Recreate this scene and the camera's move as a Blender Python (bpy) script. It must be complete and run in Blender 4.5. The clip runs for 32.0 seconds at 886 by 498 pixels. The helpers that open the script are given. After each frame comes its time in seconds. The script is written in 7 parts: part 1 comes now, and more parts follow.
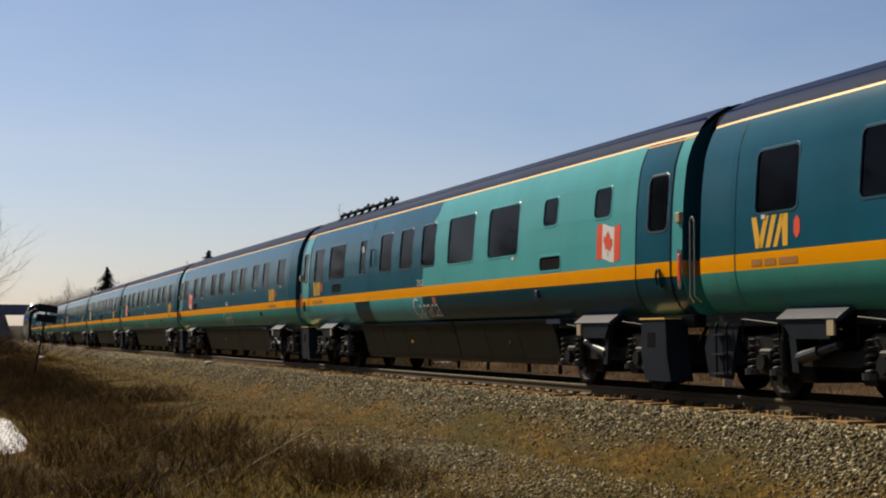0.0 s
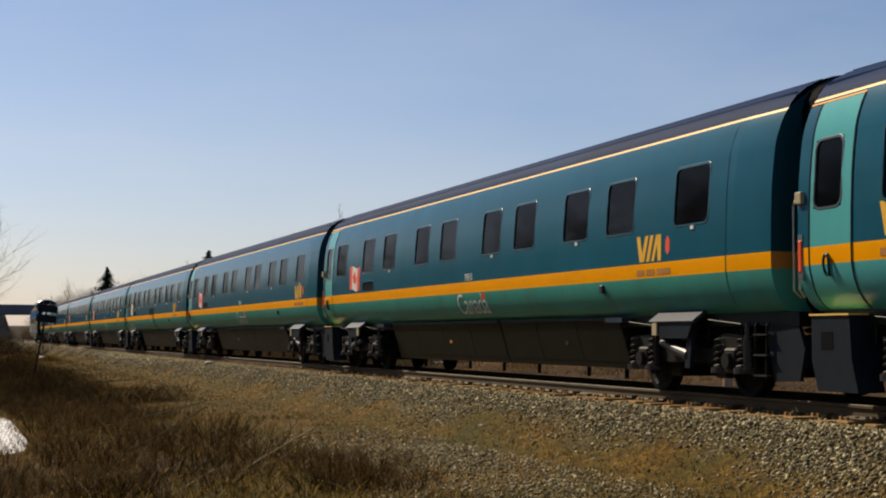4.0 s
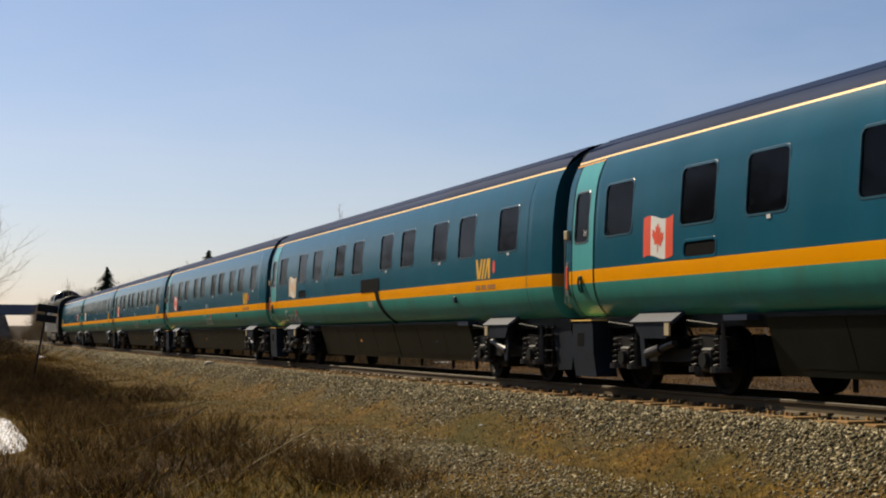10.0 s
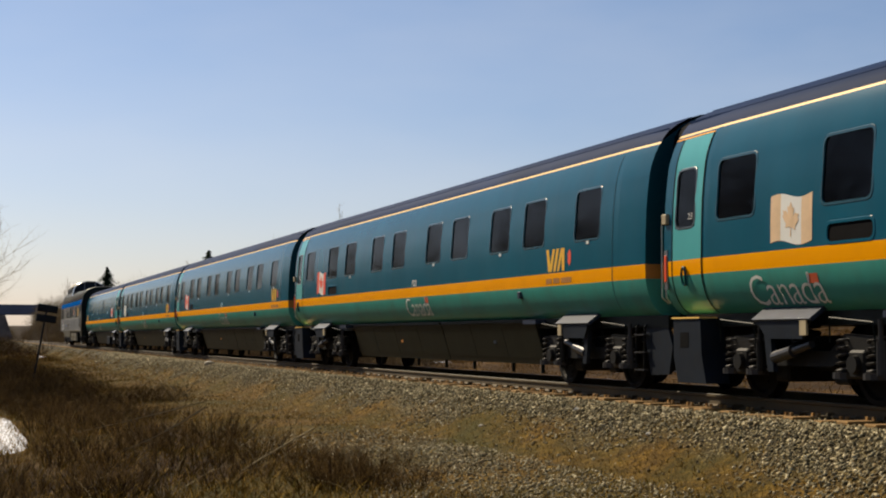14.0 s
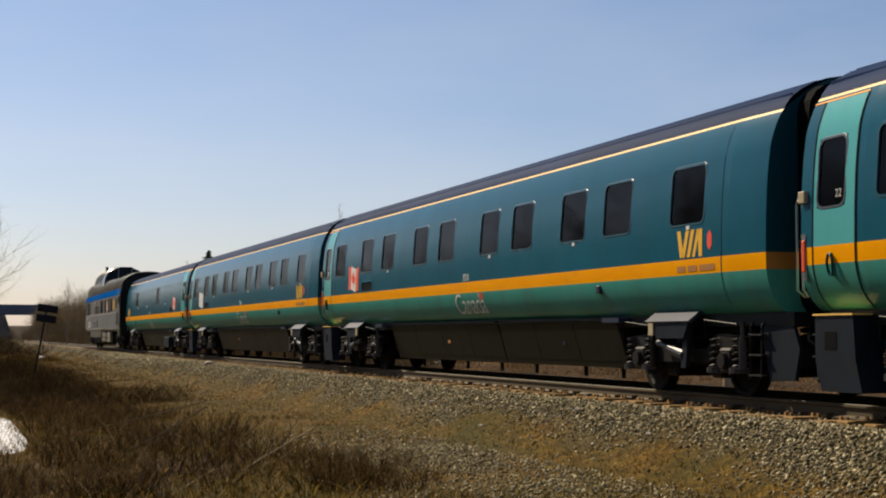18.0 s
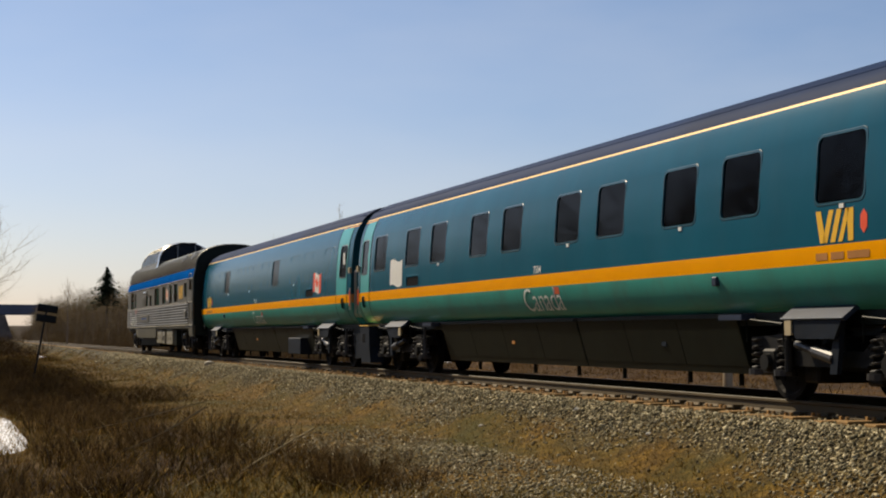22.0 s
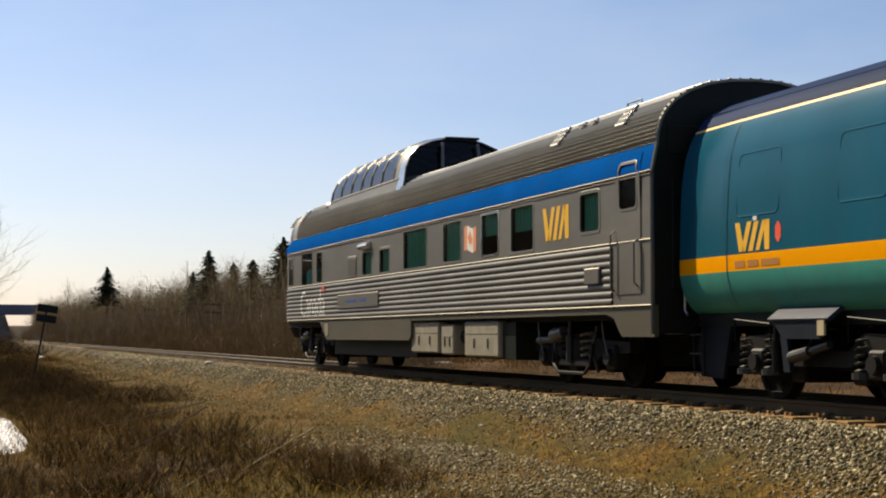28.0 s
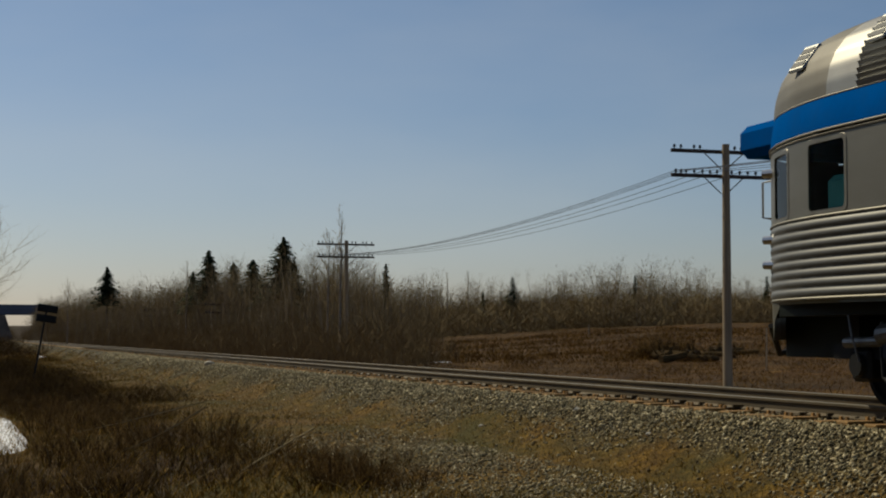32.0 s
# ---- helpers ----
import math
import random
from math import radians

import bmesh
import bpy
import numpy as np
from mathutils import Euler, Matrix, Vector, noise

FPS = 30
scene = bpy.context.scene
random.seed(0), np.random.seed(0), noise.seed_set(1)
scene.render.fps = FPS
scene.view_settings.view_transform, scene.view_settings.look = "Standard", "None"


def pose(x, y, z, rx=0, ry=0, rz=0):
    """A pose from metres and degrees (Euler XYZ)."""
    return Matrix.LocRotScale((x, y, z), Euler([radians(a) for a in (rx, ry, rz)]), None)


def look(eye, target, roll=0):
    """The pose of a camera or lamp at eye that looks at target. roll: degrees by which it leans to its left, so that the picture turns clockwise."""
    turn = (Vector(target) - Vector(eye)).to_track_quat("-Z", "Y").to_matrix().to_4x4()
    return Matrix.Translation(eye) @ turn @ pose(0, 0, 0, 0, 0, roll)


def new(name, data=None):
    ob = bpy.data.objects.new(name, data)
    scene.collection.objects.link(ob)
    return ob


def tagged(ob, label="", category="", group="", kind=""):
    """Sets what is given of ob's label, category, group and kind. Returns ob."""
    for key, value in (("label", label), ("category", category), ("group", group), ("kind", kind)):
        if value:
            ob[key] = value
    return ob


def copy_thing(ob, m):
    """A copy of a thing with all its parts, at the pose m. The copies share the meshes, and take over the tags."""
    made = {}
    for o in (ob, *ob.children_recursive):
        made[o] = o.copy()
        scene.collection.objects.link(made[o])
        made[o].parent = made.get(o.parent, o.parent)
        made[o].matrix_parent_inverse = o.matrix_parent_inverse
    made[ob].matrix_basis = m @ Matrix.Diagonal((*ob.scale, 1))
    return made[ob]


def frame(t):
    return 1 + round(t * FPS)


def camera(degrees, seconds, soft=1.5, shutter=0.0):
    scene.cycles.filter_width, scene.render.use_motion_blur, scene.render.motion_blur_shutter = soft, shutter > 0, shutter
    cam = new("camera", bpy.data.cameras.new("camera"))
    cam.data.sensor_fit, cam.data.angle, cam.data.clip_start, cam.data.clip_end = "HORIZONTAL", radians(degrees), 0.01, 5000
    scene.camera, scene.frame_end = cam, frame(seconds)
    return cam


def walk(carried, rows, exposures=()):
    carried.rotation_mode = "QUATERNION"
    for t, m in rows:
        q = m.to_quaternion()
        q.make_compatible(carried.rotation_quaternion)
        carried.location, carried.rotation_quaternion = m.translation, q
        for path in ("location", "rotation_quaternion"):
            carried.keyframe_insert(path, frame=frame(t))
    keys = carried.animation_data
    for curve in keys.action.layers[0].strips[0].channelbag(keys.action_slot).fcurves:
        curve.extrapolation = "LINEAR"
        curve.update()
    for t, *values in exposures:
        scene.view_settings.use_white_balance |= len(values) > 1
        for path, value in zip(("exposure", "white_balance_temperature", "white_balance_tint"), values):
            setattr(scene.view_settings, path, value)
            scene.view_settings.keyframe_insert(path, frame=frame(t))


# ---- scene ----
# Rail top is z = 0; the train runs towards +x on a track whose middle is at y = TRACK_Y near the camera.
EYE_Z = 0.776
cam = camera(31.825, 32.0, soft=2.0)
YAW, PITCH = radians(162.136), radians(3.195)
EYE = Vector((0.0, 0.0, EYE_Z))
AIM = EYE + 100 * Vector((math.cos(YAW) * math.cos(PITCH), math.sin(YAW) * math.cos(PITCH), math.sin(PITCH)))
STAND = look(EYE, AIM, 0)
walk(cam, [(0.0, STAND), (32.0, STAND)], exposures=[(0.0, -0.05, 7000, 12), (9.0, 0.10, 7050, 12), (25.5, 0.10, 7050, 12), (27.5, 0.40, 7150, 12), (29.3, 0.39, 7150, 12), (30.0, 0.17, 7000, 11), (30.5, -0.05, 6950, 10), (31.0, -0.32, 6900, 7), (32.0, -0.54, 6850, 5)])

# ---- light ----
SUN_EL, SUN_SIDE = radians(42), radians(24)
TO_SUN = Vector((-math.cos(SUN_SIDE) * math.cos(SUN_EL), -math.sin(SUN_SIDE) * math.cos(SUN_EL), math.sin(SUN_EL)))
world = bpy.data.worlds.new("sky")
scene.world = world
world.use_nodes = True
wn = world.node_tree.nodes
sky = wn.new("ShaderNodeTexSky")
sky.sky_type = 'NISHITA'
sky.sun_disc = False
sky.sun_elevation = SUN_EL
sky.sun_rotation = math.atan2(TO_SUN.x, TO_SUN.y)
sky.air_density, sky.dust_density, sky.ozone_density = 1.0, 0.8, 2.2
wn["Background"].inputs[1].default_value = 0.084
wl = world.node_tree.links
way, split, tone, blend = (wn.new(k) for k in ("ShaderNodeTexCoord", "ShaderNodeSeparateXYZ", "ShaderNodeValToRGB", "ShaderNodeMix"))
blend.data_type, blend.blend_type = 'RGBA', 'MULTIPLY'
blend.inputs[0].default_value = 1.0
tone.color_ramp.elements[0].color = (0.965, 0.975, 1.19, 1)
tone.color_ramp.elements[1].position, tone.color_ramp.elements[1].color = 0.24, (0.735, 0.86, 1.05, 1)
wl.new(way.outputs["Generated"], split.inputs[0])
wl.new(split.outputs[2], tone.inputs[0])
wl.new(sky.outputs[0], blend.inputs[6])
wl.new(tone.outputs[0], blend.inputs[7])
# thin high haze in long wisps
wisp_map, wisp, veil, haze = (wn.new(k) for k in ("ShaderNodeMapping", "ShaderNodeTexNoise", "ShaderNodeValToRGB", "ShaderNodeMix"))
wisp_map.inputs["Scale"].default_value = (1.0, 1.0, 3.2)
wisp_map.inputs["Rotation"].default_value = (0.25, 0.15, 0.4)
wisp.inputs["Scale"].default_value, wisp.inputs["Detail"].default_value, wisp.inputs["Roughness"].default_value = 2.2, 5.0, 0.5
veil.color_ramp.elements[0].position, veil.color_ramp.elements[0].color = 0.42, (0, 0, 0, 1)
veil.color_ramp.elements[1].position, veil.color_ramp.elements[1].color = 0.78, (0.30, 0.30, 0.30, 1)
haze.data_type, haze.blend_type = 'RGBA', 'MIX'
haze.inputs[7].default_value = (8.6, 8.9, 9.4, 1)
wl.new(way.outputs["Generated"], wisp_map.inputs[0])
wl.new(wisp_map.outputs[0], wisp.inputs["Vector"])
wl.new(wisp.outputs[0], veil.inputs[0])
wl.new(veil.outputs[0], haze.inputs[0])
wl.new(blend.outputs[2], haze.inputs[6])
wl.new(haze.outputs[2], wn["Background"].inputs[0])
sun_data = bpy.data.lights.new("sun", 'SUN')
sun_data.energy, sun_data.angle, sun_data.color = 4.9, radians(0.6), (1.0, 0.90, 0.72)
sun = new("sun", sun_data)
sun.matrix_world = look(TO_SUN * 100, (0, 0, 0))

# ---- the line of the track and the train's run ----
TRACK_Y, BEND, BEND_X = 10.62, 4.41e-5, -15.0


def track_y(x):
    return TRACK_Y + BEND * min(x - BEND_X, 0.0) ** 2


def run(t):
    """Metres the train has gone at t seconds."""
    u = t / 16
    w = u * (u - 1) * (u - 2)
    return 6.7075 * t + 0.0479 * (u - 2) * t - 0.963 * w + 0.7312 * w * (u - 0.5)


CAR_PITCH, FIRST_GAP = 23.5, -18.434
SLACK = [-0.28, 0.0, 0.05, 0.01, 0.08, 0.15, 0.01, 0.205, 0.03, 0.0]


# ---- materials ----
def node_mat(name):
    m = bpy.data.materials.new(name)
    m.use_nodes = True
    nt = m.node_tree
    return m, nt, nt.nodes["Principled BSDF"]


def tex(nt, scale, detail=4.0, rough=0.55, coord="Object", stretch=(1, 1, 1)):
    tc, mp, no = nt.nodes.new("ShaderNodeTexCoord"), nt.nodes.new("ShaderNodeMapping"), nt.nodes.new("ShaderNodeTexNoise")
    mp.inputs["Scale"].default_value = stretch
    no.inputs["Scale"].default_value, no.inputs["Detail"].default_value, no.inputs["Roughness"].default_value = scale, detail, rough
    nt.links.new(tc.outputs[coord], mp.inputs[0])
    nt.links.new(mp.outputs[0], no.inputs["Vector"])
    return no.outputs["Fac"]


def ramp(nt, fac, stops):
    r = nt.nodes.new("ShaderNodeValToRGB")
    el = r.color_ramp.elements
    while len(el) < len(stops):
        el.new(0.5)
    for e, (pos, col) in zip(el, stops):
        e.position, e.color = pos, (*col, 1) if len(col) == 3 else col
    nt.links.new(fac, r.inputs[0])
    return r.outputs[0]


def mix(nt, fac, a, b, blend='MIX'):
    n = nt.nodes.new("ShaderNodeMix")
    n.data_type, n.blend_type = 'RGBA', blend
    for sock, v in ((n.inputs[0], fac), (n.inputs[6], a), (n.inputs[7], b)):
        if isinstance(v, (int, float)):
            sock.default_value = v
        elif isinstance(v, tuple):
            sock.default_value = (*v, 1)
        else:
            nt.links.new(v, sock)
    return n.outputs[2]


def bump(nt, bsdf, height, strength=0.3, distance=0.01):
    b = nt.nodes.new("ShaderNodeBump")
    b.inputs["Strength"].default_value, b.inputs["Distance"].default_value = strength, distance
    nt.links.new(height, b.inputs["Height"])
    nt.links.new(b.outputs[0], bsdf.inputs["Normal"])


def plain(name, col, rough=0.5, metal=0.0, vary=0.15, scale=3.0, grain=40.0, bumpy=0.1, dirt=None, coat=0.0, spec=0.5, stretch=(1, 1, 1)):
    m, nt, b = node_mat(name)
    lo = tuple(max(0, c * (1 - vary)) for c in col)
    hi = tuple(min(1, c * (1 + vary)) for c in col)
    big = tex(nt, scale, stretch=stretch)
    c = ramp(nt, big, [(0.3, lo), (0.7, hi)])
    fine = tex(nt, grain, 3)
    if dirt:
        c = mix(nt, ramp(nt, tex(nt, scale * 2.3, 6, 0.65, stretch=stretch), [(0.45, (0, 0, 0)), (0.8, (dirt[3],) * 3)]), c, dirt[:3])
    nt.links.new(c, b.inputs["Base Color"])
    b.inputs["Roughness"].default_value, b.inputs["Metallic"].default_value = rough, metal
    b.inputs["Coat Weight"].default_value = coat
    b.inputs["Coat Roughness"].default_value = 0.12
    b.inputs["Specular IOR Level"].default_value = spec
    if bumpy:
        bump(nt, b, fine, bumpy, 0.004)
    return m


DUST = (0.16, 0.13, 0.09)
M = {}
M["navy"] = plain("blue_paint", (0.006, 0.094, 0.147), 0.20, vary=0.14, scale=0.7, grain=60, bumpy=0.01, dirt=(*DUST, 0.06), spec=0.13, stretch=(1, 1, 0.4))
M["mint"] = plain("mint_paint", (0.080, 0.40, 0.405), 0.24, vary=0.1, scale=0.7, grain=60, bumpy=0.01, dirt=(*DUST, 0.06), spec=0.16, stretch=(1, 1, 0.4))
M["low_green"] = plain("green_paint", (0.052, 0.30, 0.245), 0.28, vary=0.12, scale=0.7, grain=60, bumpy=0.01, dirt=(0.11, 0.092, 0.055, 0.40), spec=0.08, stretch=(1, 1, 0.4))
M["deep_teal"] = plain("deep_teal_paint", (0.004, 0.055, 0.074), 0.28, vary=0.14, scale=0.7, bumpy=0.01, dirt=(*DUST, 0.1), spec=0.14)
M["orange"] = plain("orange_paint", (1.0, 0.38, 0.0), 0.4, vary=0.05, scale=0.8, bumpy=0.01, dirt=(0.6, 0.22, 0.01, 0.12), spec=0.06)
# Dull orange of small lettering; also the stripe with shade painted in on end walls.
M["dull_orange"] = plain("dull_shaded_orange", (0.42, 0.17, 0.03), 0.5, bumpy=0.02)
M["cream_line"] = plain("cream_line", (0.95, 0.60, 0.17), 0.4, spec=0.2, vary=0.06, bumpy=0.01)
M["roof"] = plain("roof_paint", (0.011, 0.029, 0.082), 0.6, vary=0.25, scale=1.2, bumpy=0.04, dirt=(0.024, 0.042, 0.088, 0.4), stretch=(0.3, 1, 1), spec=0.03)
M["black"] = plain("black_rubber", (0.004, 0.004, 0.0045), 0.8, vary=0.3, bumpy=0.1, spec=0.05)
M["under"] = plain("underframe_paint", (0.0085, 0.0115, 0.0085), 0.45, vary=0.3, scale=2.0, bumpy=0.05, dirt=(0.016, 0.017, 0.011, 0.5), spec=0.15)
M["bogie"] = plain("bogie_iron", (0.008, 0.008, 0.0075), 0.55, metal=0.1, vary=0.4, scale=5, bumpy=0.3, dirt=(0.026, 0.020, 0.012, 0.5), spec=0.2)
M["spring"] = plain("spring_steel", (0.032, 0.032, 0.034), 0.45, metal=0.3, vary=0.3, scale=6, bumpy=0.1, dirt=(0.06, 0.042, 0.024, 0.5))
M["pale_plate"] = plain("cream_plate_paint", (0.42, 0.34, 0.20), 0.6, vary=0.15)
M["grey"] = plain("grey_steel_paint", (0.024, 0.034, 0.060), 0.35, vary=0.2, scale=2.5, bumpy=0.05, dirt=(0.035, 0.033, 0.032, 0.5), spec=0.5)
M["step"] = plain("dark_step_paint", (0.010, 0.015, 0.023), 0.5, vary=0.25, scale=2.5, bumpy=0.06, dirt=(0.020, 0.018, 0.015, 0.5), spec=0.15)
M["rim"] = plain("dull_window_rim", (0.075, 0.095, 0.10), 0.35, metal=0.3, vary=0.15, bumpy=0.02)
M["win_rim"] = plain("window_rim_paint", (0.012, 0.070, 0.095), 0.25, vary=0.15, bumpy=0.01, spec=0.5)
M["dull_metal"] = plain("dull_grey_metal", (0.16, 0.155, 0.145), 0.45, metal=0.6, vary=0.25, scale=5, bumpy=0.1, dirt=(0.05, 0.04, 0.03, 0.5))
M["chrome"] = plain("bare_steel", (0.62, 0.61, 0.58), 0.28, metal=1.0, vary=0.12, bumpy=0.05)
M["wheel"] = plain("wheel_steel", (0.006, 0.0055, 0.005), 0.65, metal=0.1, vary=0.3, scale=6, bumpy=0.1, dirt=(0.014, 0.010, 0.006, 0.5), spec=0.1)
M["white"] = plain("white_film", (0.78, 0.77, 0.70), 0.45, vary=0.05, bumpy=0.02)
M["faded"] = plain("faded_film", (0.75, 0.52, 0.30), 0.5, vary=0.15, bumpy=0.02)
M["little_red"] = plain("small_flag_film", (0.62, 0.11, 0.04), 0.5, vary=0.08, bumpy=0.02)
M["red"] = plain("red_film", (0.85, 0.09, 0.025), 0.45, vary=0.08, bumpy=0.02)
M["pale_red"] = plain("faded_red_film", (0.75, 0.28, 0.12), 0.5, vary=0.12, bumpy=0.02)
M["yellow"] = plain("yellow_film", (0.85, 0.47, 0.02), 0.45, vary=0.06, bumpy=0.02)
M["interior"] = plain("dark_lining", (0.034, 0.027, 0.018), 0.8, vary=0.3, bumpy=0.1)
M["blind"] = plain("green_blind", (0.06, 0.33, 0.20), 0.7, vary=0.12, scale=1.5, bumpy=0.05)
M["seat"] = plain("teal_seat_cloth", (0.12, 0.48, 0.43), 0.8, vary=0.12, scale=3)
M["steel"] = plain("fluted_stainless", (0.150, 0.148, 0.135), 0.55, metal=0.65, vary=0.14, scale=1.1, grain=30, bumpy=0.02, dirt=(0.09, 0.078, 0.058, 0.45), stretch=(0.35, 1, 1), spec=0.3)
M["steel_flat"] = plain("brushed_stainless", (0.205, 0.193, 0.158), 0.5, metal=0.8, vary=0.14, scale=0.9, grain=30, bumpy=0.03, dirt=(0.14, 0.118, 0.085, 0.45), stretch=(0.35, 1, 1))
M["roof_steel"] = plain("weathered_roof_steel", (0.30, 0.297, 0.272), 0.5, metal=0.8, vary=0.14, scale=0.9, grain=30, bumpy=0.02, dirt=(0.13, 0.12, 0.10, 0.35), stretch=(0.35, 1, 1), spec=0.2)
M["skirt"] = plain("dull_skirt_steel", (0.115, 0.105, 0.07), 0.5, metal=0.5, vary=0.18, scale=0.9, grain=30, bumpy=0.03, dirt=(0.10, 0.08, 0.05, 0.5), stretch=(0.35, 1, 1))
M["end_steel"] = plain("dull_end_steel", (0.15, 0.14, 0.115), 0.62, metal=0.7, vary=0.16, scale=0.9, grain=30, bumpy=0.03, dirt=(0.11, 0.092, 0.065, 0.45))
M["ring_steel"] = plain("smooth_stainless", (0.30, 0.287, 0.25), 0.45, metal=0.75, vary=0.1, scale=2, bumpy=0.02)
M["steel_bright"] = plain("polished_stainless", (0.68, 0.66, 0.60), 0.22, metal=1.0, vary=0.1, bumpy=0.02)
M["band_blue"] = plain("blue_band_paint", (0.0, 0.09, 0.34), 0.7, vary=0.1, scale=0.8, bumpy=0.02, dirt=(0.02, 0.06, 0.14, 0.3), coat=0.0, spec=0.0)
M["plate_blue"] = plain("blue_letters", (0.02, 0.09, 0.32), 0.5, bumpy=0.02)
M["beige"] = plain("beige_box_paint", (0.27, 0.245, 0.175), 0.55, vary=0.15, scale=2.0, bumpy=0.08, dirt=(0.12, 0.1, 0.07, 0.5))


def tinted_glass(name, tint, rough=0.04, ior=1.36):
    m, nt, b = node_mat(name)
    nt.nodes.remove(b)
    out = nt.nodes["Material Output"]
    tr, gl, fr, mx = (nt.nodes.new(k) for k in ("ShaderNodeBsdfTransparent", "ShaderNodeBsdfGlossy", "ShaderNodeFresnel", "ShaderNodeMixShader"))
    tr.inputs[0].default_value = (*tint, 1)
    gl.inputs["Roughness"].default_value = rough
    fr.inputs[0].default_value = ior
    nt.links.new(fr.outputs[0], mx.inputs[0])
    nt.links.new(tr.outputs[0], mx.inputs[1])
    nt.links.new(gl.outputs[0], mx.inputs[2])
    nt.links.new(mx.outputs[0], out.inputs[0])
    bn = nt.nodes.new("ShaderNodeBump")
    bn.inputs["Strength"].default_value, bn.inputs["Distance"].default_value = 0.06, 0.01
    nt.links.new(tex(nt, 1.6, 1), bn.inputs["Height"])
    nt.links.new(bn.outputs[0], gl.inputs["Normal"])
    return m


M["glass"] = tinted_glass("dark_tinted_glass", (0.22, 0.20, 0.165), ior=1.16)
M["clear"] = tinted_glass("grey_tinted_glass", (0.80, 0.84, 0.79), ior=1.14)
M["dome_glass"] = tinted_glass("dome_glass", (0.72, 0.78, 0.84))
M["screen_glass"] = tinted_glass("dark_dome_glass", (0.10, 0.10, 0.11))


# ---- helpers for meshes ----
def part(name, bm, material, parent=None, label="", smooth=False):
    if isinstance(bm, bmesh.types.BMesh):
        me = bpy.data.meshes.new(name)
        bm.to_mesh(me)
        bm.free()
    else:
        me = bm
    for m in (material if isinstance(material, (list, tuple)) else [material]):
        if len(me.materials) < (len(material) if isinstance(material, (list, tuple)) else 1):
            me.materials.append(m)
    if smooth:
        me.polygons.foreach_set("use_smooth", [True] * len(me.polygons))
    ob = new(name, me)
    if parent:
        ob.parent = parent
    if label:
        tagged(ob, label)
    return ob


def box(bm, x0, x1, y0, y1, z0, z1, bev=0.0, mat=0):
    vs = [bm.verts.new((x, y, z)) for x in (x0, x1) for y in (y0, y1) for z in (z0, z1)]
    fs = [bm.faces.new([vs[i] for i in q]) for q in ((0, 1, 3, 2), (4, 6, 7, 5), (0, 4, 5, 1), (2, 3, 7, 6), (0, 2, 6, 4), (1, 5, 7, 3))]
    for f in fs:
        f.material_index = mat
    if bev:
        bmesh.ops.bevel(bm, geom=list({e for f in fs for e in f.edges}), offset=bev, segments=1, affect='EDGES')
    return bm


def boxes(*args, bev=0.0):
    bm = bmesh.new()
    for a in args:
        box(bm, *a, bev=bev)
    return bm


def tube(bm, a, b, r0, r1=None, n=8, caps=True):
    """A tapered round bar from a to b."""
    a, b = Vector(a), Vector(b)
    r1 = r0 if r1 is None else r1
    q = (b - a).to_track_quat("Z", "Y")
    rings = []
    for c, r in ((a, r0), (b, r1)):
        rings.append([bm.verts.new(c + q @ Vector((r * math.cos(i * math.tau / n), r * math.sin(i * math.tau / n), 0))) for i in range(n)])
    for i in range(n):
        bm.faces.new((rings[0][i], rings[0][(i + 1) % n], rings[1][(i + 1) % n], rings[1][i]))
    if caps and n > 2:
        bm.faces.new(rings[0][::-1])
        bm.faces.new(rings[1])
    return bm


def pipe(bm, pts, r, n=6):
    """One bent bar through all the points."""
    pts = [Vector(p) for p in pts]
    rings, side = [], None
    for i, p in enumerate(pts):
        d = (pts[min(i + 1, len(pts) - 1)] - pts[max(i - 1, 0)]).normalized()
        if side is None:
            side = d.orthogonal()
        side = (side - d * side.dot(d)).normalized()
        other = d.cross(side)
        rings.append([bm.verts.new(p + r * (side * math.cos(k * math.tau / n) + other * math.sin(k * math.tau / n))) for k in range(n)])
    for a, b in zip(rings, rings[1:]):
        for k in range(n):
            bm.faces.new((a[k], a[(k + 1) % n], b[(k + 1) % n], b[k]))
    bm.faces.new(rings[0][::-1])
    bm.faces.new(rings[-1])
    return bm


def prism(bm, outline, y0, y1, mat=0):
    """An outline in x and z, drawn out from y0 to y1."""
    a = [bm.verts.new((x, y0, z)) for x, z in outline]
    b = [bm.verts.new((x, y1, z)) for x, z in outline]
    n = len(a)
    fs = [bm.faces.new(a), bm.faces.new(b[::-1])]
    fs += [bm.faces.new((a[i], b[i], b[(i + 1) % n], a[(i + 1) % n])) for i in range(n)]
    for f in fs:
        f.material_index = mat
    bmesh.ops.recalc_face_normals(bm, faces=fs)
    return bm


def from_arrays(name, verts, faces, material, smooth=False):
    """A mesh object from numpy arrays; all faces have as many corners."""
    me = bpy.data.meshes.new(name)
    n, k = faces.shape
    me.vertices.add(len(verts))
    me.vertices.foreach_set("co", np.asarray(verts, np.float32).ravel())
    me.loops.add(n * k)
    me.loops.foreach_set("vertex_index", np.asarray(faces, np.int32).ravel())
    me.polygons.add(n)
    me.polygons.foreach_set("loop_start", np.arange(0, n * k, k, dtype=np.int32))
    me.polygons.foreach_set("loop_total", np.full(n, k, np.int32))
    me.update(calc_edges=True)
    me.validate()
    me.materials.append(material)
    if smooth:
        me.polygons.foreach_set("use_smooth", [True] * len(me.polygons))
    return new(name, me)


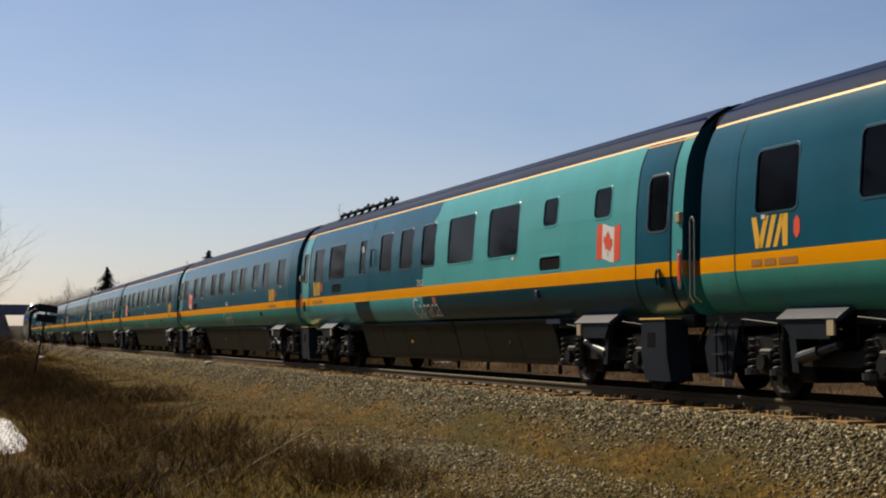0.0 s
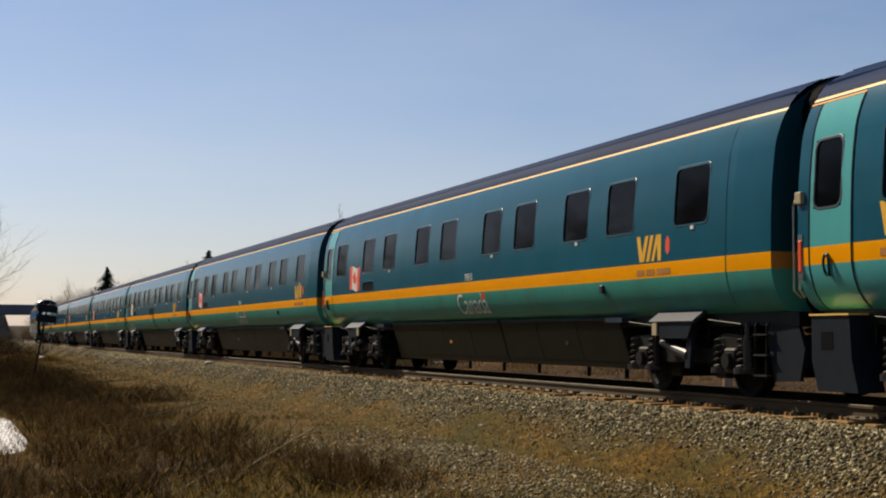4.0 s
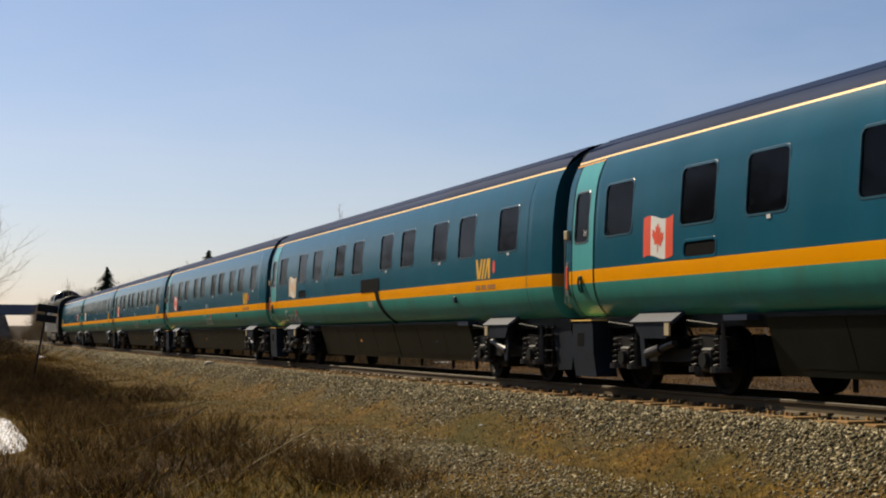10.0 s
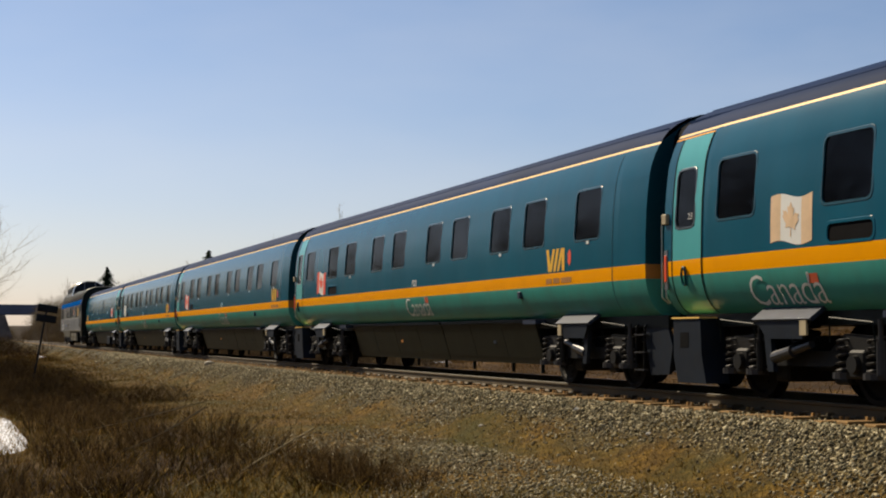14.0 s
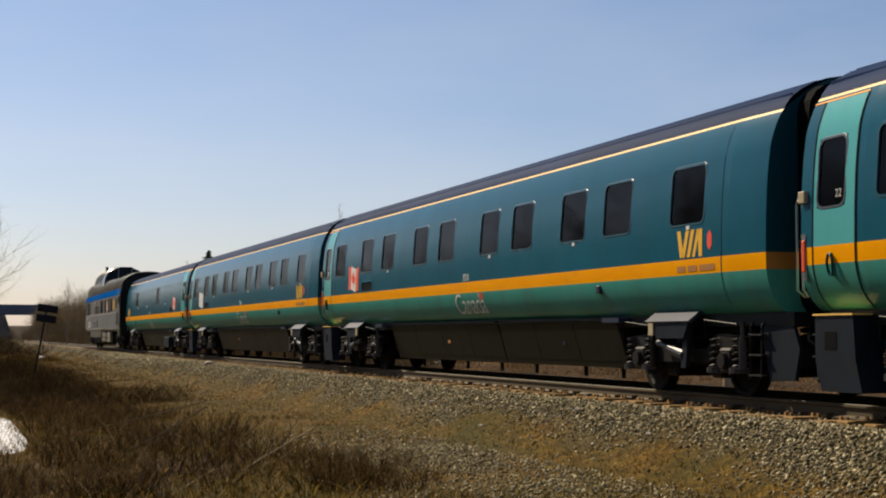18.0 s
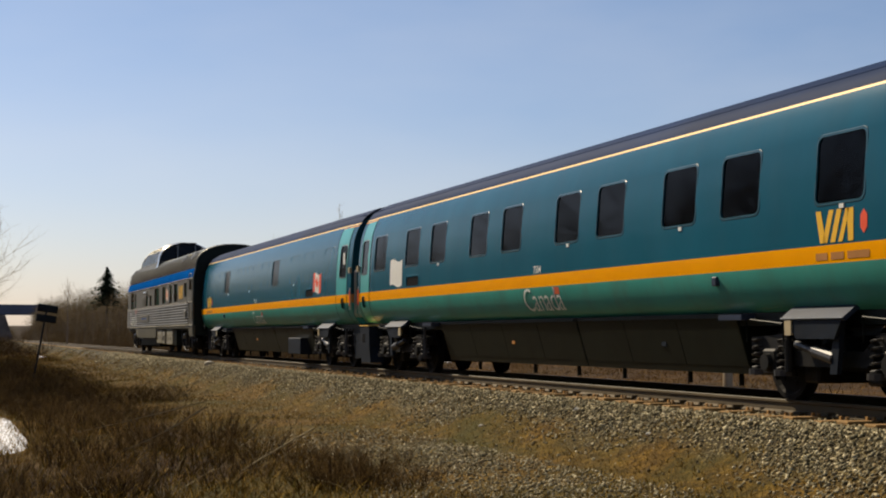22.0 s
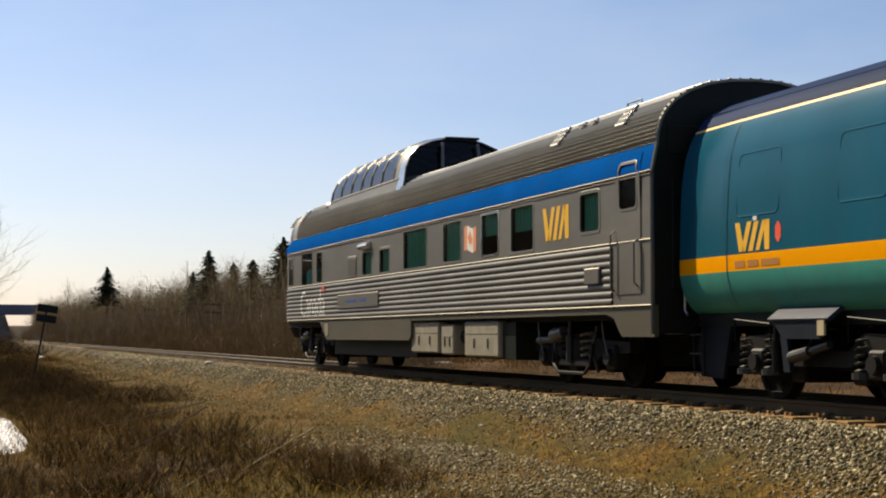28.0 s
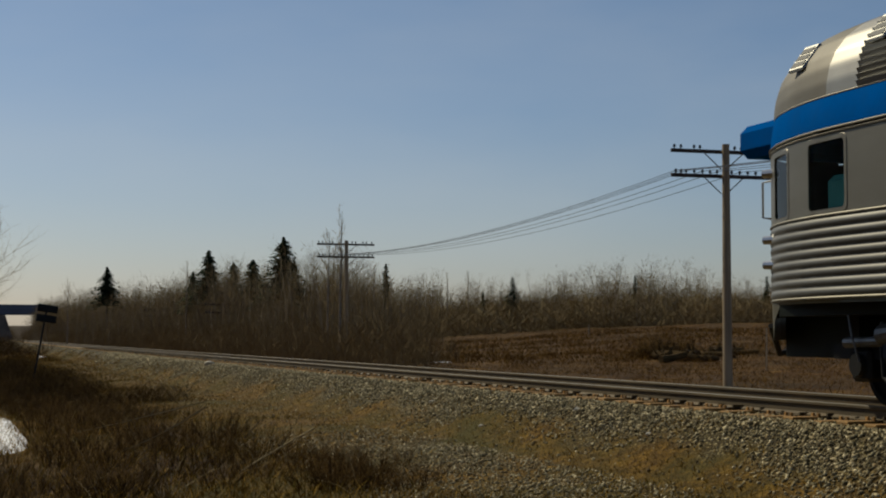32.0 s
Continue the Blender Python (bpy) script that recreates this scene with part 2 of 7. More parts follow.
def round_rect(x0, x1, z0, z1, r, n=4):
    pts = []
    for cx, cz, a0 in ((x1 - r, z1 - r, 0), (x0 + r, z1 - r, 90), (x0 + r, z0 + r, 180), (x1 - r, z0 + r, 270)):
        for i in range(n + 1):
            a = radians(a0 + 90 * i / n)
            pts.append((cx + r * math.cos(a), cz + r * math.sin(a)))
    return pts
# ---- the train: coaches ----
COACH_HALF = [(1.06, 1.04), (1.10, 1.105), (1.17, 1.175), (1.26, 1.232), (1.37, 1.276), (1.47, 1.302), (1.572, 1.317), (1.775, 1.32), (2.18, 1.312), (2.55, 1.295), (2.80, 1.272), (3.03, 1.242), (3.12, 1.222), (3.20, 1.198), (3.33, 1.15), (3.42, 1.105), (3.47, 1.075), (3.505, 1.05)]
STRIPE0, STRIPE1, GUTTER0 = 1.572, 1.775, 3.470


def coach_half(z, x=-5.0):
    zs, ys = zip(*COACH_HALF)
    end = max(x + 1.40, -22.06 - x, 0.0)
    return float(np.interp(z, zs, ys)) - 0.035 * end


def skin(bm, xs, zs, half, holes, paint, sides=(-1, 1)):
    """The two side walls, as a sheet with openings. xs may hold functions of z."""
    at = lambda x, z: x(z) if callable(x) else x
    for s in sides:
        g = [[bm.verts.new((at(x, z), s * half(z, at(x, z)), z)) for z in zs] for x in xs]
        for i in range(len(xs) - 1):
            for j in range(len(zs) - 1):
                zc = (zs[j] + zs[j + 1]) / 2
                xc = (at(xs[i], zc) + at(xs[i + 1], zc)) / 2
                if any(a < xc < b and c < zc < d for a, b, c, d in holes):
                    continue
                q = [g[i][j], g[i + 1][j], g[i + 1][j + 1], g[i][j + 1]]
                f = bm.faces.new(q if s < 0 else q[::-1])
                f.material_index = paint(xc, zc)
    bmesh.ops.delete(bm, geom=[v for v in bm.verts if not v.link_faces], context='VERTS')
    return bm


def on_side(half, x, z, out, s=-1):
    return (x, s * (half(z, x) + out), z)


def window(parent, x0, x1, z0, z1, half, frame_mat, glass_mat, s=-1, r=0.09, name="window", rim=0.018, label=""):
    bm = bmesh.new()
    loops = []
    for grow, out, rr in ((rim + 0.006, 0.001, r + 0.022), (rim, 0.006, r + 0.018), (-0.012, 0.006, r), (-0.014, -0.025, r)):
        loops.append([bm.verts.new(on_side(half, x, z, out, s)) for x, z in round_rect(x0 - grow, x1 + grow, z0 - grow, z1 + grow, rr)])
    n = len(loops[0])
    for a, b in zip(loops, loops[1:]):
        for i in range(n):
            bm.faces.new((a[i], a[(i + 1) % n], b[(i + 1) % n], b[i]))
    bmesh.ops.recalc_face_normals(bm, faces=bm.faces)
    w = part(name, bm, frame_mat, parent, label)
    inner = lambda x, z: half(z0, x) + (half(z1, x) - half(z0, x)) * (z - z0) / (z1 - z0) - 0.010
    bm = bmesh.new()
    vs = [bm.verts.new((x, s * inner(x, z), z)) for x, z in round_rect(x0 + 0.012, x1 - 0.012, z0 + 0.012, z1 - 0.012, r)]
    f = bm.faces.new(vs)
    f.normal_update()
    if f.normal.y * s < 0:
        f.normal_flip()
    p = part("pane", bm, glass_mat, w, "dark tinted window glass")
    return w


def sheet(name, parent, half, outline, material, out=0.004, label="", s=-1, steps=None):
    """A thin painted or glued shape that follows the side wall; outline in x and z."""
    bm = bmesh.new()
    vs = [bm.verts.new(on_side(half, x, z, out, s)) for x, z in outline]
    f = bm.faces.new(vs)
    f.normal_update()
    if f.normal.y * s < 0:
        f.normal_flip()
    if len(vs) > 4:
        bmesh.ops.triangulate(bm, faces=[f])
    return part(name, bm, material, parent, label)


LEAF_HALF = [(0, -0.5), (0.03, -0.5), (0.02, -0.22), (0.30, -0.28), (0.26, -0.18), (0.48, 0.04), (0.41, 0.08), (0.46, 0.22), (0.32, 0.19), (0.29, 0.25), (0.15, 0.12), (0.20, 0.38), (0.11, 0.34), (0, 0.52)]
LEAF = LEAF_HALF + [(-x, z) for x, z in LEAF_HALF[-2:0:-1]]


def flag(parent, half, x0, x1, z0, z1, edge, field, leaf, label):
    """A waving flag decal: two side bars, the field, and a leaf."""
    wave = lambda u: 0.035 * math.sin(u * math.tau * 0.95 + 0.4)
    bm = bmesh.new()
    n = 16
    rows = 5
    g = [[bm.verts.new(on_side(half, x0 + (x1 - x0) * i / n, z0 + (z1 - z0) * j / rows + wave(i / n), 0.004)) for j in range(rows + 1)] for i in range(n + 1)]
    for i in range(n):
        for j in range(rows):
            f = bm.faces.new((g[i][j], g[i + 1][j], g[i + 1][j + 1], g[i][j + 1]))
            f.material_index = 1 if 4 <= i < 12 else 0
    fl = part("flag_decal", bm, [edge, field], parent, label)
    if leaf:
        w, h = (x1 - x0) * 0.42, (z1 - z0) * 0.72
        c = (x0 + x1) / 2
        sheet("leaf", fl, half, [(c + px * w, (z0 + z1) / 2 + pz * h + wave(0.5 + px * 0.42)) for px, pz in LEAF], leaf, 0.008)
    return fl


def slant_mark(parent, half, x0, x1, z0, z1, fleck=True):
    """A mark of slanting yellow bars with a red fleck beside it, and a dull line of lettering below."""
    w, k = (x1 - x0), 0.10
    bm = bmesh.new()
    for a, b, c, d in ((0.0, 0.14, 0.13, 0.29), (0.19, 0.32, 0.36, 0.49), (0.40, 0.53, 0.57, 0.70), (0.61, 0.72, 0.80, 0.91), (0.87, 1.0, 0.83, 1.0)):
        if a == 0.0:
            q = [(c, 0), (d, 0), (b, 1), (a, 1)]
        else:
            q = [(a, 0), (b, 0), (d, 1), (c, 1)]
        vs = [bm.verts.new(on_side(half, x0 + u * w, z0 + v * (z1 - z0), 0.005)) for u, v in q]
        bm.faces.new(vs)
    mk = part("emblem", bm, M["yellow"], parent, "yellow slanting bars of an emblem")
    if fleck:
        r = (z1 - z0) * 0.33
        cx, cz = x1 + 0.20, z0 + 0.55 * (z1 - z0)
        sheet("fleck", mk, half, [(cx + math.cos(i * math.tau / 8) * r * (1.0 if i % 2 else 0.72) * 0.75, cz + math.sin(i * math.tau / 8) * r * (0.8 if i % 2 else 1.1)) for i in range(8)], M["red"], 0.005)
        bm = bmesh.new()
        x = x0
        for i, ln in enumerate((0.24, 0.26, 0.42)):
            vs = [bm.verts.new(on_side(half, a, b, 0.005)) for a, b in ((x, 1.61), (x + ln, 1.61), (x + ln, 1.69), (x, 1.69))]
            bm.faces.new(vs)
            x += ln + 0.07
        part("lettering_bar", bm, M["dull_orange"], mk, "dull brown line of lettering")
    return mk


def words(name, parent, half, text, x0, z0, height, width, material, label="", out=0.013, bold=-0.008, space=1.0):
    """Raised film letters that follow the side wall, running towards +x."""
    cu = bpy.data.curves.new("letters", 'FONT')
    cu.body, cu.size, cu.resolution_u, cu.offset, cu.space_character = text, 1.0, 3, bold, space
    tmp = bpy.data.objects.new("letters", cu)
    me = bpy.data.meshes.new_from_object(tmp)
    bpy.data.objects.remove(tmp)
    bpy.data.curves.remove(cu)
    co = np.zeros(len(me.vertices) * 3, np.float32)
    me.vertices.foreach_get("co", co)
    co = co.reshape(-1, 3)
    lo, hi = co.min(0), co.max(0)
    u = (co[:, 0] - lo[0]) / (hi[0] - lo[0]) * width + x0
    v = (co[:, 1] - lo[1]) / (hi[1] - lo[1]) * height + z0
    res = np.array([on_side(half, float(a), float(b), out) for a, b in zip(u, v)], np.float32)
    me.vertices.foreach_set("co", res.ravel())
    me.update()
    me.name = name
    me.materials.clear()
    return part(name, me, material, parent, label)


def wheelset(parent, x, gauge=1.505, r=0.46):
    bm = bmesh.new()
    tube(bm, (0, -gauge / 2 + 0.06, 0), (0, gauge / 2 - 0.06, 0), 0.085, n=10)
    for s in (-1, 1):
        y = s * gauge / 2
        n = 28
        prof = [(0.0, 0.10), (0.12, 0.10), (0.14, 0.03), (r - 0.09, 0.03), (r - 0.06, 0.065), (r, 0.065), (r + 0.0, -0.045), (r + 0.03, -0.06), (r + 0.03, -0.075), (0.2, -0.06), (0.0, -0.06)]
        rings = [[bm.verts.new((q * math.cos(i * math.tau / n), y + s * o, q * math.sin(i * math.tau / n))) for i in range(n)] for q, o in prof[1:-1]]
        for a, b in zip(rings, rings[1:]):
            for i in range(n):
                bm.faces.new((a[i], a[(i + 1) % n], b[(i + 1) % n], b[i]))
        bm.faces.new(rings[0])
        bm.faces.new(rings[-1])
        for i in range(6):
            a = i * math.tau / 6
            tube(bm, (0.27 * math.cos(a), y + s * 0.035, 0.27 * math.sin(a)), (0.27 * math.cos(a), y + s * 0.05, 0.27 * math.sin(a)), 0.03, n=6)
    bmesh.ops.recalc_face_normals(bm, faces=bm.faces)
    ob = part("wheelset", bm, M["wheel"], parent, "pair of worn steel wheels on an axle")
    ob.location = (x, 0, r)
    return ob


def coil(bm, x, y, z0, z1, r=0.095, turns=5.0, wire=0.017):
    pts = [(x + r * math.cos(a), y + r * math.sin(a), z0 + (z1 - z0) * i / 36) for i in range(37) for a in (i / 36 * turns * math.tau,)]
    return pipe(bm, pts, wire, 4)


def coach_bogie(parent, xc, lead):
    bm = bmesh.new()
    for s in (-1, 1):
        y = s * 1.0
        # side beam, dropped in the middle, and its end horns
        o = [(-1.75, 0.60), (-1.05, 0.60), (-0.75, 0.42), (0.75, 0.42), (1.05, 0.60), (1.75, 0.60), (1.75, 0.76), (1.0, 0.80), (0.7, 0.60), (-0.7, 0.60), (-1.0, 0.80), (-1.75, 0.76)]
        prism(bm, [(xc + a, b) for a, b in o], y - 0.07, y + 0.07)
    box(bm, xc - 0.25, xc + 0.25, -1.0, 1.0, 0.45, 0.75)
    box(bm, xc - 1.7, xc + 1.7, -0.62, 0.62, 0.36, 0.78)
    for dx in (-0.66, 0.66):
        box(bm, xc + dx - 0.16, xc + dx + 0.16, -0.9, 0.9, 0.22, 0.6, bev=0.03)
    for dx in (-1.62, 1.62):
        box(bm, xc + dx - 0.05, xc + dx + 0.05, -1.0, 1.0, 0.58, 0.68)
    b = part("bogie", bm, M["bogie"], parent, "four-wheeled iron bogie with coil springs, oily and dusty")
    for dx in (-1.28, 1.28):
        w = wheelset(b, xc + dx)
        AXLES.append(w)
        for s in (-1, 1):
            bm = bmesh.new()
            box(bm, xc + dx - 0.16, xc + dx + 0.16, s * 1.0 - 0.11, s * 1.0 + 0.11, 0.30, 0.62, bev=0.03)
            tube(bm, (xc + dx, s * 1.05, 0.46), (xc + dx, s * 1.17, 0.46), 0.12, 0.10, 12)
            part("axle_box", bm, M["bogie"], b)
            for e in (-0.3, 0.3):
                bm = bmesh.new()
                coil(bm, xc + dx + e, s * 1.05, 0.33, 0.74)
                tube(bm, (xc + dx + e, s * 1.05, 0.30), (xc + dx + e, s * 1.05, 0.37), 0.14, n=12)
                part("axle_spring", bm, M["spring"], b)
            bm = bmesh.new()
            pipe(bm, [(xc + dx - 0.48, s * 1.13, 0.70), (xc + dx - 0.46, s * 1.15, 0.98), (xc + dx + 0.40, s * 1.15, 0.92), (xc + dx + 0.46, s * 1.15, 0.55)], 0.011)
            part("brake_pipe", bm, M["under"], b)
            bm = bmesh.new()
            tube(bm, (xc + dx + 0.50, s * 1.12, 0.35), (xc + dx + 0.50, s * 1.12, 0.72), 0.05, n=8)
            tube(bm, (xc + dx + 0.50, s * 1.12, 0.72), (xc + dx + 0.50, s * 1.12, 0.95), 0.03, n=8)
            part("damper", bm, M["spring"] if dx * s < 0 else M["bogie"], b)
            box_bm = bmesh.new()
            box(box_bm, xc + dx * 0.62 - 0.09, xc + dx * 0.62 + 0.09, s * 0.78 - 0.05, s * 0.78 + 0.05, 0.25, 0.62, bev=0.02)
            part("brake_block", box_bm, M["bogie"], b)
    for s in (-1, 1):
        bm = bmesh.new()
        # flat top plate sloping outwards and a trapezoid apron under it
        o = [(-0.66, 1.13, 1.10), (0.66, 1.13, 1.10), (0.66, 0.97, 1.31), (-0.66, 0.97, 1.31)]
        top = [bm.verts.new((xc + x, s * y, z)) for x, z, y in o]
        low = [bm.verts.new((xc + x, s * (y - 0.05), z - 0.03)) for x, z, y in o]
        bm.faces.new(top), bm.faces.new(low[::-1])
        for i in range(4):
            bm.faces.new((top[i], low[i], low[(i + 1) % 4], top[(i + 1) % 4]))
        bmesh.ops.recalc_face_normals(bm, faces=bm.faces)
        bk = part("bracket", bm, M["grey"], b, "blue-grey steel bracket plate")
        part("bracket_apron", prism(bmesh.new(), [(xc - 0.62, 0.98), (xc + 0.62, 0.98), (xc + 0.45, 0.74), (xc - 0.35, 0.74)], s * 1.24, s * 1.28), M["step"], bk)
        part("end_plate", boxes((xc - lead * 0.50 - 0.07, xc - lead * 0.50 + 0.07, *sorted((s * 1.27, s * 1.30)), 0.78, 0.96)), M["pale_plate"], bk, "pale cream plate")
        bm = bmesh.new()
        prism(bm, [(xc + lead * 0.38, 0.96), (xc + lead * 0.52, 0.96), (xc + lead * 0.42, 0.35), (xc + lead * 0.28, 0.35)], s * 1.17, s * 1.23)
        part("anchor_leg", bm, M["step"], b)
        bm = bmesh.new()
        tube(bm, (xc - lead * 0.1, s * 1.18, 0.60), (xc + lead * 0.32, s * 1.18, 0.52), 0.075, n=12)
        tube(bm, (xc - lead * 0.5, s * 1.18, 0.68), (xc - lead * 0.1, s * 1.18, 0.60), 0.045, n=10)
        part("yaw_damper", bm, M["spring"], b, "dull grey tube damper")
        bm = bmesh.new()
        coil(bm, xc, s * 0.95, 0.6, 0.98, 0.16, 4, 0.03)
        part("bolster_spring", bm, M["bogie"], b)
    return b


def coach_under(parent, boxes_at):
    bm = bmesh.new()
    box(bm, -23.2, -0.3, -1.05, 1.05, 0.90, 1.06)
    part("underframe", bm, M["under"], parent)
    for i, (a, b, z0, z1, yy) in enumerate(boxes_at):
        bm = bmesh.new()
        face = lambda z: yy - 0.22 * (z1 - z) / (z1 - z0)
        rings = [[bm.verts.new(q) for q in ((x, -face(z1), z1), (x, -face(z0), z0), (x, face(z0), z0), (x, face(z1), z1))] for x in (a, b)]
        bm.faces.new(rings[0][::-1]), bm.faces.new(rings[1])
        for k in range(4):
            bm.faces.new((rings[0][k], rings[1][k], rings[1][(k + 1) % 4], rings[0][(k + 1) % 4]))
        bmesh.ops.recalc_face_normals(bm, faces=bm.faces)
        o = part("equipment_box", bm, M["under"], parent)
        part("box_rail", boxes((a + 0.05, b - 0.05, -yy - 0.012, -yy + 0.04, z1 - 0.05, z1)), M["under"], o)
        part("box_label", boxes((a + (b - a) * 0.55, a + (b - a) * 0.55 + 0.14, -face(z0 + 0.37) - 0.016, -face(z0 + 0.37) + 0.02, z0 + 0.34, z0 + 0.40)), M["dull_orange"] if i == 0 else M["step"], o)
        for k in (0.2, 0.62, 0.9):
            x0 = a + (b - a) * k
            part("hanger", boxes((x0, x0 + 0.03, -face(z0) + 0.1, -face(z0) + 0.16, z0 - 0.16, z0 + 0.02)), M["under"], o)
        n = max(1, int((b - a) / 1.7))
        for k in range(n):
            x0, x1 = a + (b - a) * k / n + 0.012, a + (b - a) * (k + 1) / n - 0.012
            for s in (-1, 1):
                bm = boxes((x0, x1, -0.006, 0.006, z0 + 0.10, z1 - 0.08))
                for v in bm.verts:
                    v.co.y += s * face(v.co.z)
                part("access_panel", bm, M["under"], o)


def coach_roof(parent, lead=-0.2, tail=-23.4):
    bm = bmesh.new()
    arc = [(1.05, 3.505), (1.02, 3.565), (0.94, 3.66), (0.80, 3.76), (0.62, 3.85), (0.42, 3.91), (0.2, 3.945), (0.0, 3.955)]
    full = arc + [(-y, z) for y, z in arc[-2::-1]]
    xs = [tail, -22.06, -1.4, lead]
    g = [[bm.verts.new((x, -y * (1 - 0.035 * max(x + 1.4, -22.06 - x, 0)), z)) for y, z in full] for x in xs]
    for a, b in zip(g, g[1:]):
        for j in range(len(full) - 1):
            bm.faces.new((a[j], b[j], b[j + 1], a[j + 1]))
    bmesh.ops.recalc_face_normals(bm, faces=bm.faces)
    r = part("roof", bm, M["roof"], parent, "dark blue ribbed roof", smooth=True)
    # long ribs lie on the roof sheet
    yz = [(0.875, 3.706), (0.53, 3.874), (0.06, 3.953)]
    for y, z in yz:
        for s in (-1, 1):
            bm = bmesh.new()
            box(bm, tail + 0.05, lead - 0.05, s * y - 0.010, s * y + 0.010, z - 0.03, z + 0.004)
            part("roof_rib", bm, M["roof"], r)
    return r


def coach_ends(parent, half, lead=-0.2, tail=-23.4):
    """Dark end walls, shade put into their paints, with a rubber gangway each."""
    zs = [z for z, _ in COACH_HALF]
    for x, s in ((lead, 1), (tail, -1)):
        bm = bmesh.new()
        arc = [(half(z, x), z) for z in zs] + [(0.68, 3.76), (0.36, 3.91), (0, 3.955)]
        pts = [(y, z) for y, z in arc] + [(-y, z) for y, z in arc[-2::-1]]
        levels = [q for q in arc]
        for (ya, za), (yb, zb) in zip(levels, levels[1:]):
            q = [(ya, za), (-ya, za), (-yb, zb), (yb, zb)]
            f = bm.faces.new([bm.verts.new((x - s * 0.005, y, z)) for y, z in (q if yb > 0.001 else q[:3])])
            f.normal_update()
            if f.normal.x * s < 0:
                f.normal_flip()
            f.material_index = 1 if STRIPE0 <= (za + zb) / 2 <= STRIPE1 else 2 if zb <= STRIPE0 else 0
        # Deep teal and dull orange replace the side paints to carry the walls' shade.
        part("end_wall", bm, [M["deep_teal"], M["dull_orange"], M["low_green"]], parent)
        bm = bmesh.new()
        for k in range(5):
            x0 = x + s * 0.055 * k
            pts = round_rect(-0.84, 0.84, 0.95, 3.80, 0.35)
            inn = round_rect(-0.5, 0.5, 1.05, 3.3, 0.15)
            a = [bm.verts.new((x0, p, q)) for p, q in pts]
            b = [bm.verts.new((x0 + s * 0.045, p, q)) for p, q in pts]
            c = [bm.verts.new((x0 + s * 0.045, p, q)) for p, q in inn]
            n = len(a)
            for i in range(n):
                bm.faces.new((a[i], a[(i + 1) % n], b[(i + 1) % n], b[i]))
                bm.faces.new((b[i], b[(i + 1) % n], c[(i + 1) % n], c[i]))
        bmesh.ops.recalc_face_normals(bm, faces=bm.faces)
        part("gangway", bm, M["black"], parent, "black rubber gangway bellows")
        bm = bmesh.new()
        box(bm, min(x, x + s * 0.2), max(x, x + s * 0.2), -0.16, 0.16, 0.72, 0.92)
        part("coupler", bm, M["bogie"], parent)
        for e in (-0.45, 0.45):
            part("air_hose", pipe(bmesh.new(), [(x, e, 0.9), (x + s * 0.1, e, 0.6), (x + s * 0.2, e, 0.55)], 0.03), M["black"], parent)


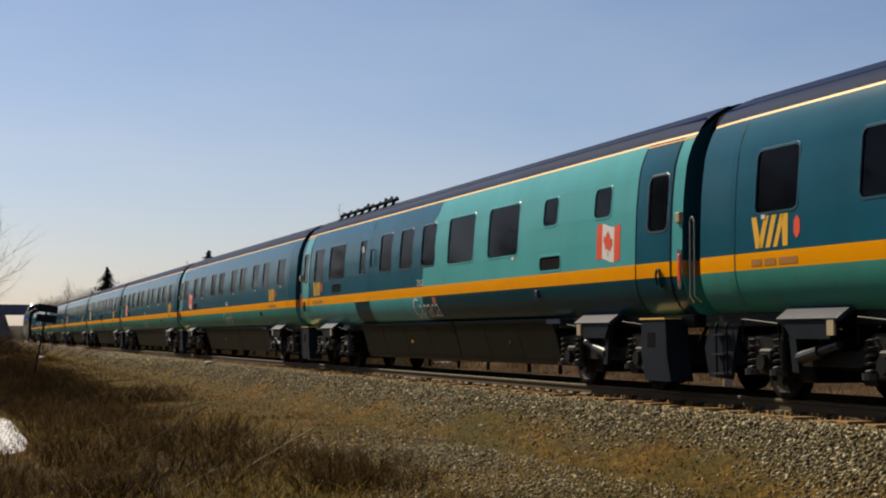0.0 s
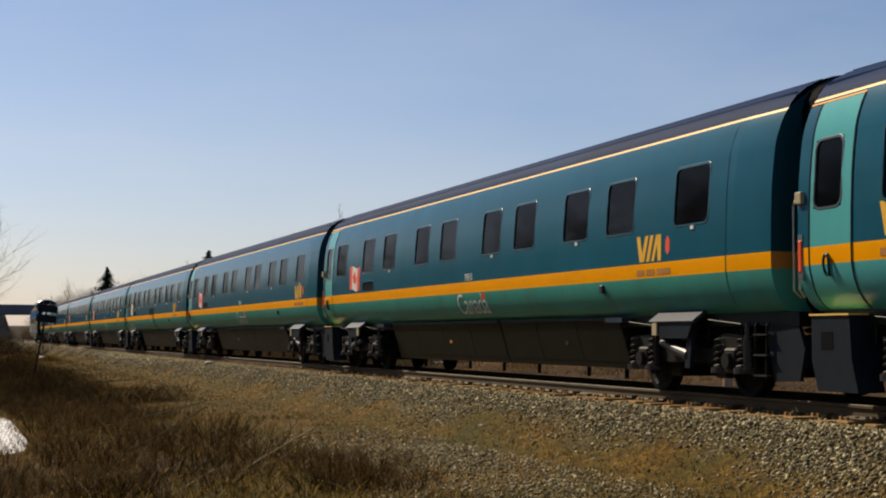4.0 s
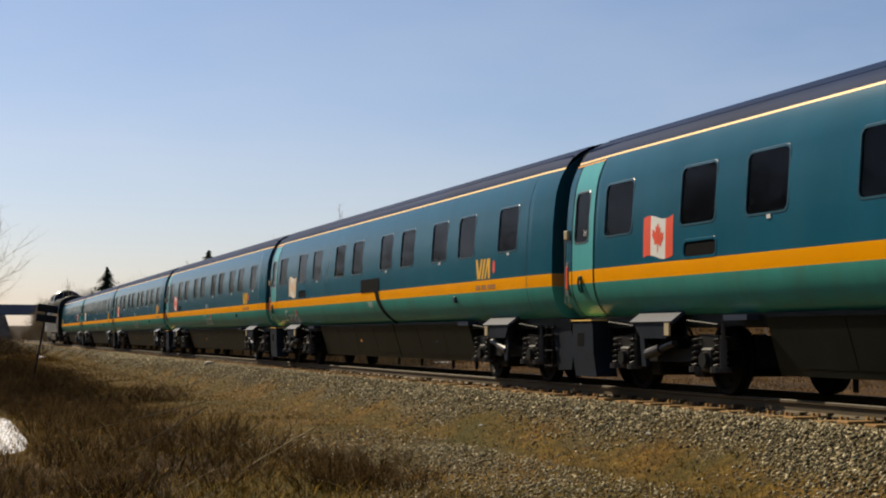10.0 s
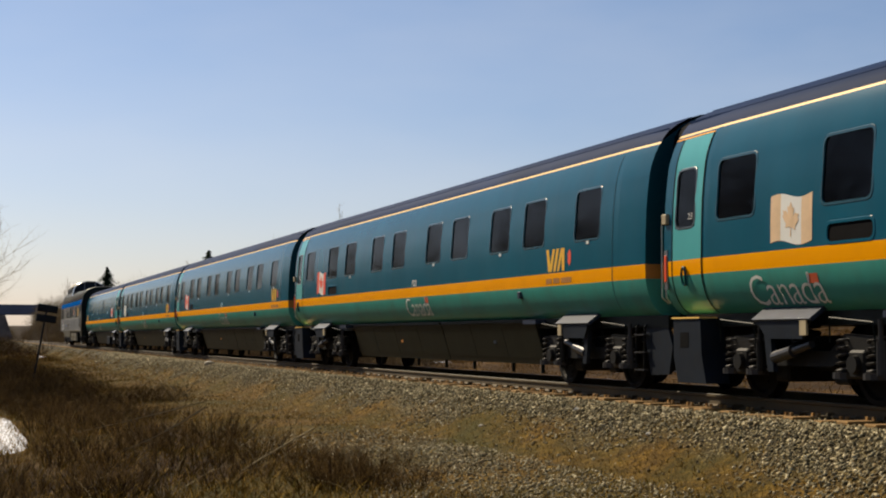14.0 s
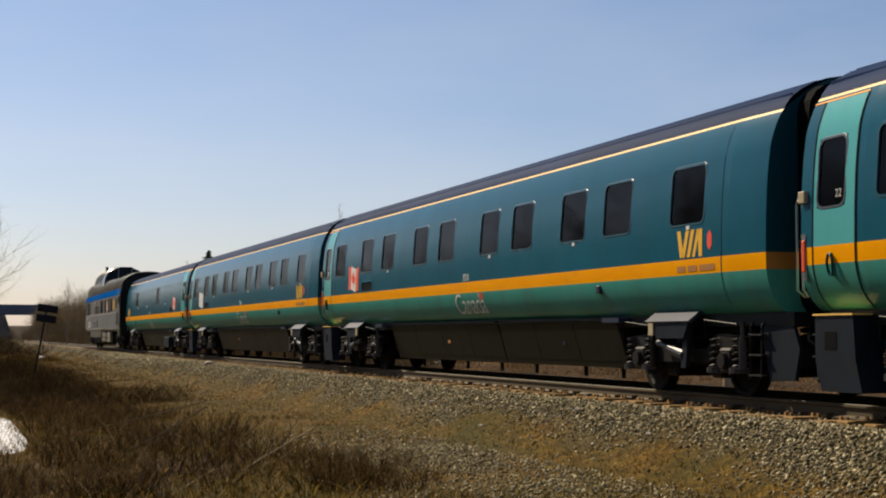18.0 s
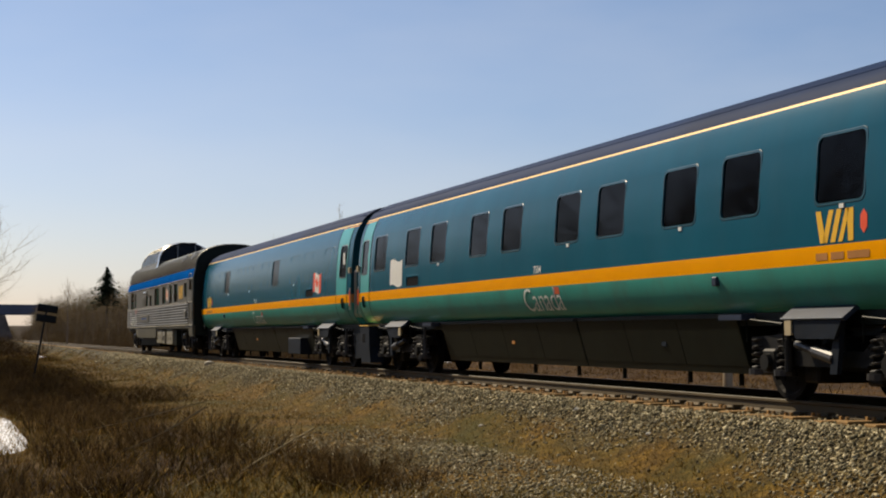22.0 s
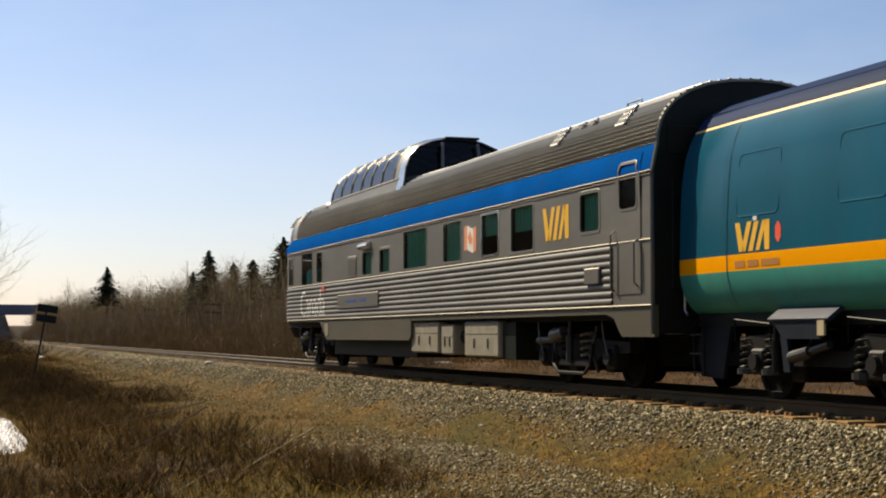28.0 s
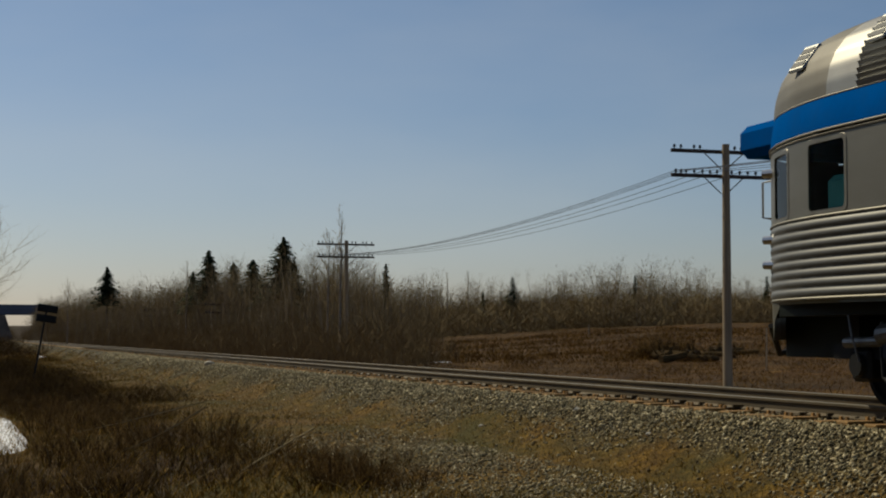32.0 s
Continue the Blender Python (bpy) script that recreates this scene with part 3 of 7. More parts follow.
def coach_door(parent, half, a, b, end, upper, lower, steps=True):
    """A vestibule door between x = a and b, with its window, pull, rubber seals, steps and grab rails."""
    bm = bmesh.new()
    zs = [1.075, 1.10, 1.17, 1.26, 1.37, 1.47, STRIPE0, STRIPE1, 2.18, 2.55, 2.80, 3.03, 3.12, 3.2, 3.33, 3.42]
    win = (a + 0.09, a + 0.69, 2.2, 2.98) if end < -10 else (b - 0.69, b - 0.09, 2.2, 2.98)
    zz = sorted(set(zs + [2.2, 2.98]))
    skin(bm, [a, win[0], win[1], b], zz, lambda z, x=0.0: half(z, x) + 0.006, [win], lambda x, z: 0 if z > STRIPE1 else 1 if z > STRIPE0 else 2, sides=(-1,))
    d = part("door", bm, [upper, M["orange"], lower], parent, "closed vestibule door", smooth=True)
    window(d, *win, lambda z, x=0.0: half(z, x) + 0.006, M["rim"], M["glass"], r=0.11, name="door_window", rim=0.014)
    for x in (a, b):
        bm = skin(bmesh.new(), [x - 0.014, x + 0.014], zs, lambda z, xx=0.0: half(z, xx) + 0.010, [], lambda xx, z: 0, sides=(-1,))
        part("seal", bm, M["black"], d)
    bm = skin(bmesh.new(), [min(a, end), max(b, end)], [3.425, 3.445], lambda z, x=0.0: half(z, x) + 0.007, [], lambda x, z: 0, sides=(-1,))
    part("door_gutter", bm, M["orange"], d, "thin orange drip rail over the door")
    xm = a + 0.42 if end < -10 else b - 0.30
    bm = bmesh.new()
    for i in range(12):
        a0, a1 = i * math.tau / 12, (i + 1) * math.tau / 12
        tube(bm, on_side(half, xm + 0.06 * math.cos(a0), 1.56 + 0.12 * math.sin(a0), 0.04), on_side(half, xm + 0.06 * math.cos(a1), 1.56 + 0.12 * math.sin(a1), 0.04), 0.017, n=5, caps=False)
    tube(bm, on_side(half, xm, 1.67, 0.0), on_side(half, xm, 1.67, 0.05), 0.02, n=6)
    tube(bm, on_side(half, xm, 1.45, 0.0), on_side(half, xm, 1.45, 0.05), 0.02, n=6)
    part("handle", bm, M["deep_teal"], d, "dark green oval pull")
    # steps under the door
    xs, xw = (a + b) / 2, (win[0] + win[1]) / 2
    bm = bmesh.new()
    if not steps:
        part("door_notice", boxes((xw - 0.02, xw + 0.16, -half(2.6, xw) - 0.004, -half(2.6, xw) + 0.004, 2.52, 2.80)), M["white"], d, "white paper behind the door glass")
    else:
        prism(bm, [(xs - 0.42, 1.0), (xs + 0.34, 1.0), (xs + 0.38, 0.52), (xs + 0.50, 0.16), (xs - 0.30, 0.16), (xs - 0.42, 0.5)], -1.29, -0.95)
        st = part("step_box", bm, M["step"], parent, "blue-grey steel step box")
        # No opening is cut: a black plate paints the hole's dark inside.
        part("step_hole", boxes((xs - 0.22, xs + 0.02, -1.294, -1.28, 0.62, 0.82)), M["black"], st)
        part("tread", boxes((xs - 0.44, xs + 0.36, -1.31, -1.0, 1.0, 1.02)), M["cream_line"], st, "pale worn tread edge")
    # grab rails by the gangway
    bm = bmesh.new()
    e = 1 if end > -10 else -1
    for off in (0.08,):
        xa, xb = end + e * off, end + e * (off + 0.13)
        pipe(bm, [(xa, -1.14, 1.22), (xa, -1.20, 1.30), (xa, -1.20, 2.28), (xa + e * 0.04, -1.20, 2.34), (xb - e * 0.04, -1.20, 2.34), (xb, -1.20, 2.28), (xb, -1.20, 1.30), (xb, -1.10, 1.22)], 0.016, 6)
    part("grab_rail", bm, M["chrome"], parent, "polished grab rail")
    xl = end - e * 0.07
    lamp = part("tail_lamp", boxes((xl - 0.035, xl + 0.035, -half(1.6, xl) - 0.022, -half(1.6, xl) + 0.02, 1.50, 1.86), bev=0.008), M["red"], parent, "tall red tail lamp")
    part("lamp_frame", boxes((xl - 0.05, xl + 0.05, -half(1.6, xl) - 0.010, -half(1.6, xl) + 0.01, 1.40, 1.93)), M["chrome"], lamp)
    part("marker_box", boxes((xl - 0.07, xl + 0.07, -half(2.3, xl) - 0.05, -half(2.3, xl) + 0.02, 2.28, 2.42), bev=0.01), M["pale_plate"], parent, "small cream marker box")
    return d


WIN_Z = (2.235, 3.005)
WINDOWS = [(-21.84, -20.86), (-19.36, -18.36), (-17.58, -16.58), (-15.12, -14.14), (-13.39, -12.4), (-10.88, -9.89), (-9.22, -8.22), (-6.98, -5.98), (-5.3, -4.32), (-3.06, -2.07)]
AXLES = []


def fittings(c, half, flip=False):
    """Small fittings on a coach's wall: grille, lamp studs, hatch, brackets under the sill."""
    X = (lambda x: -23.5 - x) if flip else (lambda x: x)
    g = window(c, *sorted((X(-19.24), X(-18.32))), 1.80, 2.02, half, M["navy"], M["black"], r=0.07, name="vent", rim=0.02)
    for x in (-16.9, -10.2, -6.3, -2.4):
        part("window_tag", boxes((X(x) - 0.14, X(x) - 0.05, -half(2.19) - 0.014, -half(2.19) + 0.01, 2.165, 2.215)), M["white"], c)
    part("lamp_box", boxes((X(-5.42) - 0.06, X(-5.42) + 0.06, -half(1.45) - 0.05, -half(1.45) + 0.02, 1.40, 1.52), bev=0.012), M["grey"], c)
    for x in (-5.2, -18.0):
        bm = bmesh.new()
        prism(bm, [(X(x) - 0.3, 1.04), (X(x) + 0.3, 1.04), (X(x) + 0.3, 0.97), (X(x) - 0.3, 0.97)], -1.24, -1.05)
        part("lifting_pad", bm, M["grey"], c)


def make_coach(flip=False, holes=None, lead=-0.53, tail=-23.40):
    """A passenger coach; x = 0 is the middle of the gap ahead of it."""
    c = new("passenger_coach")
    X = (lambda x: -23.5 - x) if flip else (lambda x: x)
    wins = holes if holes is not None else [(*sorted((X(a), X(b))), *WIN_Z) for a, b in WINDOWS]
    vent = (*sorted((X(-19.24), X(-18.32))), 1.80, 2.02)
    glazed = (-1.39, -0.79, 2.2, 2.98) if flip else (-23.04, -22.44, 2.2, 2.98)
    cut = wins + [vent, glazed]
    shape = coach_half
    xs = sorted({tail, lead, -22.06, -1.40} | {w[i] for w in cut for i in (0, 1)})
    zs = sorted({z for z, _ in COACH_HALF} | {w[i] for w in cut for i in (2, 3)})

    def paint(x, z):
        if z > GUTTER0:
            return 3
        if z > STRIPE1:
            return 0
        return 1 if z > STRIPE0 else 2
    bm = skin(bmesh.new(), xs, zs, shape, cut, paint)
    for e in bm.edges:
        if abs(e.verts[0].co.x - e.verts[1].co.x) < 1e-4 and min(abs(e.verts[0].co.x - q) for q in (-1.40, -22.06)) < 1e-4:
            e.smooth = False
    part("body", bm, [M["navy"], M["orange"], M["low_green"], M["cream_line"], M["mint"]], c, smooth=True)
    coach_roof(c, lead, tail)
    coach_ends(c, shape, lead, tail)
    part("lining", boxes((-22.7, -0.7, -0.85, 0.85, 1.3, 3.4)), M["interior"], c)
    for w in wins:
        for s in (-1, 1):
            window(c, *w, coach_half, M["win_rim"], M["glass"], s)
    window(c, *vent, coach_half, M["navy"], M["black"], 1, r=0.07, name="vent", rim=0.02)
    fittings(c, coach_half, flip)
    bm = skin(bmesh.new(), [X(-1.59) - 0.010, X(-1.59) + 0.010], [1.07, 1.17, 1.26, 1.37, 1.47, 1.572, 1.775, 2.18, 2.55, 2.8, 3.03, 3.2, 3.33, 3.42], lambda z, x=0.0: coach_half(z, x) + 0.004, [], lambda x, z: 0, sides=(-1,))
    part("joint_strip", bm, M["deep_teal"], c)
    if not flip:
        coach_door(c, coach_half, -23.13, -22.22, tail, M["mint"], M["low_green"])
    else:
        coach_door(c, coach_half, -1.70, -0.70, lead, M["mint"], M["low_green"], steps=False)
    for xc, lead in ((-3.2, 1), (-20.3, -1)):
        coach_bogie(c, xc, lead)
    for apron, s in [(lambda q: q, k) for k in (-1, 1)] + [(lambda q: -23.5 - q, k) for k in ((-1, 1) if flip else ())]:
        bm = bmesh.new()
        o = [(-1.18, 1.02), (-0.42, 1.02), (-0.22, 0.62), (-0.34, 0.24), (-0.92, 0.22), (-1.02, 0.55)]
        o = [(apron(a), b) for a, b in o]
        prism(bm, o, *sorted((s * 0.98, s * 1.03)))
        part("end_apron", bm, M["step"], c, "dark steel apron beside the gangway")
        bm = bmesh.new()
        pipe(bm, [(apron(-0.16), s * 0.9, 1.0), (apron(-0.05), s * 1.0, 0.72), (apron(0.1), s * 0.95, 0.62)], 0.025)
        part("jumper_cable", bm, M["black"], c)
    for end, e in ((lead, 1), (tail, -1)):
        x0, x1 = end + e * 0.02, end - e * 0.26
        lad = new("end_ladder")
        lad.parent = c
        tagged(lad, "dark iron step ladder under the gangway")
        for x in (x0, x1):
            part("ladder_rail", pipe(bmesh.new(), [(x, -0.98, 1.02), (x - e * 0.02, -1.08, 0.9), (x - e * 0.05, -1.08, 0.24)], 0.016), M["bogie"], lad)
        for k in range(3):
            part("rung", boxes((min(x0, x1) - 0.02, max(x0, x1) + 0.02, -1.12, -1.04, 0.28 + 0.25 * k, 0.30 + 0.25 * k)), M["spring"], lad)
    coach_under(c, [(-17.5, -10.52, 0.29, 1.05, 1.10), (-10.48, -5.3, 0.29, 1.05, 1.10)])
    return c
def label_coach(c, label):
    return tagged(c, label, "railway car", "cars of the train")


CARS = []
base = make_coach()
coaches = [base] + [copy_thing(base, Matrix()) for _ in range(5)]
NUMBERS = ["79515", "7520", "7506", "7525", "7513", "7504"]
FLAGS = ["red", "red", "faded", "red", "red", "white"]
for i, c in enumerate(coaches):
    label_coach(c, "dark blue passenger coach with orange stripe and green sill")
    kind = FLAGS[i]
    if kind == "red":
        flag(c, coach_half, -20.46, -19.54, 1.85, 2.40, M["red"], M["white"], M["red"], "red and white flag with a leaf")
    elif kind == "faded":
        flag(c, coach_half, -20.46, -19.54, 1.85, 2.40, M["faded"], M["white"], M["faded"], "sun-faded flag decal, pale orange and white")
    else:
        flag(c, coach_half, -20.46, -19.54, 1.85, 2.40, M["white"], M["white"], None, "blank white waving decal")
    slant_mark(c, coach_half, *((-3.11, -2.25) if i == 1 else (-2.82, -2.10) if i == 4 else (-3.03, -2.27) if i == 5 else (-4.20, -3.42)), 1.80, 2.16)
    if i in (1, 2, 3, 4):
        words("door_number", c, coach_half, str(25 - i), -22.62, 2.30, 0.085, 0.13, M["white"], "white car number on the door glass", 0.02)
    if i != 2:
        words("fleet_number", c, coach_half, NUMBERS[i], -11.76, 1.80, 0.125, 0.34 if i else 0.42, M["white"], "white fleet number", bold=0.01)
        words("country_name", c, coach_half, "Canada", -12.29, 1.18, 0.38, 1.67, M["white"], "white country name with a red flag over it", space=0.95)
        sheet("little_flag", c, coach_half, [(-10.92, 1.44), (-10.69, 1.44), (-10.69, 1.555), (-10.92, 1.555)], M["little_red"], 0.005)
    else:
        words("fleet_number", c, coach_half, NUMBERS[i], -11.84, 1.42, 0.125, 0.42, M["white"], "white fleet number")
        words("country_name", c, coach_half, "Canada", -21.04, 1.14, 0.36, 1.66, M["white"], "white country name with a red flag over it", space=0.95)
        sheet("little_flag", c, coach_half, [(-19.70, 1.37), (-19.47, 1.37), (-19.47, 1.48), (-19.70, 1.48)], M["little_red"], 0.005)
        bm = bmesh.new()
        sk = lambda z, x=-5.0: coach_half(z) + 0.012
        skin(bm, [-12.45, -11.3, -10.86], [1.77, 1.9, 2.07], sk, [], lambda x, z: 0, sides=(-1,))
        part("patch_panel", bm, M["black"], c, "black sheet covering a missing panel")
        strip = [lambda z: -11.28 + 0.9 * ((1.9 - z) / 0.85) ** 1.6 if z < 1.9 else -11.28, lambda z: -10.98 + 0.85 * ((1.9 - z) / 0.85) ** 1.5 if z < 1.9 else -10.98]
        bm = bmesh.new()
        skin(bm, strip, [1.04, 1.15, 1.3, 1.45, 1.6, 1.78], sk, [], lambda x, z: 0, sides=(-1,))
        part("patch_strip", bm, M["black"], c, "black strip hanging across the stripe")
        tagged(c, "dark blue coach with a black patch across its stripe")
lead_coach = label_coach(make_coach(flip=True, lead=-0.36, tail=-22.88), "dark blue coach with yellow emblem and orange stripe")
slant_mark(lead_coach, coach_half, -21.49, -20.64, 1.82, 2.20)

# the service car: mint forward half, blue rear half, rack on its roof
def make_service_car():
    c = new("service_car")
    wins = [(-3.1, -2.46, 2.52, 2.98), (-5.2, -4.56, 2.54, 3.0), (-7.9, -6.32, 2.15, 3.05), (-10.24, -8.66, 2.15, 3.05), (-12.0, -11.05, 2.18, 3.03), (-13.58, -12.63, 2.18, 3.03), (-15.2, -14.23, 2.18, 3.03), (-20.0, -18.4, 2.18, 3.03), (-21.66, -20.67, 2.18, 3.03)]
    vents = [(-5.3, -4.38, 1.82, 2.06), (-19.59, -18.68, 1.84, 2.07)]
    cut = wins + vents + [(-1.21, -0.61, 2.2, 2.98), (-23.04, -22.44, 2.2, 2.98), (-16.95, -16.40, 2.2, 3.0)]
    seam = lambda z: -11.86 if z < 1.8 else min(-11.08, -11.84 + 0.42 * max(0, (z - 1.8) / 1.25) ** 2 + 0.55 * max(0, (z - 2.85) / 0.6) ** 1.5)
    flat = sorted({-23.4, -0.2, -22.06, -1.40, -1.56, -0.52, -17.3, -16.0} | {w[i] for w in cut for i in (0, 1)})
    k = flat.index(-12.0) + 1
    xs = flat[:k] + [seam] + flat[k:]
    zs = sorted({z for z, _ in COACH_HALF} | {w[i] for w in cut for i in (2, 3)} | {1.9, 2.05, 2.4, 2.7, 2.92, 3.1})

    def paint(x, z):
        if z > GUTTER0:
            return 3
        if STRIPE0 < z < STRIPE1:
            return 1
        if z > STRIPE1:
            return (0 if -1.56 < x < -0.52 else 4) if x > seam(z) else 0
        return 5 if x > -11.86 else 5 if -17.3 < x < -16.0 else 2
    bm = skin(bmesh.new(), xs, zs, coach_half, cut, paint)
    part("body", bm, [M["navy"], M["orange"], M["mint"], M["cream_line"], M["mint"], M["deep_teal"]], c, smooth=True)
    coach_roof(c)
    coach_ends(c, coach_half)
    part("lining", boxes((-22.7, -0.7, -0.85, 0.85, 1.3, 3.4)), M["interior"], c)
    for w in wins:
        for s in (-1, 1):
            window(c, *w, coach_half, M["mint"] if w[0] > -12 else M["win_rim"], M["glass"], s, r=0.1)
    for v in vents:
        for s in (-1, 1):
            window(c, *v, coach_half, M["mint"] if v[0] > -12 else M["navy"], M["black"], s, r=0.07, name="vent", rim=0.02)
    coach_door(c, coach_half, -1.555, -0.52, -0.2, M["navy"], M["deep_teal"])
    coach_door(c, coach_half, -23.13, -22.22, -23.4, M["mint"], M["mint"])
    # the loading door in the blue half
    bm = bmesh.new()
    sk = lambda z, x=-5.0: coach_half(z) + 0.006
    skin(bm, [-17.28, -16.95, -16.40, -16.02], [1.06, 1.2, 1.36, STRIPE0, STRIPE1, 2.2, 2.55, 2.8, 3.0, 3.2, 3.33, 3.42], sk, [(-16.95, -16.40, 2.2, 3.0)], lambda x, z: 0 if z > STRIPE1 else 1 if z > STRIPE0 else 2, sides=(-1,))
    d = part("loading_door", bm, [M["navy"], M["orange"], M["deep_teal"]], c, "closed loading door with a narrow window")
    window(d, -16.95, -16.40, 2.2, 3.0, sk, M["navy"], M["glass"], r=0.08, name="door_window", rim=0.012)
    part("notice", boxes((-16.78, -16.62, -coach_half(2.8) + 0.0, -coach_half(2.8) + 0.01, 2.72, 2.86)), M["white"], d)
    bm = bmesh.new()
    pipe(bm, [on_side(coach_half, -15.75, 2.35, 0.0), on_side(coach_half, -15.75, 2.37, 0.05), on_side(coach_half, -15.75, 2.72, 0.05), on_side(coach_half, -15.75, 2.74, 0.0)], 0.018)
    part("grab_rail", bm, M["navy"], c)
    flag(c, coach_half, -2.95, -2.10, 1.88, 2.40, M["red"], M["white"], M["red"], "red and white flag with a leaf")
    slant_mark(c, coach_half, -21.68, -20.95, 1.82, 2.18)
    words("fleet_number", c, coach_half, "7313", -12.2, 1.80, 0.125, 0.42, M["white"], "white fleet number")
    words("country_name", c, coach_half, "Canada", -12.56, 1.15, 0.40, 1.72, M["white"], "white country name with a red flag over it", space=0.95)
    sheet("little_flag", c, coach_half, [(-11.20, 1.42), (-10.97, 1.42), (-10.97, 1.54), (-11.20, 1.54)], M["little_red"], 0.005)
    part("lamp_box", boxes((-5.46, -5.34, -coach_half(1.45) - 0.05, -coach_half(1.45) + 0.02, 1.40, 1.52), bev=0.012), M["grey"], c)
    part("number_tag", boxes((-6.6, -6.48, -coach_half(2.1) - 0.01, -coach_half(2.1) + 0.01, 2.07, 2.12)), M["white"], c)
    for x in (-4.9, -18.4):
        part("lifting_pad", boxes((x - 0.3, x + 0.3, -1.24, -1.05, 0.97, 1.04)), M["grey"], c)
    # rack on the roof
    bm = bmesh.new()
    tube(bm, (-21.1, -0.70, 3.905), (-15.8, -0.70, 3.915), 0.04, n=6)
    rk = part("roof_rack", bm, M["black"], c, "dark iron rail rack on the roof")
    for i in range(8):
        x = -20.9 + i * 0.70
        bm = bmesh.new()
        pipe(bm, [(x - 0.12, -0.78, 3.75), (x - 0.03, -0.72, 3.86), (x + 0.02, -0.70, 3.93), (x + 0.09, -0.68, 3.96)], 0.035)
        part("rack_foot", bm, M["black"], rk)
    for x in (-18.6, -17.0, -16.5):
        part("roof_lamp", tube(bmesh.new(), (x, -0.66, 3.93), (x + 0.08, -0.66, 4.02), 0.05, 0.035, 8), M["chrome"], rk, "small bright roof lamp")
    for xc, lead in ((-3.2, 1), (-20.3, -1)):
        coach_bogie(c, xc, lead)
    coach_under(c, [(-17.5, -10.52, 0.29, 1.05, 1.10), (-10.48, -5.3, 0.29, 1.05, 1.10)])
    return tagged(c, "mint and dark blue service coach with a flag and roof rack", "railway car", "cars of the train")


service_car = make_service_car()

# the baggage car: two windows, blanked openings, door at its forward end
def make_baggage_car():
    wins = [(-18.14, -17.14, *WIN_Z), (-9.87, -8.85, *WIN_Z)]
    c = make_coach(flip=True, holes=wins, lead=-0.36, tail=-23.3)
    c.name = "baggage_car"
    for a, b in ((-15.66, -14.74), (-14.0, -13.06), (-11.5, -10.46), (-7.26, -6.28), (-5.55, -4.56), (-3.1, -2.1), (-21.67, -20.67), (-19.39, -18.45)):
        bm = bmesh.new()
        loops = [[bm.verts.new(on_side(coach_half, x, z, out)) for x, z in round_rect(a - g, b + g, 2.235 - g, 3.005 + g, 0.09 + g)] for g, out in ((0.016, 0.001), (0.011, 0.006), (0.0, 0.006), (-0.005, 0.001))]
        n = len(loops[0])
        for p, q in zip(loops, loops[1:]):
            for i in range(n):
                bm.faces.new((p[i], p[(i + 1) % n], q[(i + 1) % n], q[i]))
        f = bm.faces.new(loops[-1])
        bmesh.ops.triangulate(bm, faces=[f])
        bmesh.ops.recalc_face_normals(bm, faces=bm.faces)
        part("blank_panel", bm, M["navy"], c, "painted-over window panel")
    flag(c, coach_half, -4.26, -3.36, 1.90, 2.40, M["red"], M["white"], M["red"], "red and white flag with a leaf")
    slant_mark(c, coach_half, -21.7, -20.86, 1.80, 2.16)
    words("fleet_number", c, coach_half, "7601", -12.45, 1.80, 0.125, 0.42, M["white"], "white fleet number")
    words("country_name", c, coach_half, "Canada", -12.85, 1.15, 0.38, 1.70, M["white"], "white country name with a red flag over it", space=0.95)
    sheet("little_flag", c, coach_half, [(-11.50, 1.38), (-11.25, 1.38), (-11.25, 1.50), (-11.50, 1.50)], M["little_red"], 0.005)
    for y in (-1.16, -0.80):
        bm = bmesh.new()
        pipe(bm, [(-23.3, y, 1.05), (-23.38, y, 1.12), (-23.38, y, 2.42), (-23.35, y, 2.5), (-23.3, y, 2.5)], 0.02)
        part("corner_rail", bm, M["chrome"], c, "tall polished corner handrail")
    part("tool_box", boxes((-7.9, -6.3, -1.2, -0.7, 0.26, 0.72), bev=0.02), M["step"], c, "grey steel box under the floor")
    return tagged(c, "dark blue baggage car with painted-over windows", "railway car", "cars of the train")


baggage_car = make_baggage_car()
CARS = [lead_coach, service_car, *coaches, baggage_car]
# ---- the observation car at the train's end ----
FLUTES, FL0, FL1 = 8, 1.20, 2.05
PARK_PLAN = [(-22.6 - 3.1 * math.sin(radians(a)), math.cos(radians(a))) for a in (0, 8, 16, 24, 33, 42, 51, 59, 66, 72, 77)]
HALF_PARK = 1.57


def park_plan(x):
    px, pw = zip(*PARK_PLAN[::-1])
    return float(np.interp(x, px, pw))


def park_half(z, x=-5.0):
    w = HALF_PARK
    if z < FL0:
        w -= 0.12 * ((FL0 - z) / 0.5) ** 2
    elif z < FL1:
        u = (z - FL0) / (FL1 - FL0) * FLUTES % 1.0
        w += 0.026 * max(0.0, math.sin(math.pi * u)) ** 0.9
    elif z > 2.96:
        w += 0.012 - 0.09 * max(0.0, (z - 2.96) / 0.42) ** 2
    return w * park_plan(x)


def park_cove(z, x=-5.0):
    """The wall without flutes."""
    return (HALF_PARK if z < 2.96 else park_half(z)) * park_plan(x)


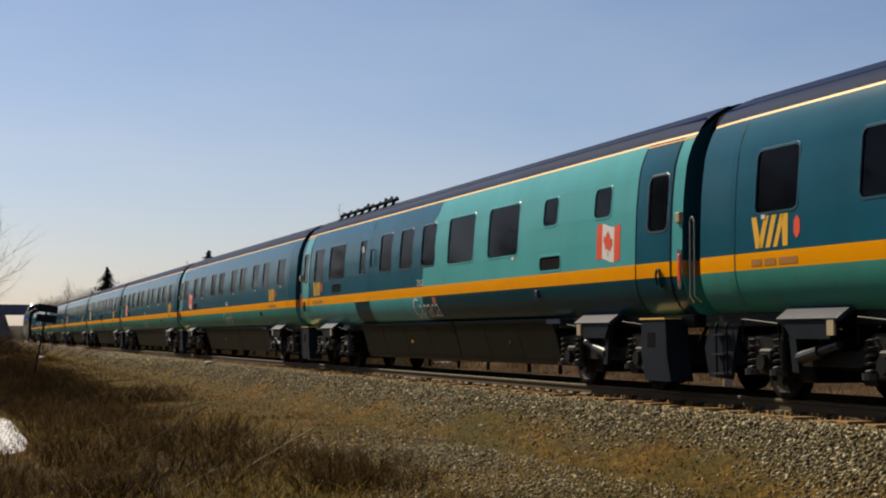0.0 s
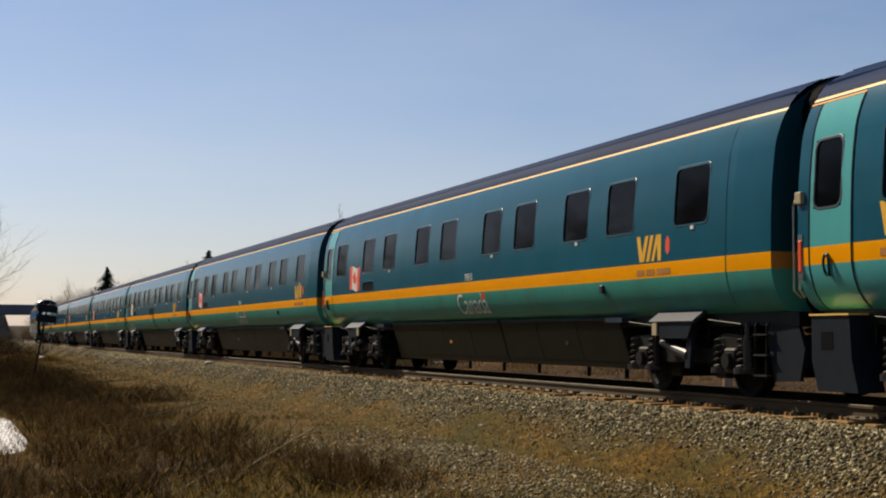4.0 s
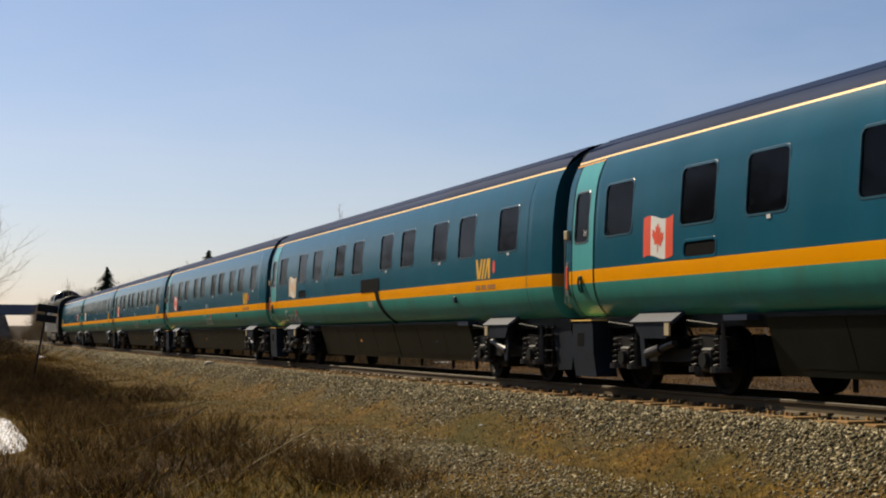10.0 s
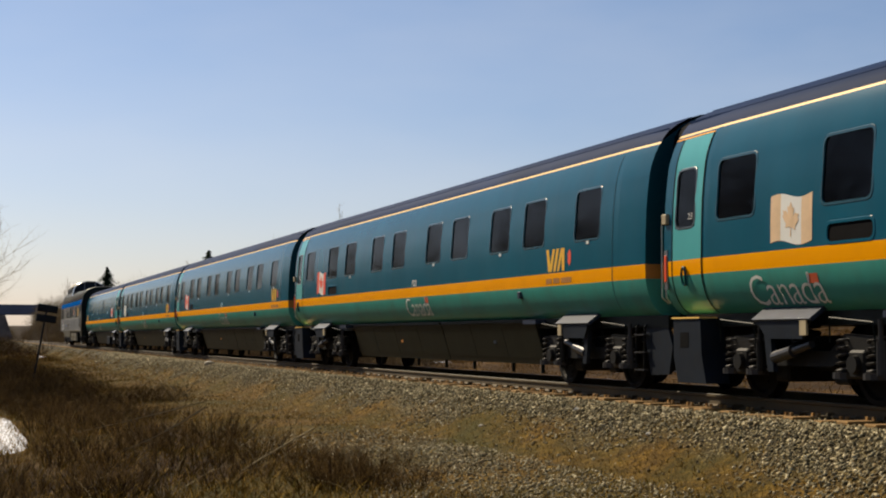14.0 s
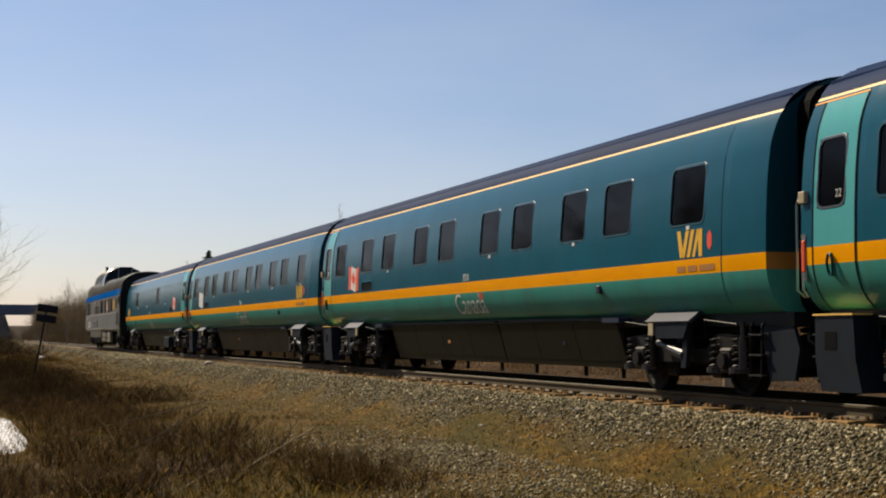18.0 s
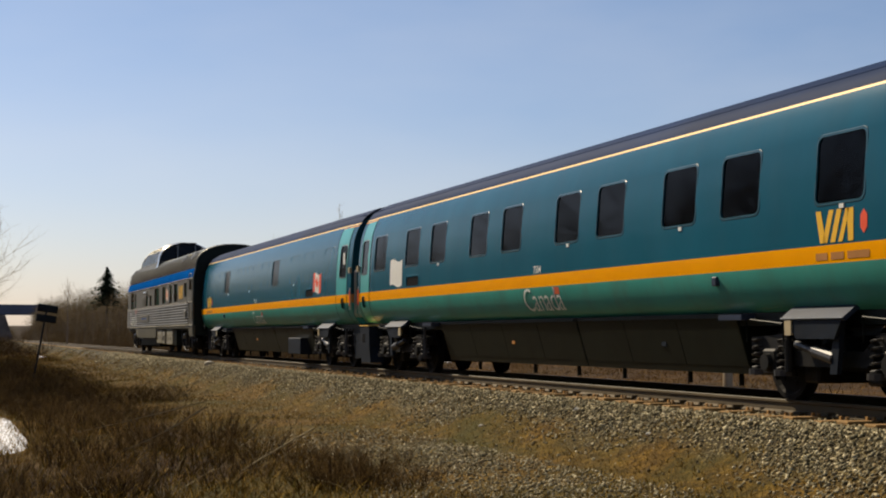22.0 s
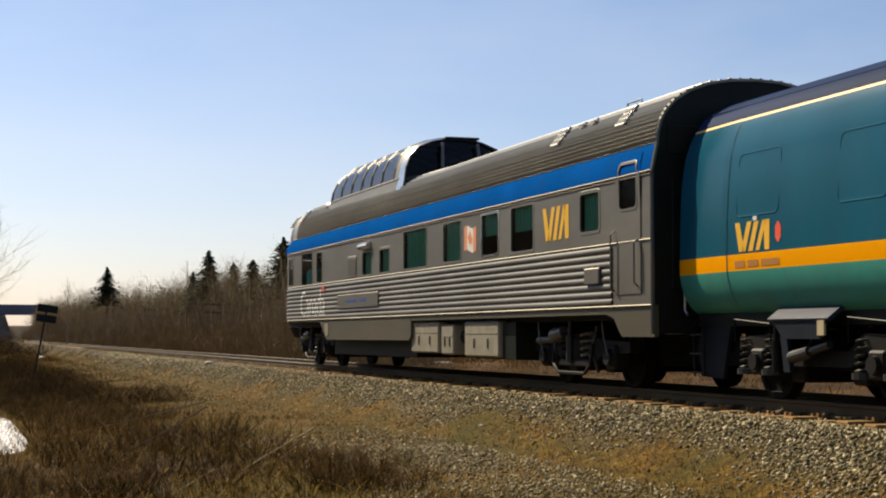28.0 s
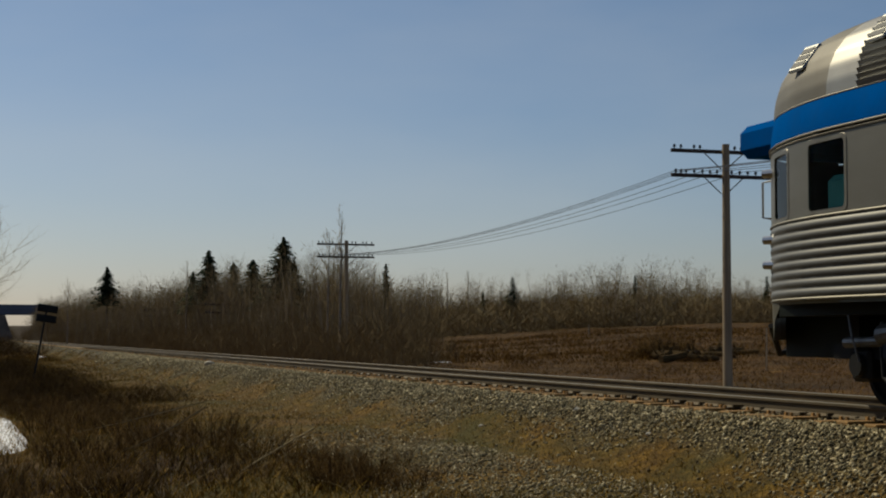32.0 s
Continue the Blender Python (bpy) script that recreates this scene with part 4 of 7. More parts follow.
def make_park_car():
    c = new("observation_car")
    wins = [(-2.47, -1.75, 2.30, 2.88), (-5.44, -4.40, 2.16, 2.91), (-6.95, -6.06, 2.18, 2.90), (-9.15, -8.09, 2.16, 2.90), (-11.84, -10.22, 2.14, 2.92), (-13.7, -12.92, 2.14, 2.65), (-15.17, -14.36, 2.14, 2.65), (-19.72, -19.12, 2.12, 2.89), (-21.45, -20.2, 2.10, 2.93), (-23.25, -22.45, 2.13, 2.89), (-24.45, -23.85, 2.13, 2.88)]
    door = (-1.14, -0.33, 2.32, 3.12)
    xs = sorted({0.05, -1.30, *(x for x, _ in PARK_PLAN)} | {w[i] for w in wins + [door] for i in (0, 1)})
    zl = [FL0 + (FL1 - FL0) * i / (FLUTES * 6) for i in range(FLUTES * 6 + 1)]
    lower = bmesh.new()
    skin(lower, [x for x in xs if x < -1.29], zl, park_half, [], lambda x, z: 0)
    part("fluted_side", lower, M["steel"], c, "fluted stainless steel lower side", smooth=True)
    for s in (-1, 1):
        bm = skin(bmesh.new(), [-1.30, -1.14, -0.33, 0.05], [1.19, 1.35, 2.05], park_cove, [(-1.14, -0.33, 1.35, 2.05)], lambda x, z: 0, sides=(s,))
        part("corner_panel", bm, M["steel_flat"], c)
    zu = sorted({2.05, 2.96} | {w[i] for w in wins for i in (2, 3)})
    bm = skin(bmesh.new(), xs, zu, park_cove, wins + [(-1.14, -0.33, 2.05, 2.96)], lambda x, z: 0)
    part("window_band", bm, M["steel_flat"], c, "brushed stainless steel wall between the windows", smooth=True)
    bm = skin(bmesh.new(), xs, [3.02, 3.06, 3.12, 3.2, 3.28, 3.38], park_half, [], lambda x, z: 0)
    part("blue_band", bm, M["band_blue"], c, "painted blue band along the eaves", smooth=True)
    # mouldings along the wall
    for z, r in ((2.075, 0.016), (2.96, 0.014), (3.0, 0.014), (3.385, 0.012), (1.185, 0.016)):
        for s in (-1, 1):
            bm = bmesh.new()
            pts = [on_side(park_cove if z < 2.96 else park_half, x, z, 0.0 if z > 3 else 0.004, s) for x in xs]
            pipe(bm, pts, r, 6)
            part("moulding", bm, M["steel_flat"], c)
    # roof with fine flutes
    arc = [(1.49, 3.38), (1.48, 3.54), (1.44, 3.72), (1.36, 3.89), (1.22, 4.06), (1.00, 4.22), (0.71, 4.34), (0.37, 4.41), (0.0, 4.43)]
    ay, az = [p[0] for p in arc][::-1], [p[1] for p in arc][::-1]
    N = 19
    half_ring = []
    for i in range(N * 2 + 1):
        u = i / (N * 2) * (len(arc) - 1)
        k = min(int(u), len(arc) - 2)
        y = arc[k][0] + (arc[k + 1][0] - arc[k][0]) * (u - k)
        z = arc[k][1] + (arc[k + 1][1] - arc[k][1]) * (u - k)
        half_ring.append((y, z, 0.038 if i % 2 else 0.0))
    height_at = lambda x: float(np.interp(x, [-18.0, -11.0], [1.0, 0.865]))
    drop = lambda x: max(0.002, 1 - (max(0.0, -23.2 - x) / 2.54) ** 2.5) ** 0.44

    def roof(name, xs, fine, material, label):
        bm = bmesh.new()
        ring = [(y, z, e if fine else 0) for y, z, e in half_ring]
        ring = ring + [(-y, z, e) for y, z, e in ring[-2::-1]]
        g = []
        for x in xs:
            p, dr = park_plan(x), drop(x)
            hk = height_at(x)
            g.append([bm.verts.new((x, -y * p * (1 + e / 1.5), 3.38 + (z - 3.38) * dr * hk + e)) for y, z, e in ring])
        for a, b in zip(g, g[1:]):
            for j in range(len(ring) - 1):
                bm.faces.new((a[j], b[j], b[j + 1], a[j + 1]))
        bmesh.ops.recalc_face_normals(bm, faces=bm.faces)
        return part(name, bm, material, c, label, smooth=not fine)
    roof("roof", [-22.3, -18.0, -14.5, -11.0, -6.0, 0.05], True, M["roof_steel"], "finely fluted stainless steel roof")
    roof("roof_ring", [-22.95, -22.6, -22.3], False, M["ring_steel"], "polished steel ring round the roof")
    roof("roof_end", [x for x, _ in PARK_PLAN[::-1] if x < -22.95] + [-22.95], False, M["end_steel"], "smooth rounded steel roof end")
    # rounded tail wall
    bm = bmesh.new()
    zt = [1.2, 1.6, 2.05, 2.5, 2.96, 3.38]
    g = [[bm.verts.new((-25.62 - 0.03 * (1 - abs(u)), u * HALF_PARK * 0.225, z)) for z in zt] for u in (-1, -0.5, 0, 0.5, 1)]
    for a, b in zip(g, g[1:]):
        for j in range(len(zt) - 1):
            bm.faces.new((a[j], a[j + 1], b[j + 1], b[j]))
    part("tail_wall", bm, M["steel_flat"], c)
    part("tail_housing", boxes((-25.62, -24.6, -1.12, 1.12, 2.99, 3.40), bev=0.10), M["band_blue"], c, "blue lamp housing on the rounded tail")
    for z in (1.62, 1.92, 2.72):
        part("marker_lamp", tube(bmesh.new(), (-24.62, -1.12, z), (-24.78, -1.22, z), 0.06, 0.05, 10), M["chrome"], c)
    bm = bmesh.new()
    pipe(bm, [(-25.0, -0.97, 2.2), (-25.1, -1.05, 2.22), (-25.1, -1.05, 2.65), (-25.0, -0.97, 2.67)], 0.016)
    part("tail_rail", bm, M["chrome"], c)
    # front wall
    bm = bmesh.new()
    ring = [(y, 3.38 + (z - 3.38) * height_at(0.0)) for y, z in arc]
    pts = [(1.57, 0.8), (1.57, 3.0)] + ring
    pts = pts + [(-y, z) for y, z in pts[-2::-1]]
    bm.faces.new([bm.verts.new((0.04, -y, z)) for y, z in pts])
    f0 = list(bm.faces)[0]
    f0.normal_update()
    if f0.normal.x < 0:
        f0.normal_flip()
    # Near-black underframe paint carries the shade on this forward-facing wall and its panels.
    fw = part("front_wall", bm, M["under"], c, "dirty dark end wall with shade put into its colour")
    bm = bmesh.new()
    for y0, y1, z0, z1 in ((-1.35, -0.85, 3.22, 3.62), (0.85, 1.35, 3.22, 3.62), (-0.6, 0.6, 3.45, 3.8), (-1.3, -0.75, 1.4, 2.9)):
        box(bm, 0.04, 0.07, y0, y1, z0, z1, bev=0.015)
    part("end_panel", bm, M["under"], fw)
    bm = bmesh.new()
    edge = [(0.04, -y - 0.01 * (1 if y > 0 else -1), z) for y, z in pts]
    pipe(bm, edge, 0.028, 5)
    part("end_rim", bm, M["steel_flat"], c)
    bm = bmesh.new()
    for k in range(3):
        box(bm, 0.05 + k * 0.05, 0.08 + k * 0.05, -0.62, 0.62, 0.9, 3.3)
    box(bm, 0.0, 0.2, -0.18, 0.18, 0.65, 0.9)
    part("gangway", bm, M["black"], c, "black rubber gangway bellows")
    # doors and windows
    for w in wins:
        for s in (-1, 1):
            o = window(c, *w, park_cove, M["steel_flat"] if w[0] != -6.95 else M["steel_bright"], M["clear"], s, r=0.06, rim=0.035)
            if w[0] < -19:
                continue
            bm = bmesh.new()
            z0 = w[2] if w[0] not in (-5.44, -6.95) else w[2] + 0.34
            n = 14
            g = [[bm.verts.new((w[0] + (w[1] - w[0]) * i / n, s * (1.49 + 0.012 * (i % 2)), z)) for z in (z0, w[3])] for i in range(n + 1)]
            for a, b in zip(g, g[1:]):
                bm.faces.new((a[0], b[0], b[1], a[1]))
            part("blind", bm, M["blind"], o, "green pleated window blind")
    part("lining", boxes((-18.8, -0.4, -0.95, 0.95, 1.3, 3.6)), M["interior"], c)
    bm = bmesh.new()
    box(bm, -24.6, -18.8, -1.1, 1.25, 1.25, 1.3)
    box(bm, -24.4, -18.8, -1.1, 1.1, 3.2, 3.3)
    part("lounge_floor", bm, M["interior"], c)
    part("lounge_wall", boxes((-24.2, -18.8, 1.05, 1.1, 1.3, 3.2), (-18.85, -18.8, -1.1, 1.05, 1.3, 3.2)), M["blind"], c, "green lounge wall seen through the glass")
    for x in (-19.35, -20.6, -21.15, -22.75):
        bm = bmesh.new()
        box(bm, x - 0.28, x + 0.28, -1.46, -1.20, 1.35, 2.52, bev=0.07)
        box(bm, x - 0.28, x + 0.28, -1.30, -0.6, 1.3, 1.75, bev=0.07)
        part("lounge_seat", bm, M["seat"], c, "teal lounge armchair seen through the glass")
    for s in (-1, 1):
        leaf = lambda z, x=0: park_half(max(z, 2.1)) + 0.012
        bm = skin(bmesh.new(), [-1.14, -1.03, -0.44, -0.33], [1.35, 2.05, 2.53, 2.98, 3.17, 3.3], leaf, [(-1.03, -0.44, 2.53, 3.17)], lambda x, z: 1 if z > 2.98 else 0, sides=(s,))
        d = part("door", bm, [M["steel_flat"], M["band_blue"]], c, "closed steel vestibule door, blue at its head")
        window(d, -1.03, -0.44, 2.53, 3.17, lambda z, x=0: leaf(z) + 0.002, M["steel_flat"], M["glass"], s, r=0.08, name="door_window", rim=0.02)
        for x, z0, z1 in ((-0.42, 1.45, 2.1), (-1.2, 1.4, 2.25)):
            part("grab_rail", pipe(bmesh.new(), [(x, s * 1.58, z0), (x, s * 1.64, z0 + 0.05), (x, s * 1.64, z1 - 0.05), (x, s * 1.58, z1)], 0.014), M["steel_flat"], d)
    # panel, awning lamp, hatch, name board, decals
    bp = part("blank_panel", boxes((-16.45, -15.66, -1.582, -1.55, 2.13, 2.62), bev=0.01), M["steel_flat"], c)
    part("panel_plate", boxes((-16.39, -15.72, -1.590, -1.575, 2.19, 2.56), bev=0.005), M["skirt"], bp)
    bm = bmesh.new()
    tube(bm, (-15.2, -1.62, 2.78), (-14.42, -1.62, 2.78), 0.075, n=12)
    box(bm, -15.22, -14.4, -1.62, -1.56, 2.80, 2.87)
    part("awning", bm, M["steel_bright"], c, "polished steel hood over a window")
    part("hatch", boxes((-2.2, -1.66, -1.63, -1.58, 1.52, 1.76), bev=0.015), M["steel_flat"], c)
    part("name_board", boxes((-17.35, -13.7, -1.612, -1.56, 1.42, 1.74), bev=0.008), M["steel_flat"], c, "steel name board")
    x = -16.5
    for ln in (0.16, 0.12, 0.13, 0.13, 0.13, 0.12, 0.0, 0.16, 0.13, 0.12, 0.12):
        if ln:
            part("name_bar", boxes((x, x + ln, -1.617, -1.61, 1.555, 1.615)), M["plate_blue"], c, "blue bar in place of a letter")
        x += (ln or 0.16) + 0.035
    hp = lambda z, xx=0: HALF_PARK + 0.028
    name = words("country_name", c, hp, "Canada", -21.45, 1.28, 0.66, 2.72, M["white"], "white country name painted across the flutes", 0.012, bold=-0.008, space=0.95)
    bm = bmesh.new()
    bm.from_mesh(name.data)
    for k in range(FLUTES * 6):
        bmesh.ops.bisect_plane(bm, geom=bm.verts[:] + bm.edges[:] + bm.faces[:], plane_co=(0, 0, FL0 + (FL1 - FL0) * k / (FLUTES * 6)), plane_no=(0, 0, 1))
    for v in bm.verts:
        v.co.y = -park_half(v.co.z) - 0.004
    bm.to_mesh(name.data)
    bm.free()
    sheet("little_flag", c, hp, [(-18.98, 1.87), (-18.70, 1.87), (-18.70, 2.02), (-18.98, 2.02)], M["little_red"], 0.012)
    slant_mark(c, park_cove, -3.98, -2.9, 2.26, 2.78, fleck=False)
    flag(c, park_cove, -7.88, -7.22, 2.30, 2.74, M["pale_red"], M["white"], M["pale_red"], "sun-faded orange flag decal")
    # skirts under the wall
    for s in (-1, 1):
        y0, y1 = sorted((s * 1.50, s * 1.56))
        bm = bmesh.new()
        prism(bm, [(0.05, 1.19), (0.05, 0.76), (-1.0, 0.76), (-1.12, 0.86), (-1.28, 1.02), (-1.55, 1.08), (-11.3, 1.08), (-11.3, 1.19)], y0, y1)
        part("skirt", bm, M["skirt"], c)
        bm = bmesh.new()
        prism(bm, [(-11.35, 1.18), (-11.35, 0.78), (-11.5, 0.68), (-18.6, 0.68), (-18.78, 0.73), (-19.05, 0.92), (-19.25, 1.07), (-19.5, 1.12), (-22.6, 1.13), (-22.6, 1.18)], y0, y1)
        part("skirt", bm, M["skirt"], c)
        bm = bmesh.new()
        prism(bm, [(-18.86, 1.08), (-18.74, 0.78), (-18.45, 0.78), (-18.45, 1.08)], y0 - 0.012, y1 + 0.012)
        part("skirt_hatch", bm, M["beige"], c)
        bm = bmesh.new()
        for (xa, wa), (xb, wb) in zip(PARK_PLAN, PARK_PLAN[1:]):
            ends = [(xa, wa), (xb, wb)]
            za = [1.13 if x > -24.5 else 0.95 if x > -24.9 else 0.72 for x, _ in ends]
            q = [bm.verts.new((x, s * HALF_PARK * w * 0.985, z)) for (x, w), z in zip(ends, za)] + [bm.verts.new((x, s * HALF_PARK * w, 1.2)) for x, w in ends[::-1]]
            bm.faces.new(q)
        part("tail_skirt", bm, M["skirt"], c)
    for a, b, z0, z1 in ((-11.5, -9.70, 0.44, 1.05), (-9.5, -8.76, 0.42, 0.98), (-8.10, -6.27, 0.40, 1.03)):
        bm = boxes((a, b, -1.50, -0.5, z0, z1), bev=0.03)
        bx = part("battery_box", bm, M["beige"], c, "beige equipment box under the floor")
        bm = bmesh.new()
        for k in (0.3, 0.7):
            x = a + (b - a) * k
            part("latch", boxes((x - 0.025, x + 0.025, -1.525, -1.495, z0 + 0.16, z0 + 0.34), bev=0.01), M["beige"], bx)
        part("lid_edge", boxes((a + 0.05, b - 0.05, -1.508, -1.49, z1 - 0.22, z1 - 0.20)), M["beige"], bx)
    bm = bmesh.new()
    box(bm, -24.3, -0.3, -1.3, 1.3, 1.0, 1.22)
    box(bm, -25.4, -24.3, -0.7, 0.7, 1.0, 1.22)
    box(bm, -25.1, -23.5, -0.75, 0.75, 0.52, 1.02)
    box(bm, -18.6, -11.6, -1.35, 1.35, 0.33, 0.95)
    box(bm, -11.6, -5.6, -0.45, 1.35, 0.33, 1.0)
    box(bm, -6.26, -5.62, -1.42, -0.40, 0.37, 1.0)
    tube(bm, (-9.0, -1.2, 0.75), (-8.2, -1.2, 0.75), 0.16, n=12)
    part("underframe", bm, M["under"], c)
    bm = bmesh.new()
    for s in (-1, 1):
        pipe(bm, [(-25.2, s * 0.9, 0.9), (-25.6, s * 0.55, 0.55), (-25.7, s * 0.3, 0.6)], 0.04)
    box(bm, -26.0, -25.0, -0.16, 0.16, 0.68, 0.98)
    part("coupler", bm, M["bogie"], c, "iron coupler and hoses at the tail")
    # roof fittings
    for x, z, y in ((-1.3, 3.90, -1.31), (-3.8, 3.90, -1.31), (-22.05, 3.98, -1.31), (-23.8, 3.945, -1.20)):
        def tilted(*args, bev=0.0):
            bm = boxes(args, bev=bev)
            bmesh.ops.rotate(bm, cent=(0, 0, 0), matrix=Matrix.Rotation(radians(52), 3, 'X'), verts=bm.verts)
            bmesh.ops.translate(bm, vec=(x, y, z), verts=bm.verts)
            return bm
        rv = part("roof_vent", tilted(-0.17, 0.17, -0.2, 0.2, 0.0, 0.045, bev=0.02), M["roof_steel"], c)
        # Dark plates on the vent paint the shade inside its opening.
        for k in range(3):
            part("louvre", tilted(-0.13, 0.13, -0.15 + k * 0.105, -0.07 + k * 0.105, 0.03, 0.052), M["under"], rv)
    part("roof_grab", pipe(bmesh.new(), [(-2.2, -0.9, 4.10), (-2.2, -0.9, 4.24), (-1.7, -0.9, 4.24), (-1.7, -0.9, 4.10)], 0.016), M["steel_bright"], c)
    for x in (-3.15, -2.7):
        part("roof_hook", pipe(bmesh.new(), [(x, -1.24, 3.94), (x + 0.05, -1.29, 4.0), (x + 0.2, -1.24, 4.04)], 0.025), M["steel_bright"], c)
    # the dome
    prof = [(1.40, 3.64), (1.34, 3.95), (1.29, 4.16), (1.24, 4.44), (1.12, 4.71), (0.91, 4.91), (0.60, 5.04), (0.28, 5.105), (0.0, 5.12)]
    prof = prof + [(-y, z) for y, z in prof[-2::-1]]
    rise = lambda x: float(np.interp(x, [-20.0, -19.95, -19.85, -19.7, -19.5, -19.3, -18.8, -18.3], [0.30, 0.48, 0.66, 0.79, 0.88, 0.93, 0.98, 1.0]))
    xs = [-20.0, -19.95, -19.85, -19.7, -19.5, -19.3, -18.8, -18.3, -17.3, -16.35, -15.5, -14.55, -13.55, -13.2]
    ring = lambda x: [Vector((x, -y * (0.80 + 0.20 * min(1.0, rise(x) / 0.93) ** 1.5), 3.62 + (z - 3.62) * max(rise(x), 0.1) if z > 3.65 else z)) for y, z in prof]
    n = len(prof)
    solid, ribs = bmesh.new(), bmesh.new()
    dome = None
    for k, (xa, xb) in enumerate(zip(xs, xs[1:])):
        A, B = ring(xa), ring(xb)
        for j in range(n - 1):
            base_row = j < 2 or j > n - 4
            if base_row or xb < -19.25 or xa > -13.6:
                solid.faces.new([solid.verts.new(v) for v in (A[j], B[j], B[j + 1], A[j + 1])])
    bmesh.ops.remove_doubles(solid, verts=solid.verts, dist=0.001)
    bmesh.ops.recalc_face_normals(solid, faces=solid.faces)
    dome = part("dome", solid, M["steel_flat"], c, "glazed observation dome with steel ribs", smooth=True)
    for xa, xb in zip(xs, xs[1:]):
        if xb < -19.25 or xa > -13.6:
            continue
        A, B = ring(xa), ring(xb)
        bm = bmesh.new()
        for j in range(2, n - 3):
            bm.faces.new([bm.verts.new(v) for v in (A[j], B[j], B[j + 1], A[j + 1])])
        bmesh.ops.remove_doubles(bm, verts=bm.verts, dist=0.001)
        bmesh.ops.recalc_face_normals(bm, faces=bm.faces)
        part("dome_pane", bm, M["dome_glass"], dome, "curved tinted dome glass", smooth=True)
    for x in [q for q in xs if -19.35 < q < -13.4 and q != -18.8]:
        bm = bmesh.new()
        pipe(bm, [v * 1.0 for v in ring(x)[2:n - 2]], 0.026, 5)
        part("dome_rib", bm, M["steel_flat"], dome)
    for s in (2, n - 3):
        bm = bmesh.new()
        pipe(bm, [ring(x)[s] for x in xs[4:]], 0.022, 5)
        part("dome_sill", bm, M["steel_flat"], dome)
    # front of the dome: polished cowl, arched windscreen in three panes
    front = ring(-13.2)
    lipf = [Vector((-13.05 + 0.20 * (5.14 - v.z), v.y * 0.96, 3.66 + (v.z - 3.66) * 0.95)) for v in front]
    bm = bmesh.new()
    for j in range(n - 1):
        bm.faces.new([bm.verts.new(v) for v in (front[j], lipf[j], lipf[j + 1], front[j + 1])])
    bmesh.ops.remove_doubles(bm, verts=bm.verts, dist=0.001)
    bmesh.ops.recalc_face_normals(bm, faces=bm.faces)
    part("dome_cowl", bm, M["steel_bright"], dome, "polished steel cowl of the dome", smooth=True)
    bm = bmesh.new()
    f = bm.faces.new([bm.verts.new(v - Vector((0.03, 0, 0))) for v in lipf])
    bmesh.ops.triangulate(bm, faces=[f])
    part("windscreen", bm, M["screen_glass"], dome, "dark arched dome windscreen")
    for y in (-0.38, 0.42):
        zt = 4.95
        bm = bmesh.new()
        pipe(bm, [(-12.95 + 0.22 * (5.14 - 3.95), y * 1.15, 3.95), (-12.95 + 0.22 * (5.14 - zt), y, zt)], 0.035, 5)
        part("windscreen_bar", bm, M["dull_metal"], dome)
    part("windscreen_rim", pipe(bmesh.new(), [v + Vector((0.01, 0, 0)) for v in lipf], 0.03, 5), M["bogie"], dome)
    part("dome_visor", boxes((-13.2, -12.98, -0.30, 0.50, 5.05, 5.10), bev=0.02), M["bogie"], dome, "dark visor over the windscreen")
    bm = bmesh.new()
    bmesh.ops.create_uvsphere(bm, u_segments=20, v_segments=12, radius=1.0)
    for v in bm.verts:
        v.co = (-19.98 + v.co.x * 0.30, -1.10 + v.co.y * 0.20, 4.06 + v.co.z * 0.17)
    part("rear_fairing", bm, M["ring_steel"], dome, "rounded polished fairing behind the dome", smooth=True)
    part("dome_lining", boxes((-19.0, -13.3, -1.0, 1.0, 3.4, 3.75)), M["interior"], dome)
    bm = bmesh.new()
    for i in range(6):
        for y in (-0.75, 0.35):
            x = -18.2 + i * 0.85
            box(bm, x - 0.06, x + 0.06, y, y + 0.45, 3.75, 4.22, bev=0.04)
    part("dome_seats", bm, M["interior"], dome)
    # six-wheel look of heavy bogies
    for xc in (-3.55, -21.5):
        bm = bmesh.new()
        for s in (-1, 1):
            o = [(-1.9, 0.52), (-0.95, 0.52), (-0.6, 0.33), (0.6, 0.33), (0.95, 0.52), (1.9, 0.52), (1.9, 0.68), (0.85, 0.72), (-0.85, 0.72), (-1.9, 0.68)]
            prism(bm, [(xc + a, b) for a, b in o], s * 1.06 - 0.08, s * 1.06 + 0.08)
        box(bm, xc - 0.3, xc + 0.3, -1.1, 1.1, 0.42, 0.8)
        box(bm, xc - 1.95, xc + 1.95, -0.62, 0.62, 0.34, 0.72)
        for dx in (-0.72, 0.72):
            box(bm, xc + dx - 0.16, xc + dx + 0.16, -0.95, 0.95, 0.22, 0.55, bev=0.03)
        b = part("bogie", bm, M["bogie"], c, "heavy cast bogie with coil springs")
        for dx in (-1.3, 1.3):
            wheelset(b, xc + dx)
            for s in (-1, 1):
                bm = bmesh.new()
                box(bm, xc + dx - 0.18, xc + dx + 0.18, s * 1.06 - 0.14, s * 1.06 + 0.14, 0.28, 0.64, bev=0.04)
                tube(bm, (xc + dx, s * 1.1, 0.46), (xc + dx, s * 1.26, 0.46), 0.15, 0.12, 12)
                part("axle_box", bm, M["bogie"], b)
        for s in (-1, 1):
            for dx in (-0.42, 0.42):
                # The forward spring takes a paler metal: its highlights are put into the colour.
                bm = coil(bmesh.new(), xc + dx, s * 1.14, 0.40, 0.82, 0.13, 4.0, 0.026)
                part("bolster_spring", bm, M["dull_metal"] if dx > 0 else M["bogie"], b)
